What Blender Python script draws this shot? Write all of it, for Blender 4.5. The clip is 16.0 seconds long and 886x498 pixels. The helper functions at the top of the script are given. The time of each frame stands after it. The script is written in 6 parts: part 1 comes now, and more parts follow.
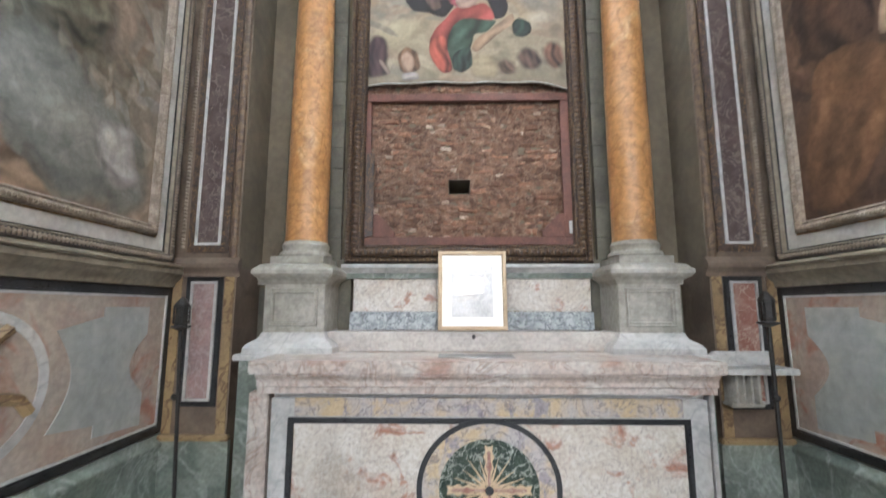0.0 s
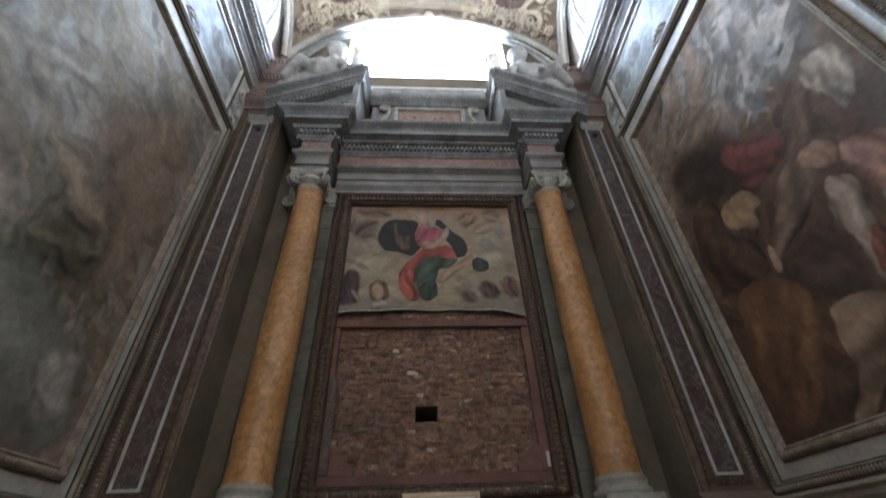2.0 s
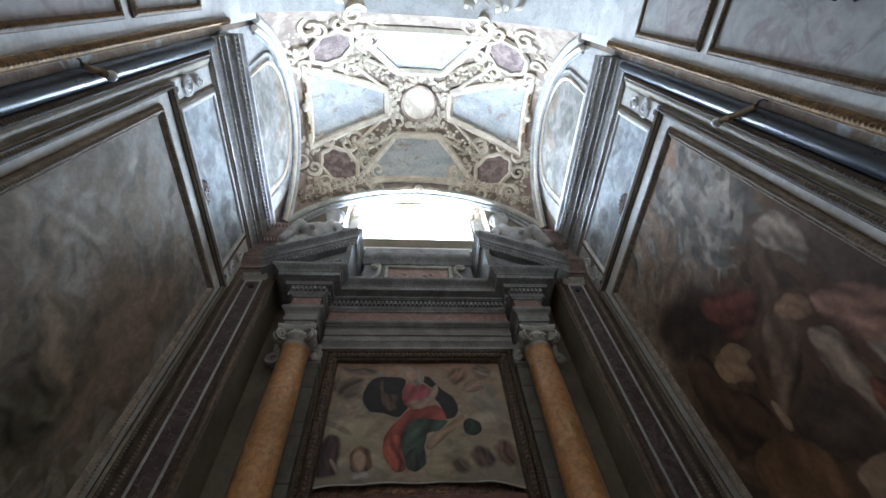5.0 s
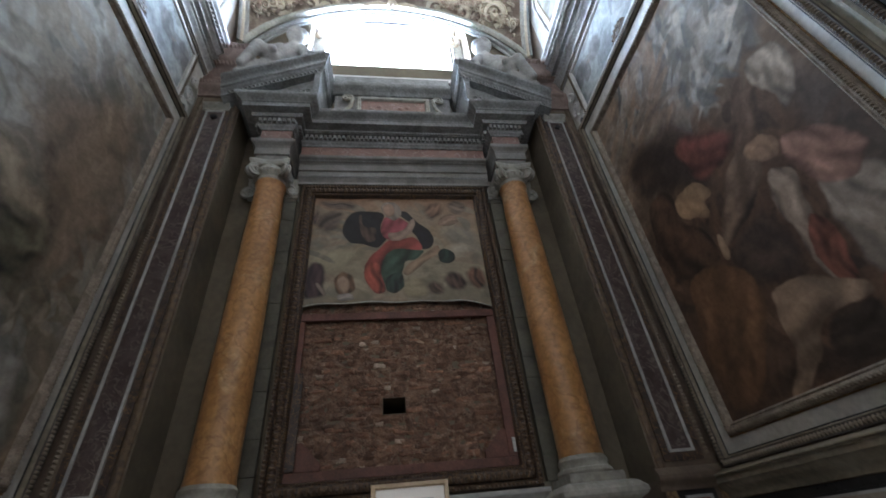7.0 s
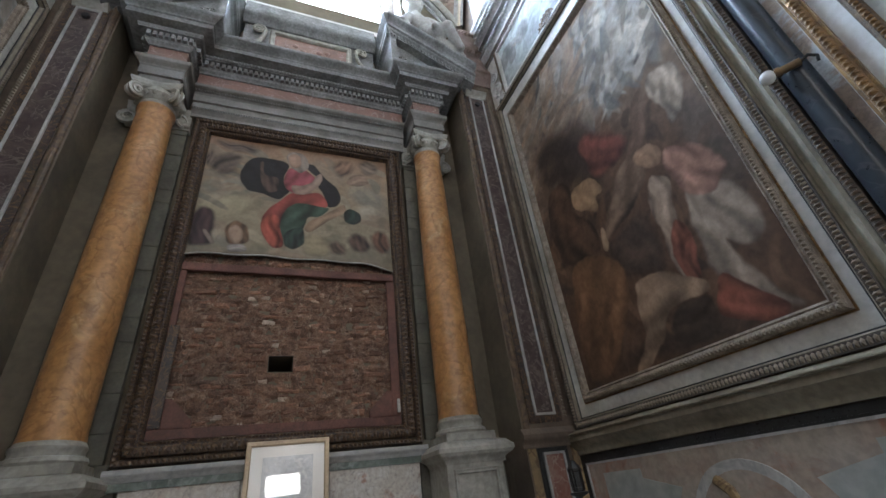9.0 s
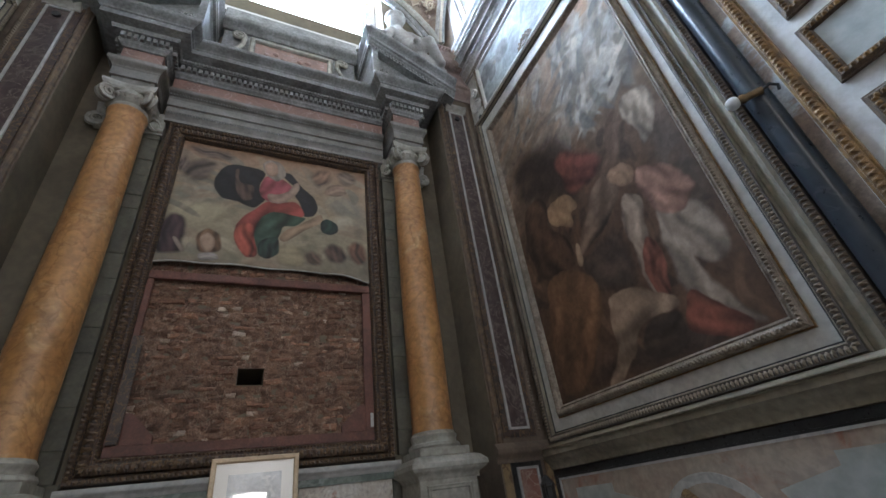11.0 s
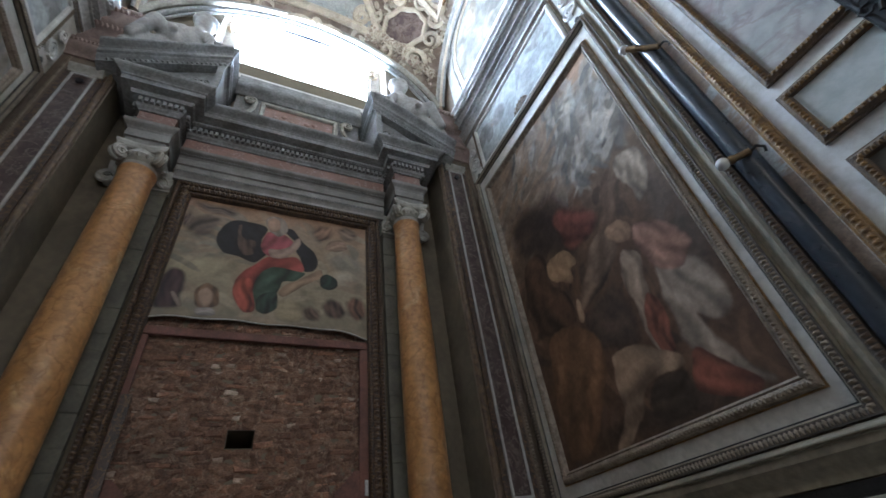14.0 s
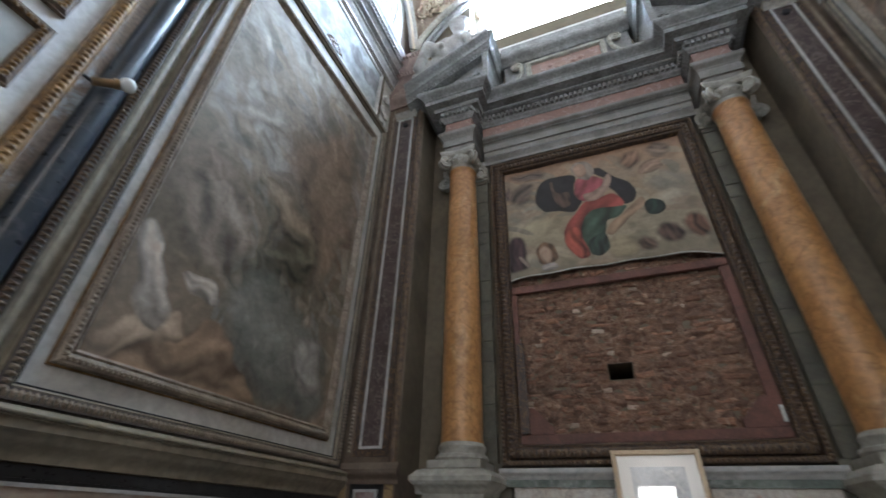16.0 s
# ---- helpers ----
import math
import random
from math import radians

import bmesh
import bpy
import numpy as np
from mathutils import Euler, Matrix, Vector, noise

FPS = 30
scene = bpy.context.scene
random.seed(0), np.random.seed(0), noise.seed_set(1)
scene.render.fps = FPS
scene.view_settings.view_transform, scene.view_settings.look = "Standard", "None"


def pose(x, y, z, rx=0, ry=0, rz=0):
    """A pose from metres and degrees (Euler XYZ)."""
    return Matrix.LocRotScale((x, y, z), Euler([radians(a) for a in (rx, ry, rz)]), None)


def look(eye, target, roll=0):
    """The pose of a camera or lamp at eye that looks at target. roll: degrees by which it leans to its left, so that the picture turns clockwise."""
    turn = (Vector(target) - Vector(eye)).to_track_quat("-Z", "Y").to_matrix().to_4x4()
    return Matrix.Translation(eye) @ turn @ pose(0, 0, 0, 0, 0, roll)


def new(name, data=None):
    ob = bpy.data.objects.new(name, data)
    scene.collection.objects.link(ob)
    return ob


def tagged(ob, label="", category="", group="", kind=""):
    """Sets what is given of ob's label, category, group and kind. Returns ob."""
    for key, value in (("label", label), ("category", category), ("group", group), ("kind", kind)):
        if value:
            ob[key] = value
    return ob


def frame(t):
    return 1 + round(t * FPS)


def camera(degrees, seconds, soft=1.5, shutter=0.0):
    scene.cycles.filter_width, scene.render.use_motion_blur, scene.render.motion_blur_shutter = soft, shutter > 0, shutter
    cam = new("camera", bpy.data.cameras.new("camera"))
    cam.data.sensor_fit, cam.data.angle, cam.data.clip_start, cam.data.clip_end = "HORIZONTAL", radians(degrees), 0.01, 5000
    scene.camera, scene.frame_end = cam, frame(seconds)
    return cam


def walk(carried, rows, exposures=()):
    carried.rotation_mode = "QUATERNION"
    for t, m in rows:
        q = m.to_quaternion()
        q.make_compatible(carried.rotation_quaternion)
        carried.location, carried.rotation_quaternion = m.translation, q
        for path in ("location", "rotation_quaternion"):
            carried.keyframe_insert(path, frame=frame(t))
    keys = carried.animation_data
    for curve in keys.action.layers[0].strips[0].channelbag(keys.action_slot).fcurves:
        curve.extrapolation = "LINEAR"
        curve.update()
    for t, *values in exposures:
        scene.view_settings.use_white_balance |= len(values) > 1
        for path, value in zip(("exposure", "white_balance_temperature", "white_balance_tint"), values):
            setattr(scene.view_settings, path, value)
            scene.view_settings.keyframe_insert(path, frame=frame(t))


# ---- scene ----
cam = camera(92.5, 16.0, shutter=0.5)
PATH = [
    (0, 1.18, 7.80, 0.02),
    (0.5, -0.83, 15.59, -0.18),
    (1, -2.25, 24.64, -0.80),
    (1.5, -2.39, 28.75, -1.34),
    (2, -4.18, 37.31, -2.39),
    (2.5, -4.91, 42.18, -2.76),
    (3, -5.52, 47.22, -3.22),
    (3.5, -6.44, 52.47, -4.10),
    (3.7, -6.99, 53.76, -4.63),
    (4.2, -7.76, 56.53, -5.34),
    (4.7, -8.43, 57.94, -5.97),
    (5.2, -8.80, 57.42, -6.33),
    (5.5, -8.78, 55.95, -6.35),
    (5.8, -8.52, 53.45, -6.16),
    (6, -7.61, 49.02, -5.60),
    (6.5, -6.86, 40.51, -4.92),
    (7, -9.74, 35.82, -6.29),
    (7.5, -14.61, 33.89, -6.93),
    (8, -20.68, 32.03, -7.99),
    (8.5, -23.42, 30.38, -7.99),
    (9, -24.10, 29.80, -7.42),
    (11.5, -28.92, 32.51, -8.59),
    (12, -30.18, 35.60, -9.34),
    (12.5, -31.00, 36.45, -9.89),
    (13, -31.53, 36.92, -10.25),
    (13.5, -31.91, 37.78, -10.42),
    (14, -29.27, 38.44, -8.89),
    (14.5, -20.75, 36.34, -6.51),
    (15, -4.43, 30.96, -0.79),
    (15.5, 11.65, 31.57, 0.26),
    (16, 22.37, 32.81, 1.91),
]
walk(cam, [(t, pose(-0.12, 0.0, 1.52, 90 + pitch, 0, yaw) @ pose(0, 0, 0, 0, 0, roll)) for t, yaw, pitch, roll in PATH],
     exposures=[(0.0, 2.46, 5640, 10), (0.5, 2.43, 5640, 10), (1.0, 2.34, 5660, 10), (1.5, 1.76, 5750, 10), (2.0, 0.65, 5850, 12), (2.5, 0.32, 5850, 12), (3.0, -0.02, 5820, 12), (3.5, -0.18, 5880, 11), (6.0, -0.24, 5880, 11), (7.0, 0.24, 5720, 10), (8.0, 0.68, 5700, 10), (9.0, 0.82, 5700, 10), (11.5, 0.69, 5660, 10), (12.5, 0.43, 5660, 10), (14.0, 0.36, 5660, 10), (14.6, 0.52, 5680, 10), (15.0, 0.84, 5700, 10), (16.0, 0.86, 5700, 10)])

# ---- light ----
world = bpy.data.worlds.new("sky")
scene.world = world
world.use_nodes = True
wn = world.node_tree
sky = wn.nodes.new("ShaderNodeTexSky")
sky.sky_type, sky.sun_disc, sky.sun_elevation, sky.sun_rotation = "NISHITA", False, radians(50), radians(200)
wn.links.new(sky.outputs[0], wn.nodes["Background"].inputs[0])
wn.nodes["Background"].inputs[1].default_value = 0.1


def area_lamp(name, eye, target, w, h, watts, color):
    data = bpy.data.lights.new(name, "AREA")
    data.shape, data.size, data.size_y, data.energy, data.color = "RECTANGLE", w, h, watts, color
    ob = new(name, data)
    ob.matrix_world = look(eye, target)
    return ob


area_lamp("window_daylight", (0.05, 3.75, 8.0), (0.05, 0.9, 7.1), 2.8, 2.8, 2000, (0.67, 0.83, 1.0))
# unseen source, placed to give the reflection in the picture glass
area_lamp("unseen_nave_light", (0.4, -6.9, 3.85), (0.2, 0, 2.4), 0.8, 0.45, 20, (1.0, 0.88, 0.74))
# two side lamps added as fill, from assumed openings in the nave
area_lamp("unseen_nave_light", (-3.6, -6.9, 7.0), (0, 0, 2.4), 1.6, 2.2, 40, (1.0, 0.86, 0.70))
area_lamp("unseen_nave_light", (3.6, -6.9, 7.0), (0, 0, 2.4), 1.6, 2.2, 57, (1.0, 0.86, 0.70))

# ---- materials ----


def nodes_of(name):
    m = bpy.data.materials.new(name)
    m.use_nodes = True
    nt = m.node_tree
    return m, nt, nt.nodes["Principled BSDF"]


def node(nt, kind, **values):
    n = nt.nodes.new(kind)
    for k, v in values.items():
        n.inputs[k].default_value = v
    return n


def mixed(nt, fac, a, b, mode="MIX"):
    n = nt.nodes.new("ShaderNodeMix")
    n.data_type, n.blend_type = "RGBA", mode
    for i, v in ((0, fac), (6, a), (7, b)):
        if isinstance(v, (float, int)):
            n.inputs[i].default_value = v
        elif isinstance(v, tuple):
            n.inputs[i].default_value = (*v, 1)
        else:
            nt.links.new(v, n.inputs[i])
    return n.outputs[2]


def ramp(nt, fac, lo, hi):
    n = nt.nodes.new("ShaderNodeMapRange")
    n.interpolation_type = "SMOOTHSTEP"
    n.inputs[1].default_value, n.inputs[2].default_value = lo, hi
    nt.links.new(fac, n.inputs[0])
    return n.outputs[0]


def noise_of(nt, vec, scale, detail=4.0, distortion=0.0, rough=0.55):
    n = node(nt, "ShaderNodeTexNoise", Scale=scale, Detail=detail, Distortion=distortion, Roughness=rough)
    nt.links.new(vec, n.inputs["Vector"])
    return n.outputs[0]


def bumped(nt, bsdf, height, strength, distance=0.01):
    b = node(nt, "ShaderNodeBump", Strength=strength, Distance=distance)
    nt.links.new(height, b.inputs["Height"])
    nt.links.new(b.outputs[0], bsdf.inputs["Normal"])


def place_of(nt):
    """World position, so that the grain runs on from piece to piece."""
    return nt.nodes.new("ShaderNodeNewGeometry").outputs["Position"]


def stone(name, a, b, scale=3.0, vein=None, vein_scale=2.5, vein_w=0.05, rough=0.45, bump=0.15, dirt=0.3, patch=None, vary=0.0, metal=0.0, patch_scale=0.0, patch_soft=0.06, vein_mix=1.0, grain=0.2):
    """Mottled stone or paint: two colours, a finer grain, thin veins, patches of a third colour, grime of its own shape."""
    m, nt, bs = nodes_of(name)
    pos = place_of(nt)
    n1 = noise_of(nt, pos, scale, 6, 0.6)
    n2 = noise_of(nt, pos, scale * 9, 5, 0.2)
    col = mixed(nt, ramp(nt, n1, 0.35, 0.65), a, b)
    if patch:
        n4 = noise_of(nt, pos, patch_scale or scale * 1.7 + 1.3, 6, 1.0, 0.62)
        col = mixed(nt, ramp(nt, n4, 0.54, 0.54 + patch_soft), col, patch)
    if vein:
        n3 = noise_of(nt, pos, vein_scale, 5, 1.2)
        d = nt.nodes.new("ShaderNodeMath")
        d.operation = "SUBTRACT"
        d.inputs[1].default_value = 0.5
        nt.links.new(n3, d.inputs[0])
        e = nt.nodes.new("ShaderNodeMath")
        e.operation = "ABSOLUTE"
        nt.links.new(d.outputs[0], e.inputs[0])
        inv = ramp(nt, e.outputs[0], vein_w, 0.0)
        col = mixed(nt, inv, col, mixed(nt, vein_mix, col, vein))
    g = ramp(nt, n2, 0.3, 0.7)
    col = mixed(nt, grain, col, mixed(nt, g, (0.25, 0.25, 0.25), (0.85, 0.85, 0.85)), "OVERLAY")
    n5 = noise_of(nt, pos, 1.1, 7, 0.4, 0.7)
    col = mixed(nt, ramp(nt, n5, 0.5, 0.75), col, mixed(nt, dirt, col, (0.05, 0.04, 0.03)))
    if vary:
        rnd = nt.nodes.new("ShaderNodeObjectInfo").outputs["Random"]
        r = nt.nodes.new("ShaderNodeMapRange")
        r.inputs[3].default_value, r.inputs[4].default_value = 1 - vary, 1 + vary
        nt.links.new(rnd, r.inputs[0])
        h = nt.nodes.new("ShaderNodeHueSaturation")
        nt.links.new(col, h.inputs["Color"])
        nt.links.new(r.outputs[0], h.inputs["Value"])
        col = h.outputs[0]
    nt.links.new(col, bs.inputs["Base Color"])
    r2 = nt.nodes.new("ShaderNodeMapRange")
    r2.inputs[3].default_value, r2.inputs[4].default_value = max(rough - 0.12, 0.05), min(rough + 0.15, 1)
    nt.links.new(n2, r2.inputs[0])
    nt.links.new(r2.outputs[0], bs.inputs["Roughness"])
    bs.inputs["Metallic"].default_value = metal
    bumped(nt, bs, n2, bump, 0.006)
    return m


def painted(name, axis, grounds, blobs, warp=0.1, warp_scale=3.0, rough=0.5, fade=0.25, streak=0.35, crease=5.0, folds=0.6):
    """A picture as soft patches of colour. axis: world axes of its width and height. grounds: (height, colour) from bottom
    to top. blobs: (u, v, half width, half height, turn in degrees, softness, colour)."""
    m, nt, bs = nodes_of(name)
    pos = place_of(nt)
    nz = node(nt, "ShaderNodeTexNoise", Scale=warp_scale, Detail=5.0, Roughness=0.6)
    nt.links.new(pos, nz.inputs["Vector"])
    sub = nt.nodes.new("ShaderNodeVectorMath")
    sub.operation = "SUBTRACT"
    sub.inputs[1].default_value = (0.5, 0.5, 0.5)
    nt.links.new(nz.outputs["Color"], sub.inputs[0])
    sc = nt.nodes.new("ShaderNodeVectorMath")
    sc.operation = "MULTIPLY_ADD"
    sc.inputs[1].default_value = (warp * 2, warp * 2, warp * 2)
    nt.links.new(sub.outputs[0], sc.inputs[0])
    nt.links.new(pos, sc.inputs[2])
    sep = nt.nodes.new("ShaderNodeSeparateXYZ")
    nt.links.new(sc.outputs[0], sep.inputs[0])
    flat = nt.nodes.new("ShaderNodeCombineXYZ")
    nt.links.new(sep.outputs[axis], flat.inputs[0])
    nt.links.new(sep.outputs["Z"], flat.inputs[1])
    v = sep.outputs["Z"]
    col = grounds[0][1]
    for (z0, _), (z1, c1) in zip(grounds, grounds[1:]):
        col = mixed(nt, ramp(nt, v, z0, z1), col, c1)
    for u, w, hu, hv, turn, soft, c in blobs:
        mp = nt.nodes.new("ShaderNodeMapping")
        mp.vector_type = "TEXTURE"
        mp.inputs["Location"].default_value = (u, w, 0)
        mp.inputs["Rotation"].default_value = (0, 0, radians(turn))
        mp.inputs["Scale"].default_value = (hu, hv, 1)
        nt.links.new(flat.outputs[0], mp.inputs[0])
        ln = nt.nodes.new("ShaderNodeVectorMath")
        ln.operation = "LENGTH"
        nt.links.new(mp.outputs[0], ln.inputs[0])
        col = mixed(nt, ramp(nt, ln.outputs["Value"], 1 + soft * 0.35, max(0.0, 1 - soft * 0.6)), col, c)
    n1 = noise_of(nt, pos, 5, 8, 1.0, 0.65)
    n2 = noise_of(nt, pos, 26, 5, 0.3)
    # broad shading of brush and damp
    for cs, amount in ((crease, 1.0), (crease * 2.7, 0.7)):
        rn = noise_of(nt, pos, cs, 4, 0.7, 0.5)
        col = mixed(nt, amount * folds, col, mixed(nt, ramp(nt, rn, 0.38, 0.62), (0.2, 0.2, 0.2), (0.78, 0.78, 0.78)), "OVERLAY")
    col = mixed(nt, streak * 0.6, col, mixed(nt, ramp(nt, n1, 0.3, 0.7), (0.12, 0.12, 0.12), (0.88, 0.88, 0.88)), "OVERLAY")
    col = mixed(nt, fade * 0.6, col, mixed(nt, ramp(nt, n2, 0.35, 0.65), (0.3, 0.3, 0.3), (0.7, 0.7, 0.7)), "OVERLAY")
    nt.links.new(col, bs.inputs["Base Color"])
    bs.inputs["Roughness"].default_value, bs.inputs["Specular IOR Level"].default_value = rough, 0.25
    bumped(nt, bs, n2, 0.12, 0.004)
    return m


def plain(name, color, rough=0.5, metal=0.0, emit=0.0):
    m, nt, bs = nodes_of(name)
    bs.inputs["Base Color"].default_value = (*color, 1)
    bs.inputs["Roughness"].default_value, bs.inputs["Metallic"].default_value = rough, metal
    if emit:
        bs.inputs["Emission Color"].default_value, bs.inputs["Emission Strength"].default_value = (*color, 1), emit
    return m


WHITE = stone("white_grey_marble", (0.56, 0.54, 0.51), (0.44, 0.43, 0.41), 3, (0.27, 0.27, 0.27), 3.0, 0.03, 0.35, 0.08, vein_mix=0.4)
PALE = stone("pale_grey_stone", (0.43, 0.405, 0.35), (0.33, 0.31, 0.26), 3, None, rough=0.6, dirt=0.45, grain=0.3)
GREY = stone("grey_carved_stone", (0.31, 0.305, 0.295), (0.20, 0.195, 0.185), 5, None, rough=0.6, dirt=0.45, bump=0.3, grain=0.4)
DADO = stone("greyed_rose_dado_marble", (0.44, 0.37, 0.30), (0.38, 0.28, 0.215), 3.5, (0.34, 0.27, 0.22), 4.0, 0.05, 0.34, 0.06, patch=(0.37, 0.185, 0.125), patch_scale=3.4, patch_soft=0.12, vein_mix=0.3)
DUSKY = stone("dusky_rose_marble", (0.36, 0.235, 0.215), (0.28, 0.20, 0.19), 6, (0.45, 0.37, 0.34), 5.0, 0.04, 0.35, 0.06, vein_mix=0.5)
PINKM = stone("rosy_breccia_marble", (0.64, 0.59, 0.52), (0.54, 0.47, 0.39), 5, (0.36, 0.31, 0.28), 9.0, 0.03, 0.3, 0.06, patch=(0.38, 0.19, 0.125), patch_scale=5.5, patch_soft=0.14, vein_mix=0.5, dirt=0.4, grain=0.3)
BROCCA = stone("yellow_violet_breccia", (0.56, 0.43, 0.26), (0.47, 0.43, 0.41), 7, (0.16, 0.14, 0.16), 8.0, 0.03, 0.3, 0.06, patch=(0.34, 0.30, 0.31), patch_scale=9.0, patch_soft=0.08, vein_mix=0.7, dirt=0.3)
ROSE = stone("worn_rose_marble", (0.48, 0.40, 0.345), (0.55, 0.50, 0.45), 4, (0.30, 0.20, 0.15), 4.0, 0.025, 0.4, 0.14, patch=(0.37, 0.21, 0.15), patch_scale=2.6, patch_soft=0.2, vein_mix=0.6, dirt=0.5, grain=0.35)
STREAK = stone("greyish_white_marble", (0.56, 0.52, 0.47), (0.46, 0.42, 0.38), 4, (0.36, 0.31, 0.28), 6.0, 0.03, 0.35, 0.08, vein_mix=0.5, patch=(0.45, 0.36, 0.31), patch_scale=4.0, patch_soft=0.2)
FRIEZE = stone("dull_red_frieze_marble", (0.32, 0.18, 0.14), (0.25, 0.15, 0.12), 6, (0.42, 0.30, 0.26), 5.0, 0.02, 0.5)
YELLOW = stone("yellow_siena_marble", (0.53, 0.275, 0.105), (0.42, 0.205, 0.07), 3, (0.27, 0.115, 0.035), 4.5, 0.045, 0.36, 0.06, dirt=0.5, patch=(0.58, 0.37, 0.18), patch_scale=3.6, patch_soft=0.2, vein_mix=0.5, grain=0.3)
OCHRE = stone("ochre_faux_marble", (0.36, 0.25, 0.12), (0.25, 0.17, 0.085), 5, (0.16, 0.095, 0.05), 5.0, 0.04, 0.5, dirt=0.45)
GREEN = stone("green_grey_marble", (0.235, 0.26, 0.22), (0.14, 0.165, 0.14), 5, (0.36, 0.38, 0.34), 3.0, 0.05, 0.35, 0.08, vein_mix=0.6, grain=0.3)
VERDE = stone("dark_green_marble", (0.025, 0.04, 0.03), (0.05, 0.07, 0.05), 14, (0.40, 0.42, 0.36), 12.0, 0.03, 0.25, 0.05)
BLACK = stone("black_marble_inlay", (0.018, 0.018, 0.02), (0.03, 0.03, 0.03), 8, None, rough=0.3, bump=0.03)
PORPH = stone("dark_purple_marble", (0.07, 0.047, 0.042), (0.12, 0.086, 0.075), 12, (0.20, 0.16, 0.14), 9.0, 0.03, 0.35, 0.06)
REDM = stone("red_breccia_marble", (0.28, 0.12, 0.09), (0.36, 0.22, 0.17), 14, (0.5, 0.38, 0.3), 12.0, 0.03, 0.35, 0.06)
GREYM = stone("blue_grey_marble", (0.46, 0.465, 0.43), (0.36, 0.365, 0.335), 1.6, None, rough=0.33, bump=0.04)
BRECCIA = stone("spotted_blue_white_marble", (0.52, 0.54, 0.53), (0.28, 0.30, 0.31), 26, (0.14, 0.15, 0.16), 14.0, 0.04, 0.35, 0.08)
OLIVE = stone("olive_grey_plaster", (0.185, 0.148, 0.098), (0.14, 0.112, 0.074), 2, None, rough=0.8, dirt=0.45)
GREENST = stone("greenish_jointed_stone", (0.15, 0.137, 0.10), (0.105, 0.096, 0.072), 6, None, rough=0.7, dirt=0.4)
STUCCO = stone("grey_white_stucco", (0.66, 0.63, 0.585), (0.54, 0.515, 0.475), 4, None, rough=0.5, dirt=0.4)
SILLST = stone("whitewashed_sill", (0.80, 0.78, 0.74), (0.72, 0.70, 0.66), 3, None, rough=0.7, dirt=0.2)
BANDST = stone("dusty_white_stucco", (0.56, 0.525, 0.47), (0.45, 0.415, 0.36), 3, None, rough=0.6, dirt=0.45, patch=(0.40, 0.35, 0.28), patch_scale=2.2, patch_soft=0.25)
INNERF = stone("brown_grey_carving", (0.32, 0.255, 0.19), (0.19, 0.145, 0.105), 16, None, rough=0.6, dirt=0.45, bump=0.4, grain=0.4)
CREAM = stone("cream_stucco", (0.68, 0.59, 0.46), (0.52, 0.435, 0.33), 5, None, rough=0.7, dirt=0.35, bump=0.3)
BROWN = stone("brown_stucco", (0.19, 0.14, 0.10), (0.135, 0.098, 0.07), 5, None, rough=0.65, dirt=0.4)
CARVED = stone("brown_gilt_carving", (0.17, 0.11, 0.06), (0.09, 0.06, 0.04), 22, None, rough=0.5, dirt=0.5, bump=0.5, grain=0.4)
GILT = stone("worn_gilding", (0.31, 0.18, 0.065), (0.15, 0.09, 0.042), 24, None, rough=0.45, dirt=0.5, bump=0.5, metal=0.3, grain=0.4)
FRAMEW = stone("dark_carved_wood", (0.085, 0.055, 0.04), (0.045, 0.032, 0.026), 20, (0.20, 0.12, 0.05), 16.0, 0.03, 0.5, 0.4, grain=0.4)
RAILW = stone("red_brown_timber", (0.175, 0.073, 0.05), (0.11, 0.048, 0.034), 9, None, rough=0.65, dirt=0.4, grain=0.35)
MORTAR = stone("rough_mortar", (0.22, 0.127, 0.08), (0.105, 0.058, 0.038), 11, (0.33, 0.235, 0.165), 7.0, 0.03, 0.95, 1.0, dirt=0.5, grain=0.6, vein_mix=0.55)
BRICK = stone("old_brick", (0.255, 0.132, 0.08), (0.165, 0.086, 0.055), 12, None, rough=0.92, bump=0.9, dirt=0.35, patch=(0.34, 0.235, 0.165), patch_scale=7.0, patch_soft=0.1, vary=0.5, grain=0.5)
BANDM = stone("rusty_flaking_band", (0.30, 0.225, 0.165), (0.20, 0.135, 0.092), 7, None, rough=0.55, patch=(0.42, 0.425, 0.42), patch_scale=3.2, patch_soft=0.1, grain=0.35)
EGG = stone("buff_carved_stucco", (0.29, 0.23, 0.165), (0.20, 0.155, 0.108), 12, None, rough=0.6, dirt=0.45, bump=0.3)
IMPOST = stone("dull_red_brown_stucco", (0.30, 0.215, 0.18), (0.20, 0.14, 0.115), 9, None, rough=0.65, dirt=0.4, bump=0.3)
ARCHI = stone("brown_grey_moulded_stone", (0.27, 0.25, 0.225), (0.19, 0.175, 0.155), 5, None, rough=0.6, dirt=0.45, bump=0.3)
UPPERST = stone("grey_upper_stucco", (0.46, 0.44, 0.41), (0.34, 0.32, 0.295), 4, None, rough=0.55, dirt=0.45, bump=0.25, grain=0.3)
CORN = stone("tan_grey_stucco_cornice", (0.285, 0.24, 0.172), (0.21, 0.177, 0.125), 3, None, rough=0.65, dirt=0.45, grain=0.3)
PALEBRICK = stone("pale_mortared_brick", (0.47, 0.37, 0.285), (0.32, 0.23, 0.17), 12, None, rough=0.92, bump=0.8, dirt=0.3, grain=0.4, vary=0.3)
# near-black colour stands in for shade in the gaps of carved rows
BED = stone("painted_gap_shade", (0.075, 0.06, 0.048), (0.10, 0.08, 0.062), 9, None, rough=0.7)
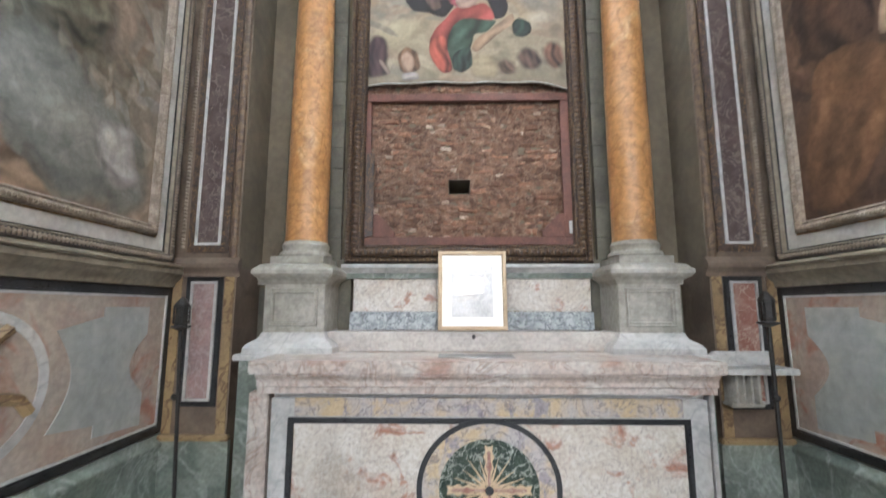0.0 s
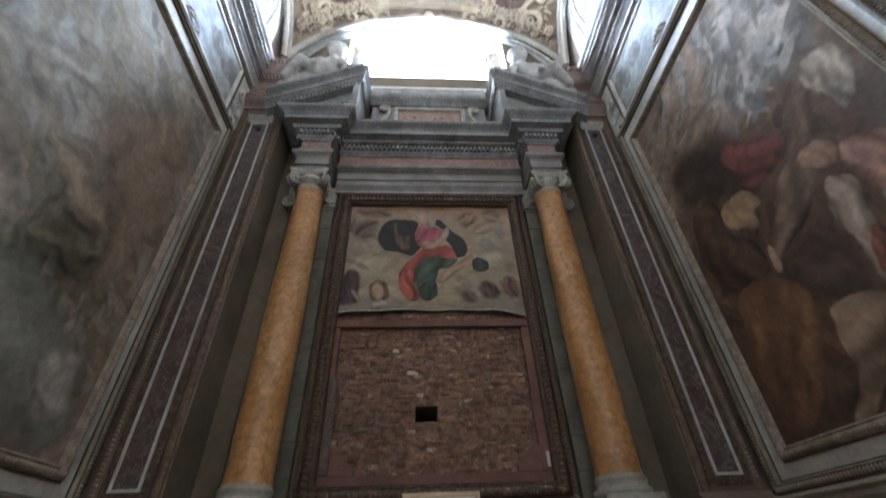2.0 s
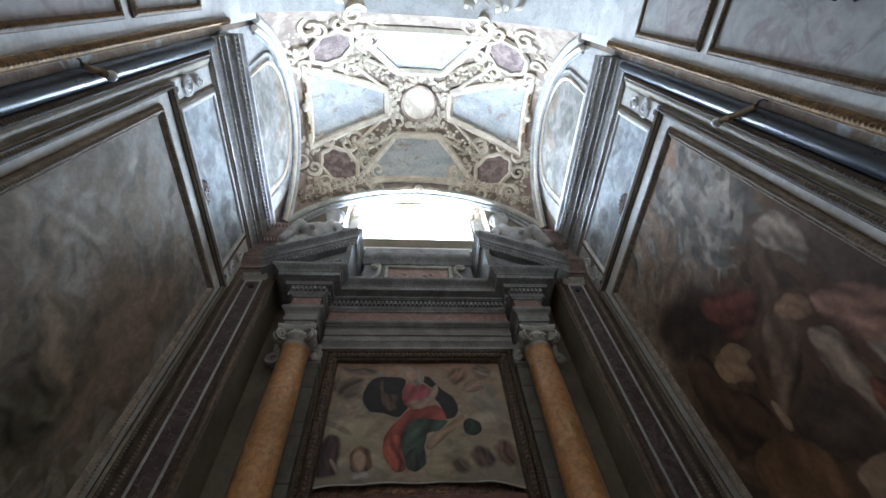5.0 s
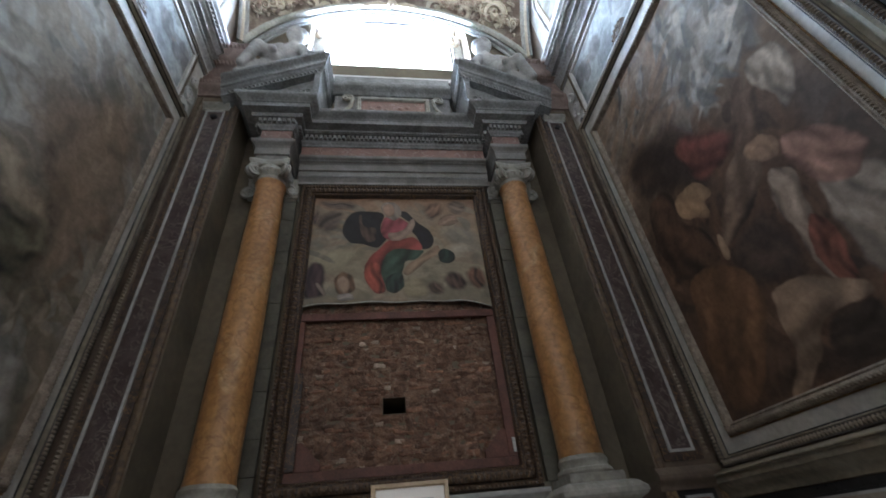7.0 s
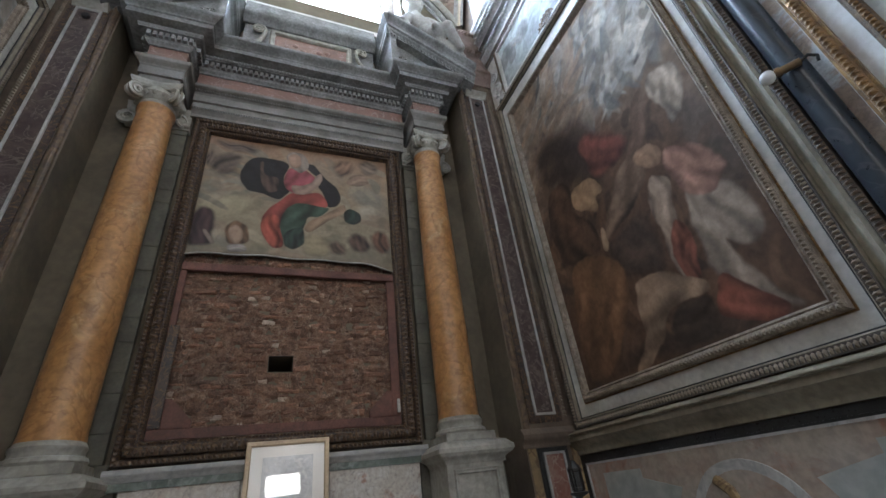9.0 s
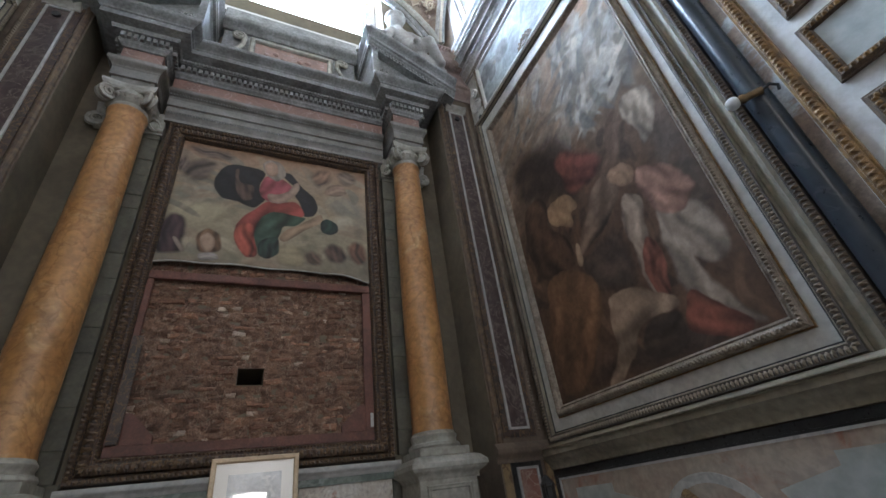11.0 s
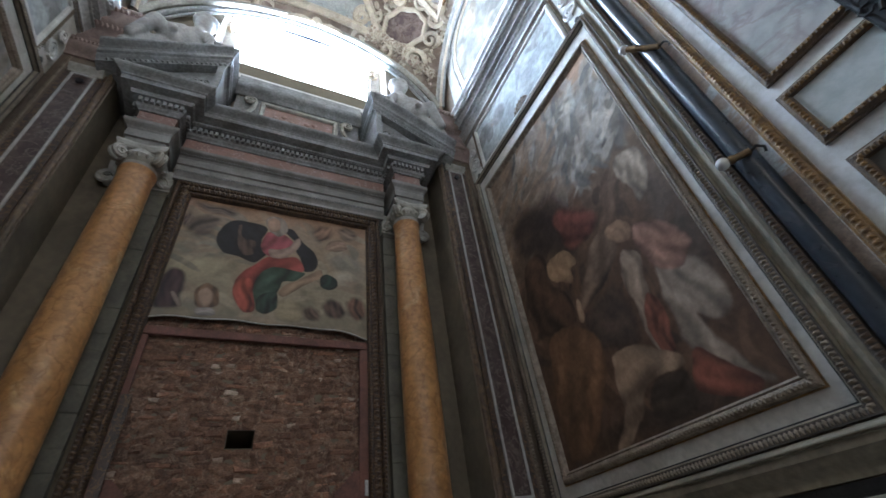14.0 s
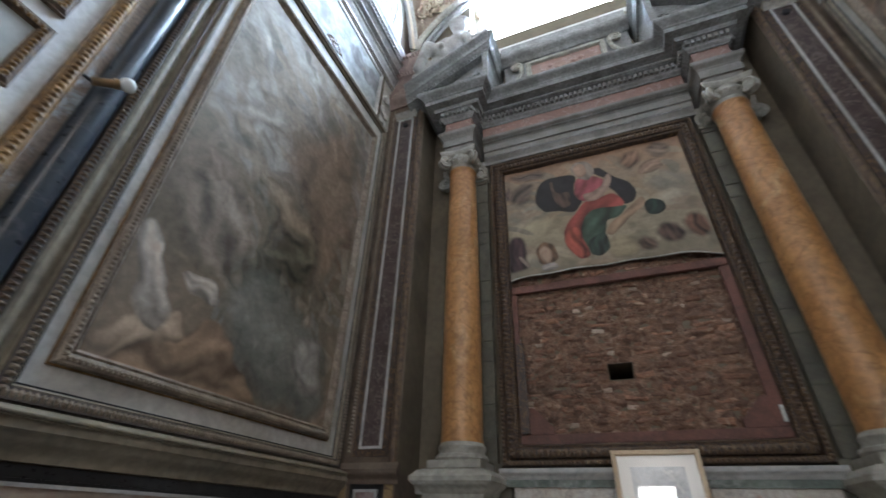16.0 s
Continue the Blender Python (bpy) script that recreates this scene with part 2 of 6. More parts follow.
DARKCOL = stone("polished_black_marble", (0.026, 0.031, 0.038), (0.036, 0.041, 0.048), 3, (0.06, 0.06, 0.065), 2.0, 0.012, 0.3, 0.01, dirt=0.1)
SOOT = stone("sooty_wrought_iron", (0.009, 0.009, 0.009), (0.018, 0.016, 0.014), 30, None, rough=0.75, bump=0.6, grain=0.4)
IRON = stone("black_iron", (0.02, 0.02, 0.018), (0.035, 0.03, 0.026), 20, None, rough=0.55, bump=0.2)
BRASS = stone("tarnished_brass", (0.30, 0.20, 0.10), (0.20, 0.14, 0.08), 20, None, rough=0.35, bump=0.1, metal=0.8)
KNOB = plain("white_glazed_knob", (0.75, 0.75, 0.73), 0.25)
STATUE = stone("greyed_white_stucco_figure", (0.46, 0.435, 0.40), (0.33, 0.305, 0.28), 6, None, rough=0.6, dirt=0.3)
WARMST = stone("warm_stucco_ornament", (0.52, 0.42, 0.33), (0.36, 0.26, 0.20), 7, None, rough=0.7, dirt=0.5, bump=0.3)
FLOORM = stone("worn_grey_marble_floor", (0.30, 0.28, 0.26), (0.22, 0.21, 0.20), 3, (0.14, 0.13, 0.13), 2.5, 0.03, 0.35)
NAVE = stone("pale_nave_plaster", (0.62, 0.58, 0.52), (0.54, 0.50, 0.45), 1.5, None, rough=0.85)
LIGHTWOOD = stone("pale_wood_frame", (0.62, 0.47, 0.30), (0.54, 0.40, 0.25), 14, None, rough=0.5, bump=0.08)
PAPER = plain("white_mat_board", (0.74, 0.72, 0.68), 0.8)
DAY = plain("white_daylight", (0.93, 0.97, 1.0), 1.0, 0, 7.0)
GLASS, _nt, _bs = nodes_of("picture_glass")
_bs.inputs["Base Color"].default_value = (1, 1, 1, 1)
_bs.inputs["Transmission Weight"].default_value, _bs.inputs["Roughness"].default_value, _bs.inputs["IOR"].default_value = 1.0, 0.03, 1.5

# pictures, as patches of colour only


def inside(U, V, outline):
    """How far the points (U, V) lie within an outline, in metres; negative outside."""
    far = np.full(U.shape, 9.0)
    odd = np.zeros(U.shape, bool)
    for (ax, ay), (bx, by) in zip(outline, outline[1:] + outline[:1]):
        ex, ey = bx - ax, by - ay
        k = np.clip(((U - ax) * ex + (V - ay) * ey) / (ex * ex + ey * ey), 0, 1)
        far = np.minimum(far, np.hypot(U - ax - k * ex, V - ay - k * ey))
        if by != ay:
            odd ^= ((ay > V) != (by > V)) & (U < ax + ex * (V - ay) / (by - ay))
    return np.where(odd, far, -far)


def pigments(U, V, grounds, blobs, warp, seed, dabs=0, veil=0.0, tint=(1, 1, 1), patches=(), strokes=()):
    """The colours of a picture at the points (U, V): a ground and soft rounded patches laid over one another."""
    rng = np.random.RandomState(seed)
    du, dv = np.zeros_like(U), np.zeros_like(V)
    for octave in range(4):
        for _ in range(5):
            f = (3.0 + 2 * rng.rand()) * 2.1 ** octave
            a, p, q = rng.rand() * 6.28, rng.rand() * 6.28, rng.rand() * 6.28
            w = np.sin(f * 2 * (U * np.cos(a) + V * np.sin(a)) + p)
            w2 = np.cos(f * 2 * (U * np.sin(a) - V * np.cos(a)) + q)
            du += warp * w / 1.9 ** octave / 2
            dv += warp * w2 / 1.9 ** octave / 2
    U, V = U + du, V + dv
    step = lambda x: np.clip(x, 0, 1) ** 2 * (3 - 2 * np.clip(x, 0, 1))  # noqa: E731
    col = np.tile(np.array(grounds[0][1], float), (len(U), 1))
    for (z0, _), (z1, c1) in zip(grounds, grounds[1:]):
        col += (np.array(c1) - col) * step((V - z0) / (z1 - z0))[:, None]
    for u, v, hu, hv, turn, soft, c in blobs:
        a = radians(turn)
        x = ((U - u) * math.cos(a) + (V - v) * math.sin(a)) / hu
        y = (-(U - u) * math.sin(a) + (V - v) * math.cos(a)) / hv
        r = np.hypot(x, y)
        mask = step((1 + soft * 0.35 - r) / (soft * 0.95 + 0.04))[:, None]
        tone = 1 + 0.28 * np.clip(y - 0.5 * x, -1, 1)
        col += (np.array(c)[None, :] * tone[:, None] - col) * mask
    # clouds and foliage as many single strokes: (u0, u1, v0, v1, count, length, lean, colours)
    for u0, u1, v0, v1, count, length, lean, shades in strokes:
        for k in range(count):
            cu, cv = rng.uniform(u0, u1), rng.uniform(v0, v1)
            a, hu, hv = lean + rng.normal() * 0.5, length * rng.uniform(0.12, 0.3), length * rng.uniform(0.5, 1.0)
            near = np.abs(U - cu) + np.abs(V - cv) < hv * 3
            x = ((U[near] - cu) * math.cos(a) + (V[near] - cv) * math.sin(a)) / hu
            y = (-(U[near] - cu) * math.sin(a) + (V[near] - cv) * math.cos(a)) / hv
            m = step((1.25 - np.hypot(x + 0.6 * y * y, y)) / 0.5)[:, None] * rng.uniform(0.4, 0.95)
            col[near] += (np.array(shades[k % len(shades)]) - col[near]) * m
    # draped shapes: (outline, softness in metres, colour, depth of the folds)
    for outline, soft, c, folds in patches:
        for cut in (0.82, 0.76):  # round the corners
            outline = [(p[0] * a + q[0] * (1 - a), p[1] * a + q[1] * (1 - a)) for p, q in zip(outline, outline[1:] + outline[:1]) for a in (cut, 1 - cut)]
        pu, pv = np.array(outline).T
        near = (U > pu.min() - 0.1) & (U < pu.max() + 0.1) & (V > pv.min() - 0.1) & (V < pv.max() + 0.1)
        x, y = U[near], V[near]
        d = inside(x, y, outline)
        axis = np.linalg.svd(np.stack([pu - pu.mean(), pv - pv.mean()]), full_matrices=False)[0][:, 0]
        across, along = -(x - pu.mean()) * axis[1] + (y - pv.mean()) * axis[0], (x - pu.mean()) * axis[0] + (y - pv.mean()) * axis[1]
        width = 0.5 * min(np.ptp(pu), np.ptp(pv)) + 0.02
        ph = rng.rand(3) * 6.28
        fold = np.sin(across / width * 5 + 1.2 * np.sin(along / width * 1.7 + ph[0]) + ph[1]) + 0.6 * np.sin(across / width * 12 + 2 * np.sin(along / width * 2.3 + ph[2]))
        light = 1 + folds * fold + 0.25 * np.clip((y - pv.mean()) / (np.ptp(pv) + 0.01), -1, 1) - 0.3 * np.exp(-np.clip(d, 0, 1) / (0.12 * width + 0.004))
        m = step((d + 0.006) / soft + 0.5)[:, None]
        col[near] += (np.array(c)[None, :] * light[:, None] - col[near]) * m
    for _ in range(dabs):
        cu, cv = U.min() + rng.rand() * (U.max() - U.min()), V.min() + rng.rand() * (V.max() - V.min())
        a, hu, hv, gain = rng.rand() * 3.14, 0.018 + 0.04 * rng.rand(), 0.03 + 0.07 * rng.rand(), 0.74 + 0.5 * rng.rand()
        x = ((U - cu) * math.cos(a) + (V - cv) * math.sin(a)) / hu
        y = (-(U - cu) * math.sin(a) + (V - cv) * math.cos(a)) / hv
        near = np.abs(x) + np.abs(y) < 2.2
        m = step(1.3 - np.hypot(x[near] + 0.5 * y[near] ** 2, y[near]))[:, None]
        col[near] *= 1 + (gain - 1) * m
    col = col * (1 - veil) + veil * col.mean(0)
    return np.clip(col * np.array(tint), 0.004, 0.8)


def paint_surface(name, rough=0.6, streak=0.3, fade=0.2):
    """Matt paint that takes its pigments from the picture's own colour layer, with brush streaks, grain and damp stains."""
    m, nt, bs = nodes_of(name)
    pos = place_of(nt)
    at_node = nt.nodes.new("ShaderNodeAttribute")
    at_node.attribute_name = "pigment"
    n1 = noise_of(nt, pos, 6, 8, 1.2, 0.65)
    n2 = noise_of(nt, pos, 30, 5, 0.3)
    n3 = noise_of(nt, pos, 2.2, 5, 0.8)
    col = mixed(nt, streak, at_node.outputs["Color"], mixed(nt, ramp(nt, n1, 0.32, 0.68), (0.15, 0.15, 0.15), (0.85, 0.85, 0.85)), "OVERLAY")
    col = mixed(nt, fade, col, mixed(nt, ramp(nt, n2, 0.35, 0.65), (0.3, 0.3, 0.3), (0.7, 0.7, 0.7)), "OVERLAY")
    col = mixed(nt, streak * 0.8, col, mixed(nt, ramp(nt, n3, 0.35, 0.65), (0.25, 0.25, 0.25), (0.75, 0.75, 0.75)), "OVERLAY")
    nt.links.new(col, bs.inputs["Base Color"])
    bs.inputs["Roughness"].default_value, bs.inputs["Specular IOR Level"].default_value = rough, 0.25
    bumped(nt, bs, n2, 0.15, 0.004)
    return m


def folded(blobs, seed, light=1.35, dark=0.6):
    """Each patch with lighter and darker folds inside it."""
    rnd = random.Random(seed)
    out = []
    for u, v, hu, hv, turn, soft, c in blobs:
        out.append((u, v, hu, hv, turn, soft, c))
        if min(hu, hv) < 0.03:
            continue
        long_v = hv >= hu
        for k, gain in ((0, light), (1, dark), (2, light * 0.9)):
            off = (rnd.uniform(-0.55, 0.0), rnd.uniform(0.1, 0.6), rnd.uniform(-0.2, 0.3))[k]
            a = radians(turn)
            du, dv = (off * hu, rnd.uniform(-0.3, 0.3) * hv) if long_v else (rnd.uniform(-0.3, 0.3) * hu, -off * hv)
            fu, fv = (hu * 0.2, hv * 0.62) if long_v else (hu * 0.62, hv * 0.22)
            out.append((u + du * math.cos(a) - dv * math.sin(a), v + du * math.sin(a) + dv * math.cos(a), fu, fv, turn + rnd.uniform(-16, 16), 0.9, tuple(min(q * gain, 0.8) for q in c)))
    return out


SKIN, PALECL, DARKCL = (0.40, 0.26, 0.17), (0.44, 0.39, 0.33), (0.012, 0.012, 0.016)
CANVAS = paint_surface("altarpiece_canvas", 0.42, 0.15, 0.15)
CANVAS_P = dict(grounds=[(3.2, (0.25, 0.22, 0.155)), (3.6, (0.33, 0.29, 0.20)), (4.0, (0.37, 0.28, 0.18)), (4.4, (0.38, 0.25, 0.165))], blobs=[
    (0.58, 3.92, 0.2, 0.12, -20, 0.9, (0.27, 0.25, 0.20)), (0.58, 3.74, 0.16, 0.10, 10, 0.9, (0.42, 0.37, 0.28)), (-0.55, 3.66, 0.22, 0.14, 0, 0.9, (0.44, 0.39, 0.26)), (-0.55, 3.86, 0.24, 0.10, 10, 0.9, (0.25, 0.24, 0.19)), (0.12, 3.30, 0.22, 0.07, 0, 0.9, (0.36, 0.32, 0.24))],
    patches=[
    ([(-0.72, 4.08), (-0.60, 4.22), (-0.50, 4.19), (-0.51, 4.10), (-0.59, 3.99), (-0.68, 4.02)], 0.07, (0.15, 0.115, 0.09), 0.4),
    ([(-0.78, 4.15), (-0.71, 4.21), (-0.69, 4.09), (-0.75, 4.07)], 0.07, (0.17, 0.125, 0.1), 0.4),
    ([(-0.70, 4.33), (-0.56, 4.33), (-0.41, 4.33), (-0.41, 4.26), (-0.55, 4.25), (-0.66, 4.28)], 0.07, (0.16, 0.125, 0.1), 0.4),
    ([(0.26, 4.22), (0.32, 4.30), (0.43, 4.31), (0.43, 4.19), (0.33, 4.13)], 0.06, (0.24, 0.15, 0.1), 0.35),
    ([(0.49, 4.29), (0.57, 4.36), (0.67, 4.33), (0.67, 4.22), (0.56, 4.18)], 0.06, (0.25, 0.19, 0.14), 0.35),
    ([(0.44, 4.16), (0.55, 4.17), (0.59, 4.07), (0.47, 4.04), (0.38, 4.06)], 0.025, (0.36, 0.25, 0.18), 0.2),
    ([(0.02, 3.41), (0.14, 3.47), (0.25, 3.40), (0.24, 3.27), (0.06, 3.27)], 0.06, (0.36, 0.31, 0.2), 0.1),
    ([(-0.49, 4.03), (-0.43, 4.18), (-0.35, 4.22), (-0.15, 4.20), (-0.11, 4.16), (-0.16, 4.03), (-0.14, 3.92), (-0.10, 3.90), (-0.17, 3.80), (-0.23, 3.82), (-0.30, 3.86), (-0.42, 3.85), (-0.48, 3.94)], 0.012, (0.013, 0.014, 0.016), 0.25),
    ([(-0.35, 4.16), (-0.33, 4.17), (-0.31, 4.03), (-0.19, 4.02), (-0.20, 3.88), (-0.27, 3.87), (-0.31, 3.94)], 0.012, (0.12, 0.075, 0.06), 0.3),
    ([(0.00, 4.21), (0.09, 4.22), (0.18, 4.10), (0.29, 4.00), (0.33, 3.88), (0.29, 3.78), (0.21, 3.76), (0.18, 3.91), (0.14, 3.97), (0.14, 4.09), (0.07, 4.14)], 0.012, (0.012, 0.012, 0.016), 0.2),
    ([(-0.09, 3.87), (0.03, 3.87), (0.15, 3.91), (0.22, 3.77), (0.12, 3.73), (-0.05, 3.78), (-0.14, 3.66), (-0.16, 3.52), (-0.09, 3.33), (-0.18, 3.30), (-0.29, 3.48), (-0.29, 3.60), (-0.22, 3.72), (-0.15, 3.79)], 0.012, (0.34, 0.075, 0.06), 0.32),
    ([(-0.28, 3.60), (-0.17, 3.64), (-0.17, 3.49), (-0.10, 3.32), (-0.19, 3.32), (-0.29, 3.48)], 0.02, (0.42, 0.1, 0.065), 0.3),
    ([(-0.10, 3.72), (-0.01, 3.78), (0.17, 3.75), (0.23, 3.75), (0.15, 3.66), (0.05, 3.65), (0.03, 3.55), (0.00, 3.46), (0.03, 3.35), (-0.04, 3.32), (-0.09, 3.37), (-0.15, 3.52), (-0.14, 3.63)], 0.012, (0.045, 0.085, 0.06), 0.4),
    ([(-0.10, 3.47), (0.02, 3.54), (0.05, 3.38), (-0.02, 3.31), (-0.09, 3.34)], 0.015, (0.022, 0.045, 0.036), 0.4),
    ([(-0.11, 4.13), (-0.04, 4.16), (0.06, 4.12), (0.11, 4.07), (0.10, 4.01), (0.02, 3.92), (-0.06, 3.87), (-0.12, 3.91), (-0.15, 3.99)], 0.01, (0.38, 0.1, 0.115), 0.25),
    ([(-0.09, 3.96), (0.00, 3.95), (0.09, 4.01), (0.12, 4.09), (0.16, 4.14), (0.17, 4.07), (0.13, 3.97), (0.03, 3.87), (-0.07, 3.87)], 0.01, (0.5, 0.37, 0.29), 0.12),
    ([(-0.15, 4.28), (-0.11, 4.33), (-0.03, 4.33), (0.02, 4.28), (0.05, 4.18), (-0.01, 4.10), (-0.07, 4.14), (-0.12, 4.19)], 0.01, (0.38, 0.33, 0.28), 0.2),
    ([(-0.13, 4.27), (-0.09, 4.31), (-0.04, 4.28), (-0.02, 4.19), (-0.05, 4.15), (-0.11, 4.18)], 0.014, (0.5, 0.34, 0.25), 0.03),
    ([(0.03, 3.52), (0.09, 3.61), (0.17, 3.66), (0.30, 3.76), (0.36, 3.82), (0.38, 3.74), (0.26, 3.65), (0.16, 3.56), (0.08, 3.48)], 0.012, (0.46, 0.32, 0.21), 0.22),
    ([(0.36, 3.72), (0.42, 3.78), (0.50, 3.74), (0.50, 3.66), (0.44, 3.61), (0.37, 3.63)], 0.01, (0.016, 0.038, 0.03), 0.3),
    ([(-0.78, 3.54), (-0.73, 3.63), (-0.64, 3.60), (-0.61, 3.44), (-0.63, 3.39), (-0.59, 3.29), (-0.76, 3.27), (-0.77, 3.42)], 0.04, (0.055, 0.03, 0.034), 0.4),
    ([(-0.68, 3.41), (-0.66, 3.41), (-0.59, 3.31), (-0.60, 3.29)], 0.01, (0.34, 0.27, 0.22), 0.0),
    ([(-0.53, 3.46), (-0.47, 3.54), (-0.39, 3.49), (-0.36, 3.34), (-0.42, 3.31), (-0.50, 3.31)], 0.02, (0.17, 0.1, 0.055), 0.3),
    ([(-0.50, 3.45), (-0.46, 3.50), (-0.42, 3.46), (-0.41, 3.36), (-0.44, 3.31), (-0.48, 3.35)], 0.014, (0.44, 0.31, 0.22), 0.04),
    ([(-0.49, 3.30), (-0.39, 3.31), (-0.36, 3.25), (-0.49, 3.24)], 0.015, (0.4, 0.37, 0.34), 0.15),
    ([(0.39, 3.44), (0.45, 3.52), (0.53, 3.50), (0.58, 3.41), (0.53, 3.34), (0.43, 3.34)], 0.05, (0.09, 0.055, 0.042), 0.45),
    ([(0.59, 3.51), (0.65, 3.57), (0.73, 3.53), (0.75, 3.39), (0.67, 3.33), (0.62, 3.39)], 0.05, (0.15, 0.078, 0.05), 0.45),
    ([(0.25, 3.37), (0.30, 3.42), (0.36, 3.38), (0.36, 3.30), (0.27, 3.30)], 0.05, (0.11, 0.075, 0.055), 0.4),
], warp=0.006, seed=3, dabs=120, veil=0.08, tint=(0.84, 0.78, 0.74),
    strokes=[(-0.75, 0.75, 3.25, 4.36, 60, 0.16, 1.3, [(0.32, 0.25, 0.18), (0.40, 0.35, 0.25), (0.24, 0.22, 0.17), (0.34, 0.27, 0.19)])])
FRESCO = paint_surface("wall_fresco", 0.85, 0.2, 0.22)
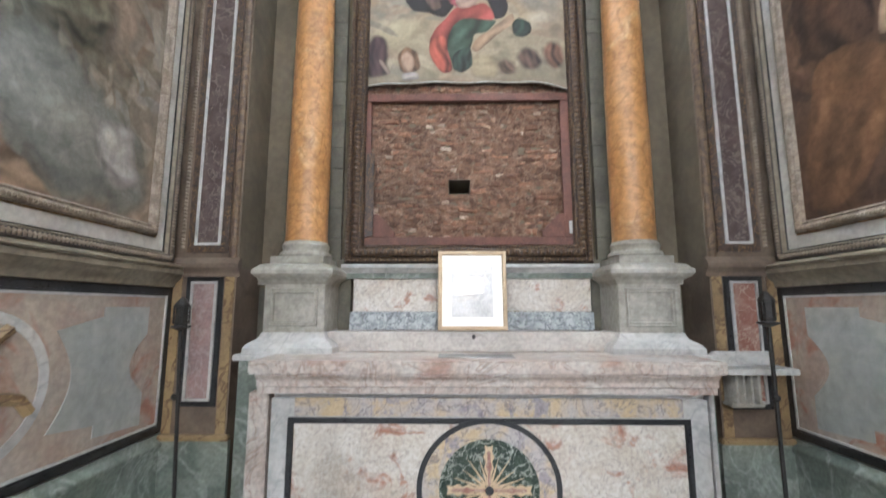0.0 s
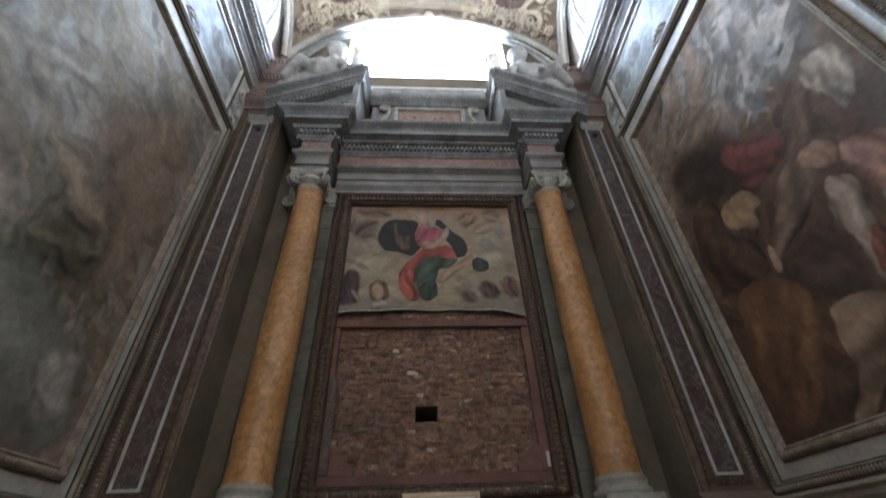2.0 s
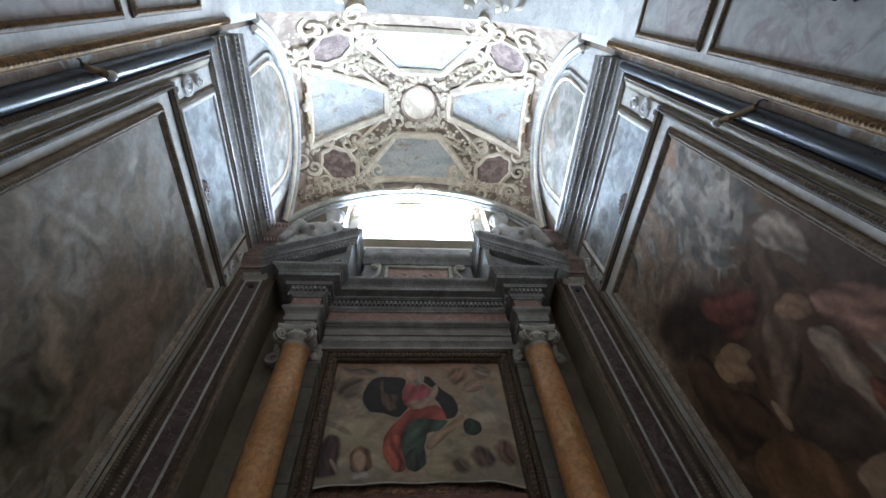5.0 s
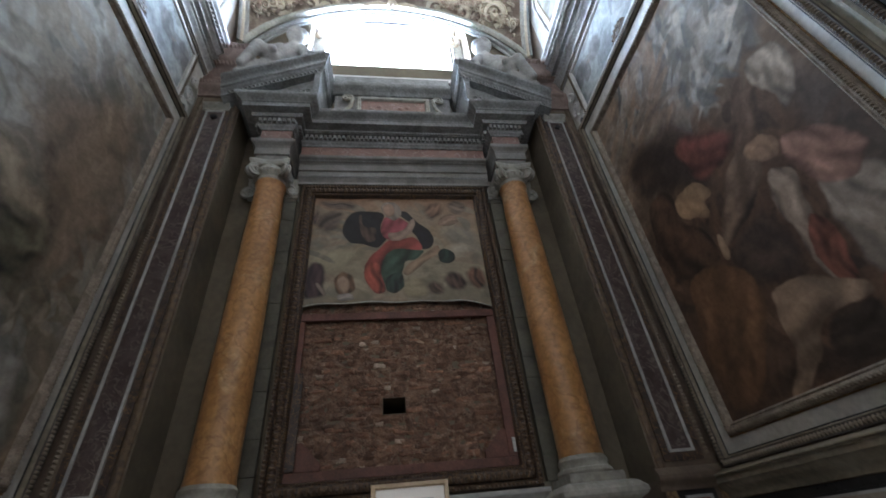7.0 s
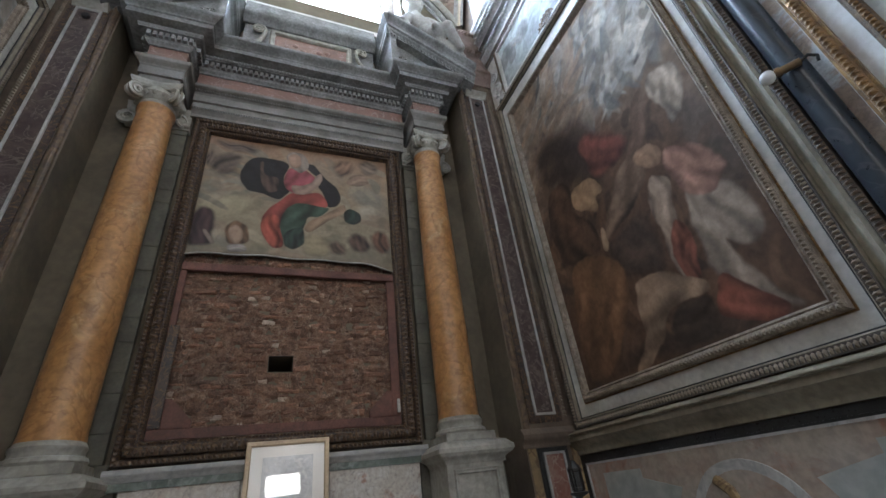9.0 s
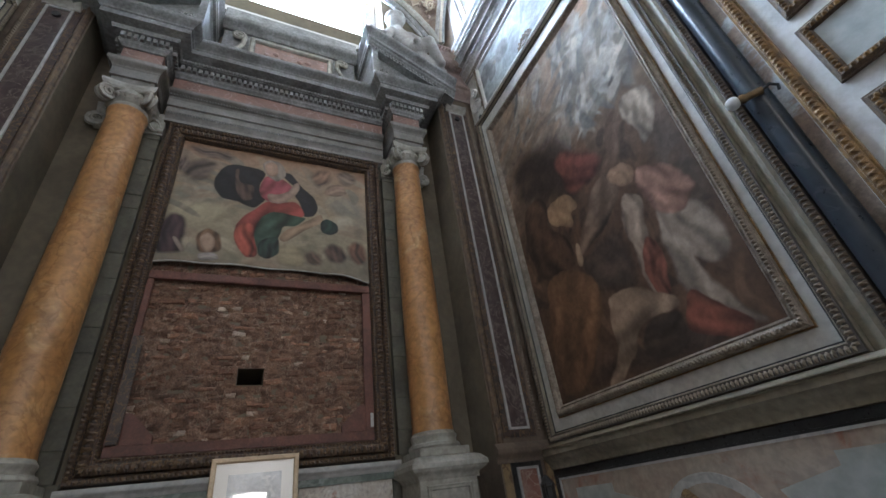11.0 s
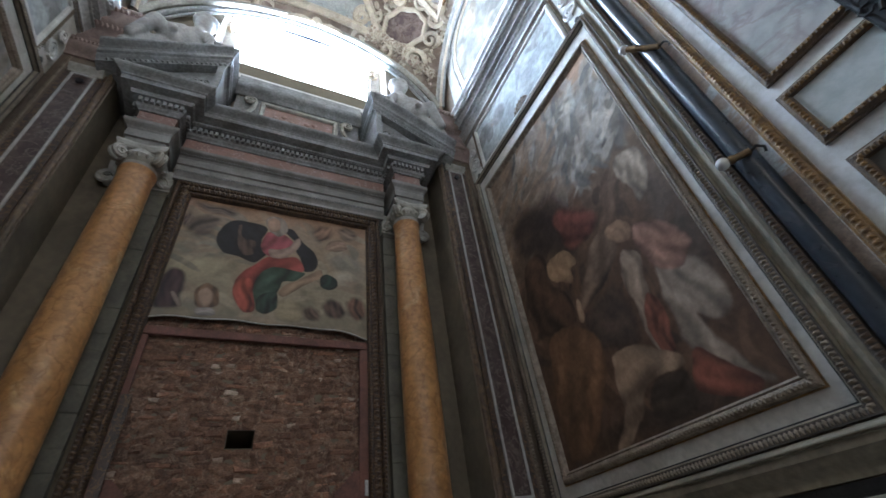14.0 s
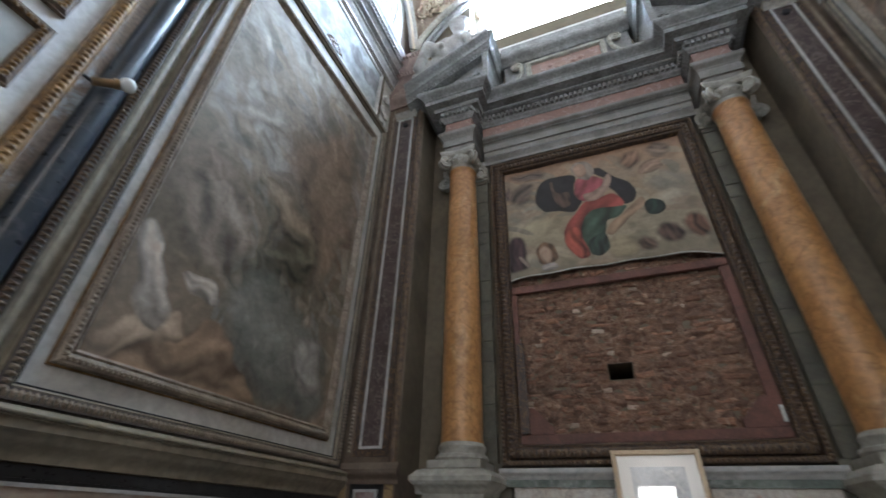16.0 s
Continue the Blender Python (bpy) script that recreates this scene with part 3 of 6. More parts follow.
FRESCO_R = dict(grounds=[(2.0, (0.075, 0.046, 0.03)), (3.0, (0.10, 0.064, 0.044)), (3.7, (0.15, 0.115, 0.085)), (4.2, (0.22, 0.22, 0.22)), (4.75, (0.30, 0.25, 0.20))], blobs=[
    (1.45, 4.35, 0.45, 0.20, 15, 0.8, (0.22, 0.25, 0.27)), (1.0, 4.6, 0.20, 0.2, -10, 0.8, (0.36, 0.26, 0.19)), (2.2, 4.2, 0.28, 0.22, 20, 0.8, (0.26, 0.215, 0.17)), (1.05, 4.0, 0.2, 0.3, 10, 0.8, (0.12, 0.135, 0.15)), (2.3, 3.9, 0.2, 0.2, 0, 0.7, (0.28, 0.22, 0.16)),
    (1.9, 3.95, 0.4, 0.14, -25, 0.8, (0.30, 0.25, 0.20)), (1.0, 3.0, 0.12, 0.5, 0, 0.9, (0.10, 0.085, 0.075)), (1.6, 2.1, 0.6, 0.1, 0, 0.9, (0.05, 0.034, 0.026)), (2.25, 2.35, 0.2, 0.3, 0, 0.9, (0.12, 0.065, 0.032))],
    patches=[
    ([(2.09, 4.10), (1.74, 3.83), (1.63, 3.66), (1.73, 3.27), (1.92, 3.44), (2.11, 3.56), (2.30, 3.64), (2.38, 4.00)], 0.2, (0.04, 0.029, 0.025), 0.2),
    ([(1.30, 3.60), (1.17, 3.52), (1.36, 3.27), (1.53, 3.27)], 0.05, (0.14, 0.1, 0.075), 0.3),
    ([(1.86, 3.75), (1.68, 3.71), (1.44, 3.45), (1.55, 3.30), (1.78, 3.36), (1.84, 3.55)], 0.06, (0.17, 0.06, 0.05), 0.3),
    ([(2.32, 3.59), (2.13, 3.61), (2.06, 3.40), (2.15, 3.30), (1.91, 3.04), (1.94, 2.84), (2.18, 2.91), (2.35, 2.95), (2.39, 3.23)], 0.03, (0.075, 0.045, 0.03), 0.4),
    ([(2.04, 3.45), (1.83, 3.40), (1.75, 3.23), (1.85, 3.22), (1.84, 3.10), (2.11, 3.30)], 0.015, (0.42, 0.31, 0.2), 0.12),
    ([(1.88, 2.83), (1.55, 2.90), (1.54, 2.64), (1.58, 2.47), (1.78, 2.57), (1.85, 2.71)], 0.14, (0.055, 0.042, 0.036), 0.2),
    ([(1.75, 3.08), (1.53, 3.27), (1.39, 3.27), (1.43, 3.08), (1.65, 2.92), (1.89, 2.88)], 0.03, (0.19, 0.145, 0.11), 0.35),
    ([(2.29, 2.92), (2.06, 2.87), (1.81, 2.67), (1.81, 2.51), (2.00, 2.25), (2.21, 2.07), (2.41, 2.09), (2.42, 2.32), (2.38, 2.64)], 0.025, (0.17, 0.10, 0.055), 0.22),
    ([(1.87, 3.01), (1.83, 2.99), (1.87, 2.81), (1.92, 2.82)], 0.008, (0.46, 0.36, 0.26), 0.0),
    ([(1.15, 3.67), (0.97, 3.60), (0.95, 3.44), (1.04, 3.28), (1.14, 3.23), (1.12, 3.36), (1.21, 3.56)], 0.025, (0.36, 0.33, 0.29), 0.3),
    ([(1.24, 2.85), (1.00, 2.75), (0.95, 2.53), (0.98, 2.40), (1.07, 2.39), (1.18, 2.48), (1.15, 2.32), (1.07, 2.13), (0.99, 2.03), (1.10, 2.08), (1.26, 2.31), (1.30, 2.43), (1.30, 2.65)], 0.03, (0.29, 0.265, 0.235), 0.3),
    ([(1.41, 3.07), (1.32, 2.95), (1.38, 2.74), (1.39, 2.63), (1.43, 2.39), (1.50, 2.45), (1.49, 2.69), (1.48, 2.89)], 0.018, (0.36, 0.31, 0.26), 0.25),
    ([(1.26, 3.16), (1.07, 3.06), (0.96, 2.85), (1.06, 2.72), (1.19, 2.77), (1.32, 2.95)], 0.025, (0.34, 0.215, 0.18), 0.3),
    ([(1.39, 2.74), (1.33, 2.63), (1.37, 2.37), (1.45, 2.39), (1.48, 2.53)], 0.015, (0.19, 0.075, 0.055), 0.3),
    ([(1.27, 2.35), (1.18, 2.21), (1.05, 2.05), (1.13, 2.03), (1.34, 2.12), (1.34, 2.19)], 0.012, (0.22, 0.08, 0.058), 0.3),
    ([(1.44, 3.27), (1.34, 3.25), (1.27, 3.15), (1.32, 3.08), (1.42, 3.13), (1.46, 3.21)], 0.015, (0.34, 0.24, 0.17), 0.08),
    ([(1.59, 2.30), (1.35, 2.27), (1.37, 2.05), (1.67, 2.06)], 0.03, (0.035, 0.026, 0.02), 0.35),
    ([(1.76, 2.52), (1.54, 2.45), (1.36, 2.36), (1.35, 2.29), (1.54, 2.31), (1.64, 2.29), (1.70, 2.14), (1.89, 2.00), (1.99, 2.00), (1.81, 2.18), (1.81, 2.36)], 0.018, (0.3, 0.235, 0.175), 0.3),
], warp=0.014, seed=7, dabs=620, veil=0.15, tint=(0.98, 0.83, 0.71),
    strokes=[(0.95, 2.1, 3.75, 4.7, 240, 0.17, 0.5, [(0.40, 0.43, 0.44), (0.12, 0.14, 0.155), (0.50, 0.50, 0.48), (0.20, 0.20, 0.19)]), (1.6, 2.45, 3.7, 4.7, 90, 0.2, 0.9, [(0.34, 0.27, 0.21), (0.20, 0.17, 0.15), (0.30, 0.28, 0.25)]), (0.95, 2.45, 2.05, 3.6, 130, 0.13, 0.3, [(0.05, 0.035, 0.028), (0.14, 0.09, 0.06), (0.09, 0.06, 0.045)])])
FRESCO_L = dict(grounds=[(1.96, (0.21, 0.17, 0.13)), (2.8, (0.165, 0.145, 0.115)), (3.7, (0.235, 0.22, 0.19)), (4.8, (0.30, 0.30, 0.295))], blobs=[
    (1.6, 4.4, 0.5, 0.25, 15, 1.2, (0.31, 0.31, 0.30)), (1.27, 3.73, 0.30, 0.17, 15, 1.2, (0.29, 0.27, 0.24)), (1.15, 3.0, 0.22, 0.24, 0, 1.2, (0.21, 0.18, 0.155)), (1.8, 4.0, 0.3, 0.2, -20, 1.2, (0.25, 0.235, 0.21)), (1.05, 3.6, 0.14, 0.3, 10, 1.2, (0.25, 0.235, 0.215)), (2.3, 3.4, 0.14, 0.5, 0, 1.1, (0.20, 0.135, 0.09)), (1.7, 2.2, 0.12, 0.2, -20, 0.9, (0.08, 0.08, 0.065)), (1.7, 2.75, 0.25, 0.2, 0, 1.1, (0.11, 0.115, 0.095))],
    patches=[
    ([(1.54, 3.87), (2.32, 4.54), (2.42, 3.44), (2.14, 2.84), (1.88, 3.24), (1.60, 3.53)], 0.25, (0.23, 0.185, 0.145), 0.15),
    ([(0.98, 3.55), (1.26, 3.83), (1.45, 3.94), (1.45, 3.77), (1.20, 3.58), (1.05, 3.49)], 0.14, (0.31, 0.295, 0.27), 0.2),
    ([(0.99, 2.99), (1.32, 3.15), (1.50, 2.90), (1.42, 2.56), (1.19, 2.67), (1.03, 2.80)], 0.14, (0.24, 0.215, 0.185), 0.3),
    ([(1.47, 3.41), (1.64, 3.41), (2.05, 3.11), (2.01, 2.95), (1.71, 3.04)], 0.14, (0.25, 0.215, 0.165), 0.25),
    ([(1.59, 2.92), (1.79, 3.14), (2.07, 3.07), (2.03, 2.79), (1.74, 2.80)], 0.16, (0.095, 0.09, 0.065), 0.4),
    ([(1.45, 2.50), (1.66, 2.76), (2.24, 2.54), (2.41, 2.29), (2.39, 2.06), (1.91, 2.06), (1.70, 2.16), (1.57, 2.30)], 0.18, (0.19, 0.20, 0.185), 0.14),
    ([(0.97, 2.06), (1.22, 2.23), (1.53, 2.29), (1.67, 2.15), (1.88, 2.02), (1.33, 1.98), (0.97, 1.97)], 0.03, (0.25, 0.185, 0.13), 0.35),
    ([(0.85, 2.08), (0.94, 2.17), (1.05, 2.23), (1.28, 2.31), (1.31, 2.23), (1.08, 2.12), (0.89, 2.05)], 0.025, (0.37, 0.3, 0.23), 0.25),
    ([(0.91, 2.58), (0.97, 2.65), (1.13, 2.50), (1.23, 2.28), (1.18, 2.19), (1.04, 2.28)], 0.025, (0.42, 0.39, 0.35), 0.25),
    ([(1.20, 2.50), (1.33, 2.51), (1.46, 2.38), (1.36, 2.39), (1.26, 2.42)], 0.02, (0.4, 0.375, 0.34), 0.25),
    ([(2.02, 2.46), (2.21, 2.51), (2.36, 2.39), (2.34, 2.23), (2.14, 2.21), (2.03, 2.32)], 0.08, (0.34, 0.34, 0.33), 0.18),
], warp=0.03, seed=9, dabs=200, veil=0.03, tint=(1.1, 1.0, 0.90),
    strokes=[(0.95, 2.45, 3.3, 4.7, 110, 0.26, 0.9, [(0.37, 0.365, 0.35), (0.19, 0.185, 0.17), (0.29, 0.26, 0.22)]), (1.4, 2.45, 2.1, 3.4, 190, 0.14, 0.4, [(0.09, 0.09, 0.07), (0.27, 0.25, 0.21), (0.15, 0.13, 0.095), (0.22, 0.225, 0.21)])])


def small_scene(name, axis, ground, shades, box, seed, n=14):
    """A far small picture: a ground with n patches of the shades, over box = u0, u1, v0, v1."""
    rnd = random.Random(seed)
    u0, u1, v0, v1 = box
    blobs = [(rnd.uniform(u0, u1), rnd.uniform(v0, v1), rnd.uniform(0.04, 0.14) * (u1 - u0), rnd.uniform(0.05, 0.2) * (v1 - v0),
              rnd.uniform(-60, 60), 0.4, rnd.choice(shades)) for _ in range(n)]
    return painted(name, axis, [(v0, ground), (v1, tuple(c * 1.15 for c in ground))], blobs, warp=0.05, warp_scale=5, rough=0.85, streak=0.3, folds=0.22)


SOFTSKY = [(0.37, 0.38, 0.38), (0.29, 0.285, 0.265), (0.235, 0.23, 0.22), (0.32, 0.28, 0.24), (0.41, 0.405, 0.39)]
LUNETTE_P = small_scene("pale_lunette_fresco", "Y", (0.18, 0.165, 0.145), [(0.62 * c[0], 0.57 * c[1], 0.50 * c[2]) for c in SOFTSKY], (0.8, 2.7, 6.5, 8.2), 5, 18)
# buff ground browned to stand for shade between the stucco ornaments
VAULTG = stone("shade_browned_vault_ground", (0.36, 0.285, 0.215), (0.21, 0.15, 0.115), 5, None, rough=0.75, dirt=0.4)
PANEL_P = small_scene("blue_grey_panel_fresco", "Y", (0.34, 0.35, 0.345), SOFTSKY, (1.0, 2.44, 5.1, 5.75), 8, 16)
VAULT_P = stone("pale_vault_fresco", (0.47, 0.47, 0.44), (0.36, 0.37, 0.37), 4, None, rough=0.7, bump=0.1, patch=(0.33, 0.27, 0.22), patch_scale=6.0, patch_soft=0.10)
CARTOUCHE_P = stone("bronze_cartouche_picture", (0.13, 0.085, 0.075), (0.27, 0.20, 0.17), 9, None, rough=0.7, patch=(0.13, 0.075, 0.06), patch_soft=0.12)
PIER_P = stone("faded_pier_picture", (0.42, 0.36, 0.335), (0.36, 0.35, 0.32), 1.6, (0.27, 0.22, 0.20), 2.2, 0.05, 0.7, 0.15, patch=(0.30, 0.225, 0.215), patch_scale=2.4, patch_soft=0.16, vein_mix=0.6)
PIER_D = stone("dark_pier_picture", (0.06, 0.058, 0.05), (0.12, 0.10, 0.075), 4, None, rough=0.5)

# ---- building helpers ----
ORIGIN = {}


def thing(name, at, label, category, group="", kind=""):
    ob = new(name)
    ob.empty_display_size = 0.1
    ob.location = at
    ORIGIN[ob.name] = Vector(at)
    return tagged(ob, label, category, group, kind)


def mesh_of(name, bm, material, smooth=False):
    bmesh.ops.recalc_face_normals(bm, faces=bm.faces)
    me = bpy.data.meshes.new(name)
    bm.to_mesh(me)
    bm.free()
    me.materials.append(material)
    if smooth:
        for p in me.polygons:
            p.use_smooth = True
        me.set_sharp_from_angle(angle=radians(40))
    return me


def part(name, bm, material, parent, label="", smooth=False, kind=""):
    """A mesh given in world metres, as a child of a thing or of a part."""
    at = ORIGIN[parent.name]
    bm.transform(Matrix.Translation(-at))
    ob = new(name, mesh_of(name, bm, material, smooth))
    ob.parent = parent
    ORIGIN[ob.name] = at
    return tagged(ob, label, kind=kind)


def piece(name, mesh, at, parent, turn=0.0):
    """One of many alike pieces that share a mesh; at: its place in world metres."""
    ob = new(name, mesh)
    ob.parent = parent
    ob.location = Vector(at) - ORIGIN[parent.name]
    ob.rotation_euler = (0, 0, turn)
    return ob


def solid(name, bm, material, label, category, kind="structure", smooth=False, group=""):
    ob = new(name, mesh_of(name, bm, material, smooth))
    ORIGIN[ob.name] = Vector((0, 0, 0))
    return tagged(ob, label, category, group, kind)


# a wall's own coordinates: u along it, v up, w out of it towards the room
def altar_side(y):
    return lambda u, v, w: Vector((u, y - w, v))


def right_side(x):
    return lambda u, v, w: Vector((x - w, u, v))


def left_side(x):
    return lambda u, v, w: Vector((-x + w, u, v))


def side(s, x):
    return right_side(x) if s > 0 else left_side(x)


def block(bm, at, u0, u1, v0, v1, w0, w1, bevel=0.0):
    vs = [bm.verts.new(at(u, v, w)) for u in (u0, u1) for v in (v0, v1) for w in (w0, w1)]
    fs = [bm.faces.new([vs[i] for i in f]) for f in ((0, 1, 3, 2), (4, 6, 7, 5), (0, 4, 5, 1), (2, 3, 7, 6), (0, 2, 6, 4), (1, 5, 7, 3))]
    if bevel:
        es = list({e for f in fs for e in f.edges})
        bmesh.ops.bevel(bm, geom=es, offset=bevel, segments=2, affect="EDGES")
    return bm


def box_bm(at, *a, bevel=0.0):
    return block(bmesh.new(), at, *a, bevel)


def ring(bm, at, u0, u1, v0, v1, prof):
    """A mitred frame round a rectangle. prof: (distance outward, proud) from the inner edge to the outer."""
    loops = []
    for d, w in prof:
        loops.append([bm.verts.new(at(u, v, w)) for u, v in ((u0 - d, v0 - d), (u1 + d, v0 - d), (u1 + d, v1 + d), (u0 - d, v1 + d))])
    for a, b in zip(loops, loops[1:] + loops[:1]):
        for i in range(4):
            j = (i + 1) % 4
            bm.faces.new((a[i], a[j], b[j], b[i]))
    return bm


def ring_bm(at, *a):
    return ring(bmesh.new(), at, *a)


def bar(bm, at, prof, a, b, upright=False):
    """A moulding with the profile (across, proud), closed to a prism from a to b."""
    ends = []
    for s in (a, b):
        ends.append([bm.verts.new(at(c, s, w) if upright else at(s, c, w)) for c, w in prof])
    n = len(prof)
    for i in range(n):
        j = (i + 1) % n
        bm.faces.new((ends[0][i], ends[0][j], ends[1][j], ends[1][i]))
    bm.faces.new(ends[0])
    bm.faces.new(ends[1])
    return bm


def bar_bm(at, prof, a, b, upright=False):
    return bar(bmesh.new(), at, prof, a, b, upright)


def cyma(c0, c1, w0, w1, n=5):
    """An S-shaped run of a profile."""
    return [(c0 + (c1 - c0) * i / n, w0 + (w1 - w0) * (0.5 - 0.5 * math.cos(math.pi * i / n))) for i in range(n + 1)]


def half_round(c0, c1, w0, w, n=5):
    return [((c0 + c1) / 2 - (c1 - c0) / 2 * math.cos(math.pi * i / n), w0 + w * math.sin(math.pi * i / n)) for i in range(n + 1)]


def eggs(bm, at, a, b, step, across, wide, w, tall, upright=False):
    """A carved row of leaves or eggs from a to b at the given height across the run."""
    n = max(1, int(abs(b - a) / step))
    for i in range(n):
        s = a + (b - a) * (i + 0.5) / n
        h = abs(b - a) / n * 0.38
        pts = [(s - h, across - wide, w), (s + h, across - wide, w), (s + h * 1.1, across + wide * 0.5, w), (s, across + wide, w), (s - h * 1.1, across + wide * 0.5, w)]
        base = [bm.verts.new(at(c, p, q) if upright else at(p, c, q)) for p, c, q in pts]
        top = bm.verts.new(at(across, s, w + tall) if upright else at(s, across, w + tall))
        for k in range(5):
            bm.faces.new((base[k], base[(k + 1) % 5], top))
    return bm


def egg_ring(at, u0, u1, v0, v1, step, d, wide, w, tall):
    bm = bmesh.new()
    eggs(bm, at, u0 - d, u1 + d, step, v0 - d, wide, w, tall)
    eggs(bm, at, u0 - d, u1 + d, step, v1 + d, wide, w, tall)
    eggs(bm, at, v0 - d, v1 + d, step, u0 - d, wide, w, tall, True)
    eggs(bm, at, v0 - d, v1 + d, step, u1 + d, wide, w, tall, True)
    return bm


def lathe(bm, prof, cx, cy, n=32, cz=0.0):
    rows = [[bm.verts.new((cx + r * math.cos(2 * math.pi * k / n), cy + r * math.sin(2 * math.pi * k / n), cz + z)) for k in range(n)] for r, z in prof]
    for a, b in zip(rows, rows[1:]):
        for k in range(n):
            bm.faces.new((a[k], a[(k + 1) % n], b[(k + 1) % n], b[k]))
    bm.faces.new(rows[0])
    bm.faces.new(rows[-1])
    return bm


def tube(bm, pts, r, n=6, taper=1.0):
    """A round rod along points; taper: its radius at the end over that at the start."""
    pts = [Vector(p) for p in pts]
    rows = []
    for i, p in enumerate(pts):
        d = (pts[min(i + 1, len(pts) - 1)] - pts[max(i - 1, 0)]).normalized()
        a = d.orthogonal().normalized() if i == 0 else (rows_a - d * rows_a.dot(d)).normalized()
        rows_a = a
        b = d.cross(a)
        rr = r * (1 + (taper - 1) * i / max(1, len(pts) - 1))
        rows.append([bm.verts.new(p + a * rr * math.cos(2 * math.pi * k / n) + b * rr * math.sin(2 * math.pi * k / n)) for k in range(n)])
    for a, b in zip(rows, rows[1:]):
        for k in range(n):
            bm.faces.new((a[k], a[(k + 1) % n], b[(k + 1) % n], b[k]))
    bm.faces.new(rows[0])
    bm.faces.new(rows[-1])
    return bm


def spiral(bm, at, u, v, w, r, turns=2.0, start=0.0, way=1, thick=0.012, n=26):
    """A scroll in a wall's plane, narrowing to its eye."""
    pts = []
    for i in range(n + 1):
        f = i / n
        a = start + way * f * turns * 2 * math.pi
        q = r * (1 - 0.85 * f)
        pts.append(at(u + q * math.cos(a), v + q * math.sin(a), w + 0.01 * f))
    return tube(bm, pts, thick, 5, 0.6)


def ball(bm, c, r, scale=(1, 1, 1), sub=1, turn=None):
    m = Matrix.Translation(c) @ (turn or Matrix.Identity(4)) @ Matrix.Diagonal((r * scale[0], r * scale[1], r * scale[2], 1))
    bmesh.ops.create_icosphere(bm, subdivisions=sub, radius=1, matrix=m)
    return bm


def disc(bm, at, u, v, w0, w1, ru, rv, n=40, holes=0.0):
    """A flat oval slab in a wall's plane, or a ring when holes gives its inner part."""
    def loop(k, w):
        return [bm.verts.new(at(u + ru * k * math.cos(2 * math.pi * i / n), v + rv * k * math.sin(2 * math.pi * i / n), w)) for i in range(n)]
    o0, o1 = loop(1, w0), loop(1, w1)
    rows = [o0, o1] + ([loop(holes, w1), loop(holes, w0)] if holes else [])
    for a, b in zip(rows, rows[1:] + (rows[:1] if holes else [])):
        for i in range(n):
            bm.faces.new((a[i], a[(i + 1) % n], b[(i + 1) % n], b[i]))
    if not holes:
        bm.faces.new(o1)
        bm.faces.new(o0)
    return bm


def slab_of(bm, at, outline, w0, w1):
    """A flat piece with an outline of (u, v)."""
    a = [bm.verts.new(at(u, v, w0)) for u, v in outline]
    b = [bm.verts.new(at(u, v, w1)) for u, v in outline]
    bm.faces.new(a)
    bm.faces.new(b)
    for i in range(len(a)):
        j = (i + 1) % len(a)
        bm.faces.new((a[i], a[j], b[j], b[i]))
    return bm


def leaf(bm, a, b, wide):
    """A plump curled leaf from a to b."""
    d = b - a
    q = d.to_track_quat("X", "Z").to_matrix().to_4x4()
    return ball(bm, (a + b) / 2, d.length / 2, (1.0, wide / d.length * 1.2, wide / d.length * 0.7), 1, q)


def picture_part(name, at, u0, u1, v0, v1, depth, nu, nv, picture, material, parent, low=None):
    """A painted panel: a fine grid with the picture's pigments. depth(f, g): how proud it stands; low(f): its lower edge."""
    f, g = np.meshgrid(np.linspace(0, 1, nu + 1), np.linspace(0, 1, nv + 1), indexing="ij")
    f, g = f.ravel(), g.ravel()
    foot = v0 if low is None else low(f)
    U, V = u0 + (u1 - u0) * f, foot + (v1 - foot) * g
    W = depth(f, g)
    org = ORIGIN[parent.name]
    pts = [at(a, b, c) - org for a, b, c in zip(U.tolist(), V.tolist(), W.tolist())]
    k = lambda i, j: i * (nv + 1) + j  # noqa: E731
    faces = [(k(i, j), k(i + 1, j), k(i + 1, j + 1), k(i, j + 1)) for i in range(nu) for j in range(nv)]
    edge = [k(i, 0) for i in range(nu + 1)] + [k(nu, j) for j in range(1, nv + 1)] + [k(i, nv) for i in range(nu - 1, -1, -1)] + [k(0, j) for j in range(nv - 1, 0, -1)]
    n, m = len(pts), len(edge)
    pts += [at(float(U[e]), float(V[e]), float(W[e]) - 0.005) - org for e in edge]
    faces += [(edge[i], edge[(i + 1) % m], n + (i + 1) % m, n + i) for i in range(m)]
    me = bpy.data.meshes.new(name)
    me.from_pydata(pts, [], faces)
    col = pigments(U, V, **picture)
    layer = me.attributes.new("pigment", "FLOAT_COLOR", "POINT")
    rgba = np.ones((n + m, 4), np.float32)
    rgba[:n, :3], rgba[n:, :3] = col, col[edge]
    layer.data.foreach_set("color", rgba.ravel())
    me.polygons.foreach_set("use_smooth", [True] * len(me.polygons))
    me.materials.append(material)
    ob = new(name, me)
    ob.parent = parent
    ORIGIN[ob.name] = org
    return ob


# ---- the shell ----
HALF, BACK, FRONT = 1.96, 3.10, 0.35
A0 = altar_side(BACK)
solid("floor", box_bm(A0, -6, 6, -0.1, 0.0, -0.4, 10.5), FLOORM, "worn grey marble floor of the chapel", "floor")


def window_head(x):
    return 8.35 + 0.42 * math.sqrt(max(0.0, 1 - (x / 1.12) ** 2))


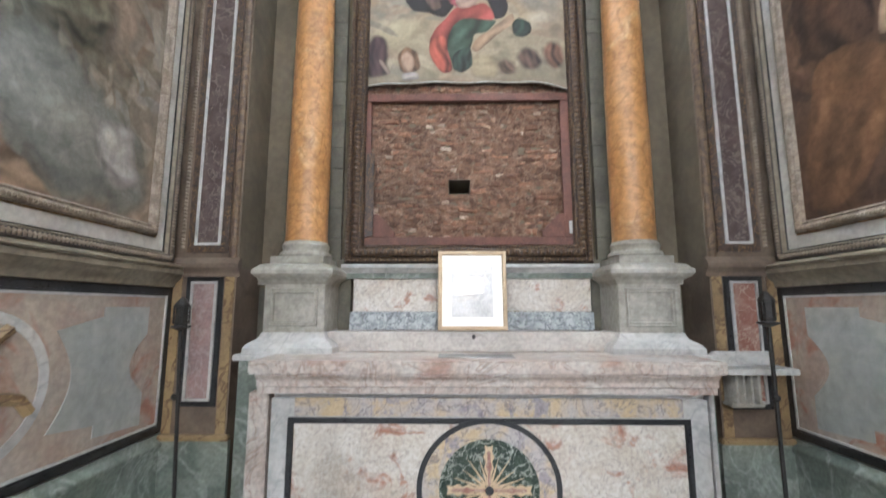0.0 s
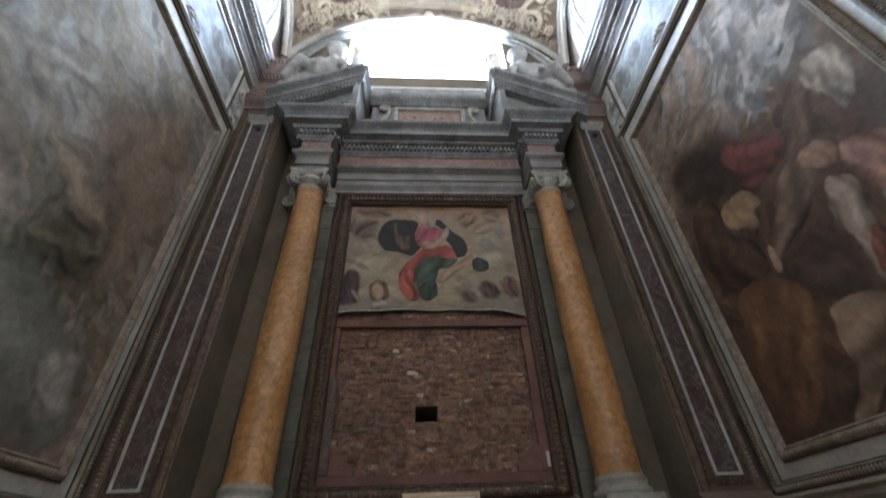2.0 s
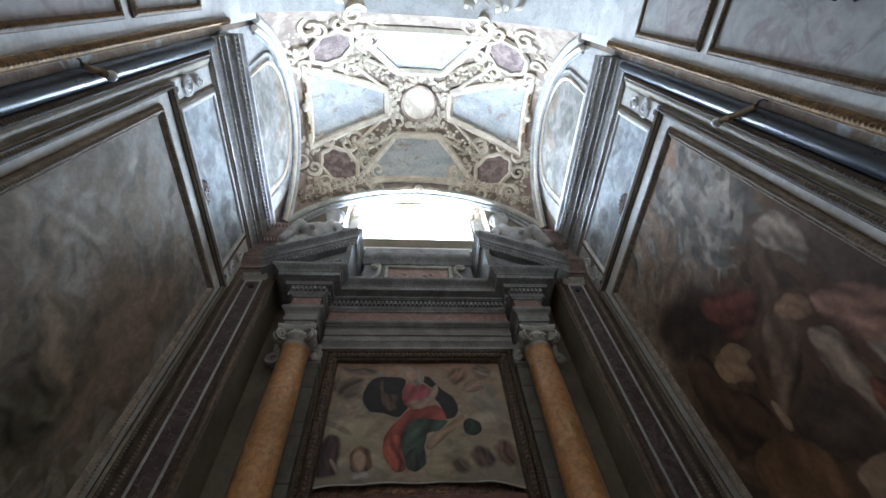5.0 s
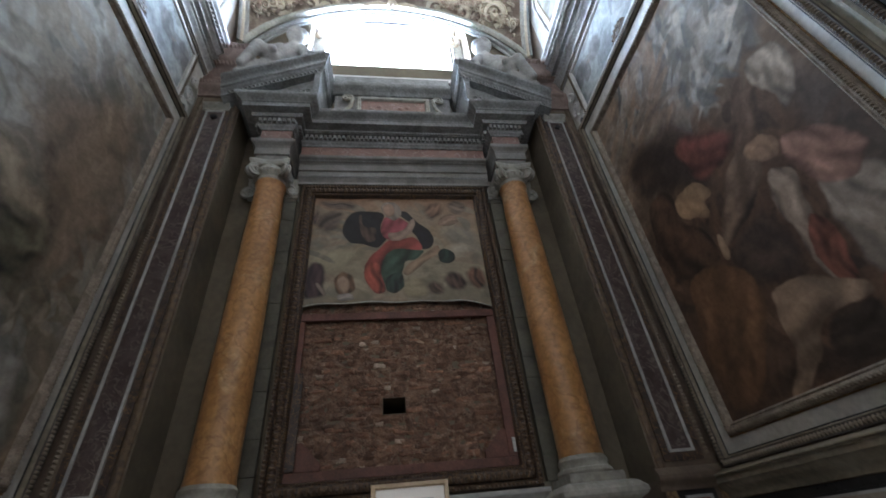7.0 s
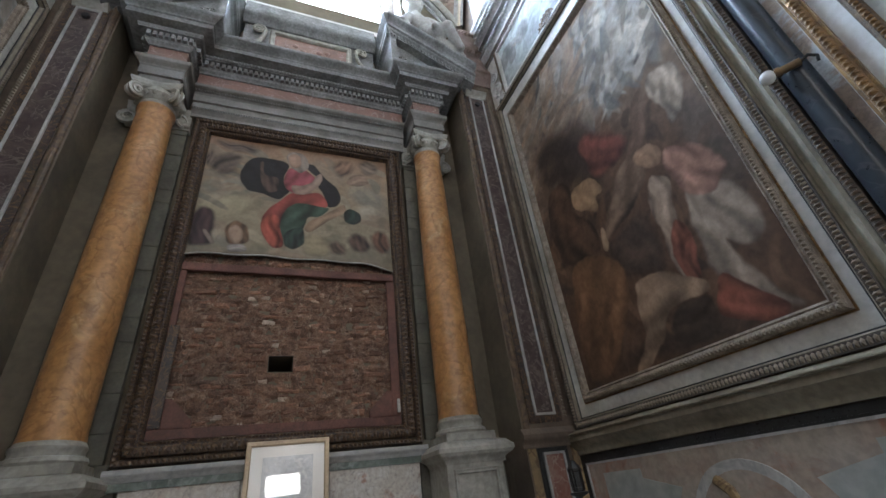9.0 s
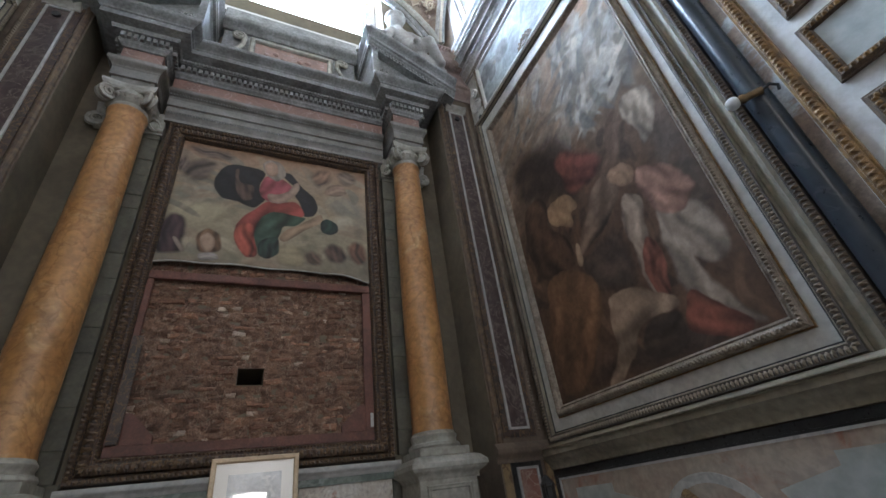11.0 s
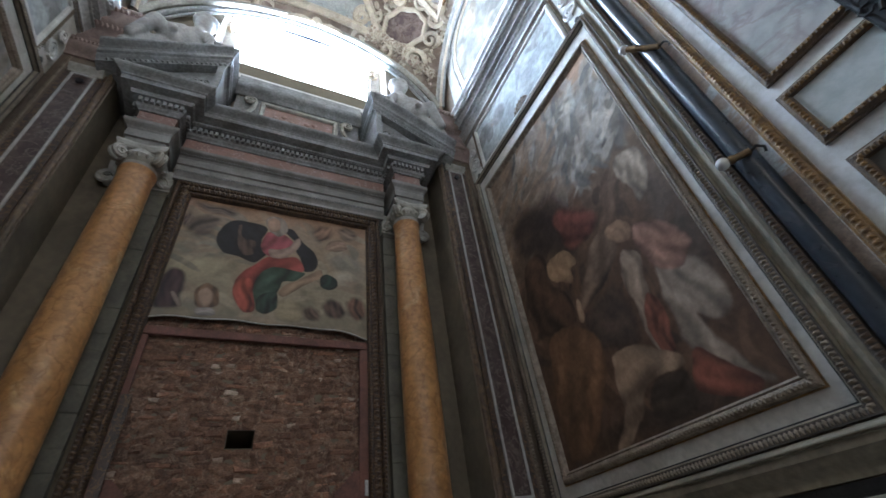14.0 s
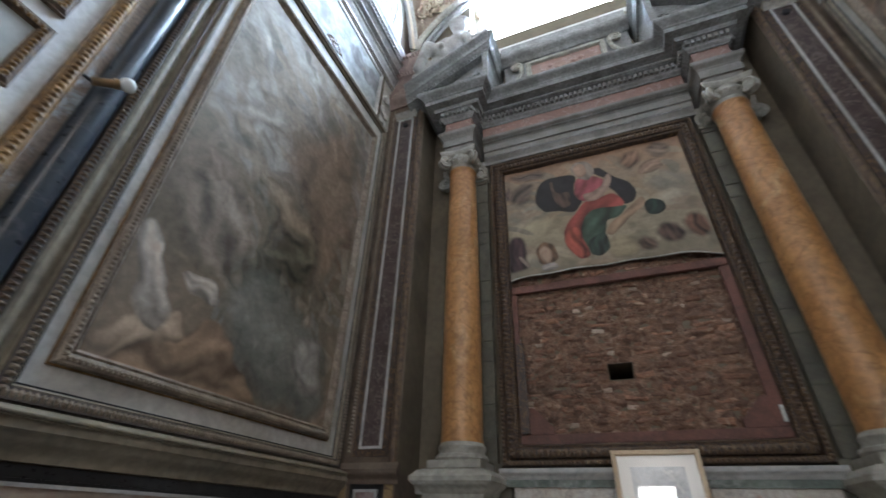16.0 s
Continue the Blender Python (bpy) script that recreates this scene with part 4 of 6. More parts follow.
bm = bmesh.new()
block(bm, A0, -2.4, 2.4, 0, 2.36, -0.4, 0)
block(bm, A0, -2.4, -0.14, 2.36, 2.47, -0.4, 0)
block(bm, A0, 0.02, 2.4, 2.36, 2.47, -0.4, 0)
block(bm, A0, -2.4, 2.4, 2.47, 6.75, -0.4, 0)
block(bm, A0, -2.4, -1.1, 6.75, 9.8, -0.4, 0)
block(bm, A0, 1.1, 2.4, 6.75, 9.8, -0.4, 0)
head = [(-1.1 + 0.11 * i, window_head(-1.1 + 0.11 * i)) for i in range(21)]
slab_of(bm, A0, head + [(1.1, 9.8), (-1.1, 9.8)], -0.4, 0)
solid("wall_altar", bm, OLIVE, "olive-grey plastered altar wall with a high window", "wall")
solid("wall_outer", box_bm(A0, -0.6, 0.5, 2.1, 2.7, -0.46, -0.402), MORTAR, "rough masonry closing a hole in the wall", "wall")
for s in (-1, 1):
    S = side(s, HALF)
    solid("wall_right" if s > 0 else "wall_left", box_bm(S, 0.43, BACK, 0, 9.8, -0.4, 0), BROWN, "brown stuccoed side wall of the chapel", "wall")
    # entrance pier and the closed nave behind it
    solid("entrance_pier", box_bm(side(s, 1.88), -0.9, 0.436, 0, 9.8, -4.1, 0), STUCCO, "grey-white stuccoed entrance pier with gilt framed panels", "pier")
    solid("wall_nave", box_bm(side(s, 6), -7.2, -0.9, 0, 9.8, -0.2, 0), NAVE, "pale plastered nave wall", "wall")
bm = bmesh.new()
Nv = altar_side(-7.0)
# openings behind the added lamps; the outer two are assumed
cuts = [-6, -4.4, -2.8, 0.0, 0.8, 2.8, 4.4, 6]
for i, (a, b) in enumerate(zip(cuts, cuts[1:])):
    if i % 2 == 0:
        block(bm, Nv, a, b, 0, 9.8, 0, 0.2)
    else:
        lo, hi = (3.62, 4.08) if i == 3 else (5.9, 8.1)
        block(bm, Nv, a, b, 0, lo, 0, 0.2)
        block(bm, Nv, a, b, hi, 9.8, 0, 0.2)
solid("wall_nave", bm, NAVE, "unseen pale plastered nave wall with three openings for added lamps", "wall")
solid("ceiling_nave", box_bm(A0, -6, 6, 9.8, 9.9, 2.75, 10.5), NAVE, "pale plastered ceiling over the nave", "ceiling")

# ---- the vault over the bay ----
YC, HB, ZS, HV = 1.75, 1.38, 6.35, 2.75


def vault_z(x, y):
    return ZS + HV * math.sqrt(max(0.0, 1 - ((x / 2.0) ** 2 + ((y - YC) / HB) ** 2) / 2))


def on_vault(x, y, out=0.0):
    """A point under the vault, out metres below its surface."""
    e = 0.01
    n = Vector(((vault_z(x + e, y) - vault_z(x - e, y)) / (2 * e), (vault_z(x, y + e) - vault_z(x, y - e)) / (2 * e), -1.0)).normalized()
    return Vector((x, y, vault_z(x, y))) + n * out


bm = bmesh.new()
NX, NY = 40, 30
grid = [[bm.verts.new((-2 + 4 * i / NX, YC - HB + 2 * HB * j / NY, vault_z(-2 + 4 * i / NX, YC - HB + 2 * HB * j / NY))) for j in range(NY + 1)] for i in range(NX + 1)]
for i in range(NX):
    for j in range(NY):
        bm.faces.new((grid[i][j], grid[i + 1][j], grid[i + 1][j + 1], grid[i][j + 1]))
ext = bmesh.ops.extrude_face_region(bm, geom=list(bm.faces))
for v in [g for g in ext["geom"] if isinstance(g, bmesh.types.BMVert)]:
    v.co.z += 0.15
solid("ceiling", bm, VAULTG, "buff sail vault, browned as shade between its cream stucco, over the chapel", "ceiling", smooth=True)
bm = bmesh.new()
block(bm, A0, -2.4, 2.4, 9.7, 9.8, -0.4, 2.8)
for i in range(24):
    a0, a1 = math.pi * i / 24, math.pi * (i + 1) / 24
    slab_of(bm, altar_side(0.37), [(1.9 * math.cos(a0), 6.3 + 2.0 * math.sin(a0)), (1.9 * math.cos(a1), 6.3 + 2.0 * math.sin(a1)), (1.9 * math.cos(a1), 9.7), (1.9 * math.cos(a0), 9.7)], 0.0, 1.2)
solid("entrance_arch", bm, STUCCO, "grey-white stuccoed arch at the chapel entrance", "arch")


def vault_patch(outline, material, parent, name, out=0.012, n=12):
    """A four-cornered field on the vault, in plan."""
    a, b, c, d = [Vector((*p, 0)) for p in outline]
    bm = bmesh.new()
    rows = []
    for i in range(n + 1):
        rows.append([])
        for j in range(n + 1):
            p = a.lerp(b, i / n).lerp(d.lerp(c, i / n), j / n)
            rows[-1].append(bm.verts.new(on_vault(p.x, p.y, out)))
    for i in range(n):
        for j in range(n):
            bm.faces.new((rows[i][j], rows[i + 1][j], rows[i + 1][j + 1], rows[i][j + 1]))
    return part(name, bm, material, parent, smooth=True)


def vault_line(pts, r, close=False, out=0.02, n=10):
    path = []
    pts = pts + pts[:1] if close else pts
    for p, q in zip(pts, pts[1:]):
        for k in range(n):
            f = k / n
            path.append(on_vault(p[0] + (q[0] - p[0]) * f, p[1] + (q[1] - p[1]) * f, out))
    path.append(on_vault(*pts[-1], out))
    return tube(bmesh.new(), path, r, 6)


FIELDS = [[(sx * 0.60, YC - 0.19), (sx * 0.60, YC + 0.19), (sx * 1.68, YC + 0.54), (sx * 1.68, YC - 0.54)] for sx in (-1, 1)]
FIELDS += [[(-0.34, YC + sy * 0.57), (0.34, YC + sy * 0.57), (0.90, YC + sy * 1.15), (-0.90, YC + sy * 1.15)] for sy in (-1, 1)]
for f in FIELDS:
    cx = sum(p[0] for p in f) / 4
    cy = sum(p[1] for p in f) / 4
    t = thing("vault_painting", on_vault(cx, cy, 0), "pale sky-blue vault fresco in a cream stucco border", "ceiling painting", "painted fields of the vault")
    vault_patch(f, VAULT_P, t, "picture")
    big = [(cx + (p[0] - cx) * 1.12, cy + (p[1] - cy) * 1.12) for p in f]
    part("border", vault_line(big, 0.065, True, 0.015), CREAM, t, smooth=True)
    part("fillet", vault_line([(cx + (p[0] - cx) * 1.03, cy + (p[1] - cy) * 1.03) for p in f], 0.014, True), IMPOST, t, smooth=True)

boss = thing("ceiling_boss", on_vault(0, YC, 0), "round cream stucco boss in a wreath of curled leaves", "ceiling ornament")
bz = vault_z(0, YC)
UP = lambda u, v, w: Vector((u, v, bz - w))  # noqa: E731
part("disc", disc(bmesh.new(), UP, 0, YC, 0, 0.07, 0.27, 0.27), CREAM, boss, smooth=True)
part("rim", tube(bmesh.new(), [UP(0.285 * math.cos(a * math.pi / 16), YC + 0.285 * math.sin(a * math.pi / 16), 0.07) for a in range(33)], 0.022), WARMST, boss, smooth=True)
bm = bmesh.new()
wr = random.Random(77)
for k in range(260):
    a, q = wr.uniform(0, 6.283), wr.uniform(0.33, 0.60)
    p0 = UP(q * math.cos(a), YC + q * 0.94 * math.sin(a), wr.uniform(0.02, 0.08))
    b = a + wr.choice((-1, 1)) * wr.uniform(0.5, 1.7)
    leaf(bm, p0, p0 + Vector((math.cos(b), math.sin(b), -0.35)) * wr.uniform(0.07, 0.14), wr.uniform(0.045, 0.075))
for k in range(70):
    a, q = wr.uniform(0, 6.283), wr.uniform(0.5, 0.68)
    ball(bm, UP(q * math.cos(a), YC + q * 0.92 * math.sin(a), 0.06), wr.uniform(0.016, 0.034))
part("wreath", bm, CREAM, boss, "warm buff stucco leaves", smooth=True, kind="stuff")

for sx in (-1, 1):
    for sy in (-1, 1):
        cx, cy = 1.32 * sx, YC + 0.93 * sy
        c0 = on_vault(cx, cy)
        nrm = (on_vault(cx, cy, 1) - c0).normalized()
        ex = Vector((0, 0, 1)).cross(nrm).normalized()
        ey = nrm.cross(ex)
        C = lambda u, v, w, c0=c0, ex=ex, ey=ey, nrm=nrm: c0 + ex * u * 1.3 + ey * v * 1.3 + nrm * w  # noqa: E731
        t = thing("ceiling_cartouche", c0, "cream and rust stucco cartouche with scrolls and garlands", "ceiling ornament", "cartouches of the vault")
        part("picture", disc(bmesh.new(), C, 0, 0, 0.0, 0.05, 0.24, 0.205), CARTOUCHE_P, t, "dark bronze oval picture", smooth=True)
        part("frame", tube(bmesh.new(), [C((0.25 + 0.010 * math.cos(a * math.pi / 2.5)) * math.cos(a * math.pi / 20), (0.21 + 0.010 * math.cos(a * math.pi / 2.5)) * math.sin(a * math.pi / 20), 0.06) for a in range(41)], 0.04), CREAM, t, smooth=True)
        rnd = random.Random(31 + sx * 2 + sy)
        for k in range(8):
            a = 2 * math.pi * k / 8 + rnd.uniform(-0.12, 0.12)
            part("scroll", spiral(bmesh.new(), C, 0.37 * math.cos(a), 0.31 * math.sin(a), 0.08, rnd.uniform(0.08, 0.115), rnd.uniform(1.0, 1.5), a + rnd.uniform(-0.6, 0.6), 1 if k % 2 else -1, rnd.uniform(0.036, 0.05), 16), CREAM, t, smooth=True)
        for k, (u, v) in enumerate(((0.46, 0.2), (-0.46, 0.2), (0.46, -0.22), (-0.46, -0.22), (0.0, 0.40), (0.0, -0.42), (0.58, 0.0), (-0.58, 0.0))):
            part("volute", spiral(bmesh.new(), C, u + rnd.uniform(-0.04, 0.04), v + rnd.uniform(-0.04, 0.04), 0.09, rnd.uniform(0.10, 0.15), rnd.uniform(1.0, 1.6), k * 0.9, 1 if k % 2 else -1, rnd.uniform(0.04, 0.058), 18), CREAM, t, smooth=True)
        bm = bmesh.new()
        for k in range(210):
            a, q = rnd.uniform(0, 6.28), rnd.uniform(1.15, 2.5)
            p0 = C(0.3 * q * math.cos(a), 0.25 * q * math.sin(a), 0.04)
            b = a + rnd.uniform(-1.4, 1.4)
            leaf(bm, p0, p0 + (C(math.cos(b), math.sin(b), 0.3) - c0) * rnd.uniform(0.07, 0.15), rnd.uniform(0.045, 0.075))
        for k in range(130):
            a, q = rnd.uniform(0, 6.28), rnd.uniform(1.2, 2.3)
            ball(bm, C(0.3 * q * math.cos(a), 0.25 * q * math.sin(a), 0.05), rnd.uniform(0.014, 0.032))
        part("garland", bm, CREAM, t, "buff stucco fruit and leaves", smooth=True, kind="stuff")
        # long slip of foliage running from the corner to the boss
        for off in (-0.13, 0.13):
            ln = vault_line([((0.98 + off * 0.6) * sx, YC + (0.70 - off * 0.4) * sy), (0.45 * sx + off * sx, YC + (0.36 - off) * sy)], 0.03, False, 0.03)
            part("rib", ln, CREAM, t, smooth=True)
        bm = bmesh.new()
        for k in range(60):
            f = k / 59
            x, y = (0.5 + 0.6 * f) * sx + rnd.uniform(-0.09, 0.09), YC + (0.46 + 0.34 * f) * sy + rnd.uniform(-0.09, 0.09)
            p0 = on_vault(x, y, 0.03)
            leaf(bm, p0, p0 + Vector((rnd.uniform(-0.1, 0.1), rnd.uniform(-0.1, 0.1), -0.04)), 0.05)
        part("leaf_spray", bm, CREAM, t, smooth=True, kind="stuff")

# archivolts where the vault meets the walls
for name, pts, label in (("arch_band", [(-1.93 + 3.86 * i / 30, BACK - 0.02) for i in range(31)], "window"), ("arch_band", [(-1.93, YC - 1.33 + 2.66 * i / 30) for i in range(31)], "left"), ("arch_band", [(1.93, YC - 1.33 + 2.66 * i / 30) for i in range(31)], "right")):
    t = thing(name, on_vault(*pts[15]), "grey-white stucco arch moulding under the vault", "moulding", "arch mouldings of the vault")
    # window arch gets darker stone in place of its backlit shade
    for off, r, mat, nm in ((0.06, 0.05, PALE if label == "window" else UPPERST, "roll"), (0.17, 0.035, GREY if label == "window" else CREAM, "inner_roll"), (0.25, 0.02, GREY, "fillet")):
        path = []
        for x, y in pts:
            k = (1 - off / 2.2) if nm != "roll" else 0.985
            if label == "window":
                path.append(Vector((x * k, y - 0.04, ZS + (vault_z(x, y) - ZS) * k - off * 0.35)))
            else:
                path.append(Vector((x - math.copysign(0.04, x), YC + (y - YC) * k, ZS + (vault_z(x, y) - ZS) * k - off * 0.35)))
        part(nm, tube(bmesh.new(), path, r, 8), mat, t, smooth=True)
rnd = random.Random(4)
t = thing("arch_foliage", (0, BACK - 0.1, 8.3), "buff stucco foliage along the arch over the window", "ceiling ornament")
for nm, mat in (("leaf_scrolls", CREAM), ("fruit", WARMST)):
    bm = bmesh.new()
    for i in range(26):
        for sgn in (-1, 1):
            x = sgn * (0.85 + 1.0 * i / 26)
            p = on_vault(x, BACK - 0.16, 0.03)
            P = lambda u, v, w, p=p: p + Vector((u, -v * 0.8, v * 0.6)) + Vector((0, -0.5, -0.8)) * w  # noqa: E731
            if nm == "fruit":
                for _ in range(5):
                    ball(bm, P(rnd.uniform(-0.07, 0.07), rnd.uniform(-0.1, 0.12), 0.02), rnd.uniform(0.014, 0.035))
            elif i % 2 == 0:
                spiral(bm, P, 0, 0.03, 0.03, 0.075, 1.6, rnd.uniform(0, 6), sgn, 0.018, 14)
    part(nm, bm, mat, t, smooth=True)

# ---- window ----
win = thing("window_1", (0.05, 3.4, 6.8), "bright arched window with pale frame under the vault", "window", kind="structure")
A3 = altar_side(3.44)
bm = bmesh.new()
for a in ((-1.09, -0.94, 6.89, 8.5), (0.95, 1.09, 6.89, 8.5), (-1.09, 1.09, 6.8, 6.88)):
    block(bm, A3, *a, 0, 0.06)
part("window_frame", bm, UPPERST, win)
bm = bmesh.new()
block(bm, A3, 0.42, 0.45, 8.05, 8.09, 0.0, 0.04)
bar(bm, A3, [(8.12, 0.0), (8.12, 0.04), (8.15, 0.04), (8.15, 0.0)], -0.55, 0.95)
block(bm, A3, 0.9, 0.94, 6.85, 8.15, 0.0, 0.04)
part("casement", bm, EGG, win)
part("sill", slab_of(bmesh.new(), lambda u, v, w: Vector((w, v, u)), [(6.25, 2.98), (6.33, 2.98), (6.86, 3.42), (6.7, 3.42)], -1.0, 1.05), SILLST, win, "sloping white sill")
solid("backdrop", box_bm(A3, -2.2, 2.2, 6.0, 10.0, -0.75, -0.7), DAY, "white overcast daylight outside the window", "sky")

# ---- side walls ----
LEAF = half_round(0.0, 0.045, 0.0, 0.02)
for s in (-1, 1):
    S = side(s, HALF)
    # dado
    d = thing("dado_panel", S(1.7, 0.75, 0), "inlaid marble dado panel in a black border", "wall panel", "dado panels of the side walls")
    part("field", box_bm(S, 0.57, 2.70, 0.80, 1.59, 0, 0.012), DADO, d, "rose marble field")
    part("black_border", ring_bm(S, 0.57, 2.70, 0.80, 1.59, [(0.0, 0), (0.0, 0.014), (0.012, 0.014), (0.012, 0.018), (0.05, 0.018), (0.05, 0)]), BLACK, d)
    part("white_fillet", ring_bm(S, 0.582, 2.688, 0.812, 1.578, [(0.0, 0), (0.0, 0.02), (0.012, 0.02), (0.012, 0)]), WHITE, d)
    cy = 1.62
    shape = []
    for (ua, va), (ub, vb) in (((1.96, 1.41), (2.22, 1.47)), ((2.22, 1.47), (2.22, 1.52)), ((2.22, 1.52), (2.55, 1.52)), ((2.55, 1.52), (2.55, 1.36))):
        shape.append((ua, va))
    shape += [(2.55, 1.52), (2.55, 1.38)] + [(2.55 - 0.12 * math.sin(math.pi * k / 10), 1.36 - 0.34 * k / 10) for k in range(11)] + [(2.55, 0.9), (2.55, 0.84), (2.22, 0.86), (2.22, 0.92), (1.96, 0.95)]
    shape += [(1.96 + 0.10 * math.sin(math.pi * k / 10), 0.95 + 0.46 * k / 10) for k in range(1, 10)]
    part("grey_inlay", slab_of(bmesh.new(), S, shape, 0, 0.016), GREYM, d, "blue-grey shaped marble inlay")
    shape2 = [(2 * cy - u, v) for u, v in shape]
    part("grey_inlay", slab_of(bmesh.new(), S, shape2, 0, 0.016), GREYM, d, "blue-grey shaped marble inlay")
    part("oval_inlay", disc(bmesh.new(), S, 2.56, 1.20, 0, 0.015, 0.10, 0.14), DADO, d)
    part("round_border", disc(bmesh.new(), S, cy, 1.19, 0, 0.02, 0.32, 0.32, 48, 0.86), WHITE, d, "white marble ring")
    part("round_inlay", disc(bmesh.new(), S, cy, 1.19, 0, 0.016, 0.28, 0.28, 48), DADO, d)
    bm = bmesh.new()
    for k in range(4):
        a = math.pi / 4 + k * math.pi / 2
        tube(bm, [S(cy + q * math.cos(a + 0.5 * math.sin(q * 9)), 1.19 + q * math.sin(a + 0.5 * math.sin(q * 9)), 0.016) for q in (0.02, 0.08, 0.14, 0.2, 0.27)], 0.028, 6)
    part("yellow_star", bm, OCHRE, d, "yellow marble star inlay")
    base = thing("plinth", S(1.6, 0, 0), "green marble plinth slab with a pale moulding", "wall panel", "plinths of the side walls", "structure")
    part("slab", box_bm(S, 0.505, 2.75, 0.0, 0.66, 0, 0.03), GREEN, base)
    part("moulding", bar_bm(S, [(0.66, 0), (0.66, 0.045), *cyma(0.68, 0.73, 0.045, 0.02), (0.74, 0.02), (0.74, 0)], 0.505, 2.75), GREEN, base)
    # cornice over the dado
    t = thing("cornice_dado", S(1.6, 1.65, 0), "olive-grey moulded cornice over the marble dado", "cornice", "dado cornices", "structure")
    part("lower_band", bar_bm(S, [(1.645, 0), (1.645, 0.03), *cyma(1.66, 1.72, 0.03, 0.075), (1.73, 0.09), (1.76, 0.09), (1.76, 0)], 0.505, 2.75), CORN, t, smooth=True)
    part("upper_band", bar_bm(S, [(1.76, 0), (1.76, 0.10), *half_round(1.765, 1.78, 0.095, 0.012), *cyma(1.782, 1.795, 0.09, 0.05), (1.80, 0.04), (1.80, 0)], 0.505, 2.75), CORN, t, smooth=True)
    # fresco and its frames
    f = thing("fresco_painting", S(1.7, 2.0, 0), "dark brown wall fresco of draped shapes in a carved frame" if s > 0 else "smoky grey-green wall fresco in a carved frame", "wall painting", "frescoes of the side walls")
    picture_part("picture", S, 0.92, 2.47, 2.02, 4.74, lambda a, b: 0.014 + 0.002 * np.sin(9 * a + 3) * np.sin(13 * b), 250, 430, FRESCO_R if s > 0 else FRESCO_L, FRESCO, f)
    part("inner_frame", ring_bm(S, 0.92, 2.47, 2.02, 4.74, [(0, 0), (0, 0.016), (0.012, 0.03), (0.02, 0.024), *[(0.02 + c, 0.024 + w) for c, w in LEAF[1:]], (0.065, 0.017), (0.065, 0)]), INNERF, f, "brown gilt carved inner frame")
    part("inner_carving", egg_ring(S, 0.92, 2.47, 2.02, 4.74, 0.022, 0.043, 0.012, 0.042, 0.012), EGG, f, kind="stuff")
    part("gilt_line", ring_bm(S, 0.853, 2.537, 1.953, 4.807, [(0, 0), (0, 0.016), (0.008, 0.016), (0.008, 0)]), GILT, f)
    part("white_band", box_bm(S, 0.79, 2.63, 1.862, 4.97, 0, 0.010), BANDST, f, "grey-white flat stucco band")
    part("outer_frame", ring_bm(S, 0.79, 2.63, 1.862, 4.97, [(0, 0), (0, 0.02), (0.008, 0.03), *[(0.01 + c, 0.026 + w) for c, w in LEAF], (0.06, 0.02), (0.06, 0)]), CORN, f, "tan carved outer frame")
    part("outer_carving", egg_ring(S, 0.79, 2.63, 1.862, 4.97, 0.022, 0.033, 0.018, 0.044, 0.014), EGG, f, kind="stuff")
    # dark strip imitates the shade between the carved leaves
    part("carving_bed", ring_bm(S, 0.777, 2.643, 1.849, 4.983, [(0, 0), (0, 0.0435), (0.041, 0.0475), (0.041, 0)]), BED, f, "dark strip painted as shade behind the carving")
    part("dark_line", ring_bm(S, 0.797, 2.623, 1.869, 4.963, [(0, 0), (0, 0.016), (0.006, 0.016), (0.006, 0)]), BLACK, f)
    # scrolled ears at the upper corners
    for u in (0.80, 2.58):
        e = thing("corner_scroll", S(u, 4.93, 0), "grey stucco scroll block at a fresco corner", "wall ornament", "corner scrolls")
        part("block", box_bm(S, u - 0.075, u + 0.075, 5.01, 5.15, 0, 0.03, bevel=0.006), STUCCO, e)
        # no real sinking: a black disc imitates the hole's dark inside
        part("hole", disc(bmesh.new(), S, u, 5.06, 0.028, 0.034, 0.025, 0.025, 20), BLACK, e, "black disc standing for the shade of a round hole")
        part("scroll", spiral(bmesh.new(), S, u, 5.24, 0.03, 0.085, 2.2, -1.57, 1, 0.02), STUCCO, e, smooth=True)
        part("stem", spiral(bmesh.new(), S, u, 5.45, 0.03, 0.06, 1.6, 1.57, -1, 0.017), STUCCO, e, smooth=True)
    # upper panel with a shell
    p = thing("upper_panel", S(1.7, 5.1, 0), "blue-grey painted panel in a stucco frame with a shell", "wall painting", "upper panels of the side walls")
    part("ground", box_bm(S, 0.735, 2.74, 5.035, 5.755, 0, 0.006), BANDST, p, "dusty white stucco ground")
    part("picture", box_bm(S, 0.99, 2.43, 5.10, 5.68, 0.006, 0.012), PANEL_P, p)
    part("frame", ring_bm(S, 0.99, 2.43, 5.10, 5.68, [(0, 0), (0, 0.014), *[(0.006 + c, 0.014 + w) for c, w in LEAF], (0.055, 0.014), (0.055, 0)]), STUCCO, p)
    part("carved_edge", egg_ring(S, 0.99, 2.43, 5.10, 5.68, 0.03, 0.078, 0.018, 0.008, 0.026), EGG, p, kind="stuff")
    # shade between the edge leaves is put in as a dark strip
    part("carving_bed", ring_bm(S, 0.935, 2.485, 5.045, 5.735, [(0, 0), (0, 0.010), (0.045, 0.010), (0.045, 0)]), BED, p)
    bm = bmesh.new()
    for k in range(9):
        a = math.pi * (k + 0.5) / 9
        ball(bm, S(1.68 + 0.075 * math.cos(a), 5.08 + 0.075 * math.sin(a), 0.02), 0.06, (0.4, 0.4, 0.4))
        tube(bm, [S(1.68, 5.07, 0.03), S(1.68 + 0.12 * math.cos(a), 5.07 + 0.12 * math.sin(a), 0.02)], 0.008, 5, 2.2)
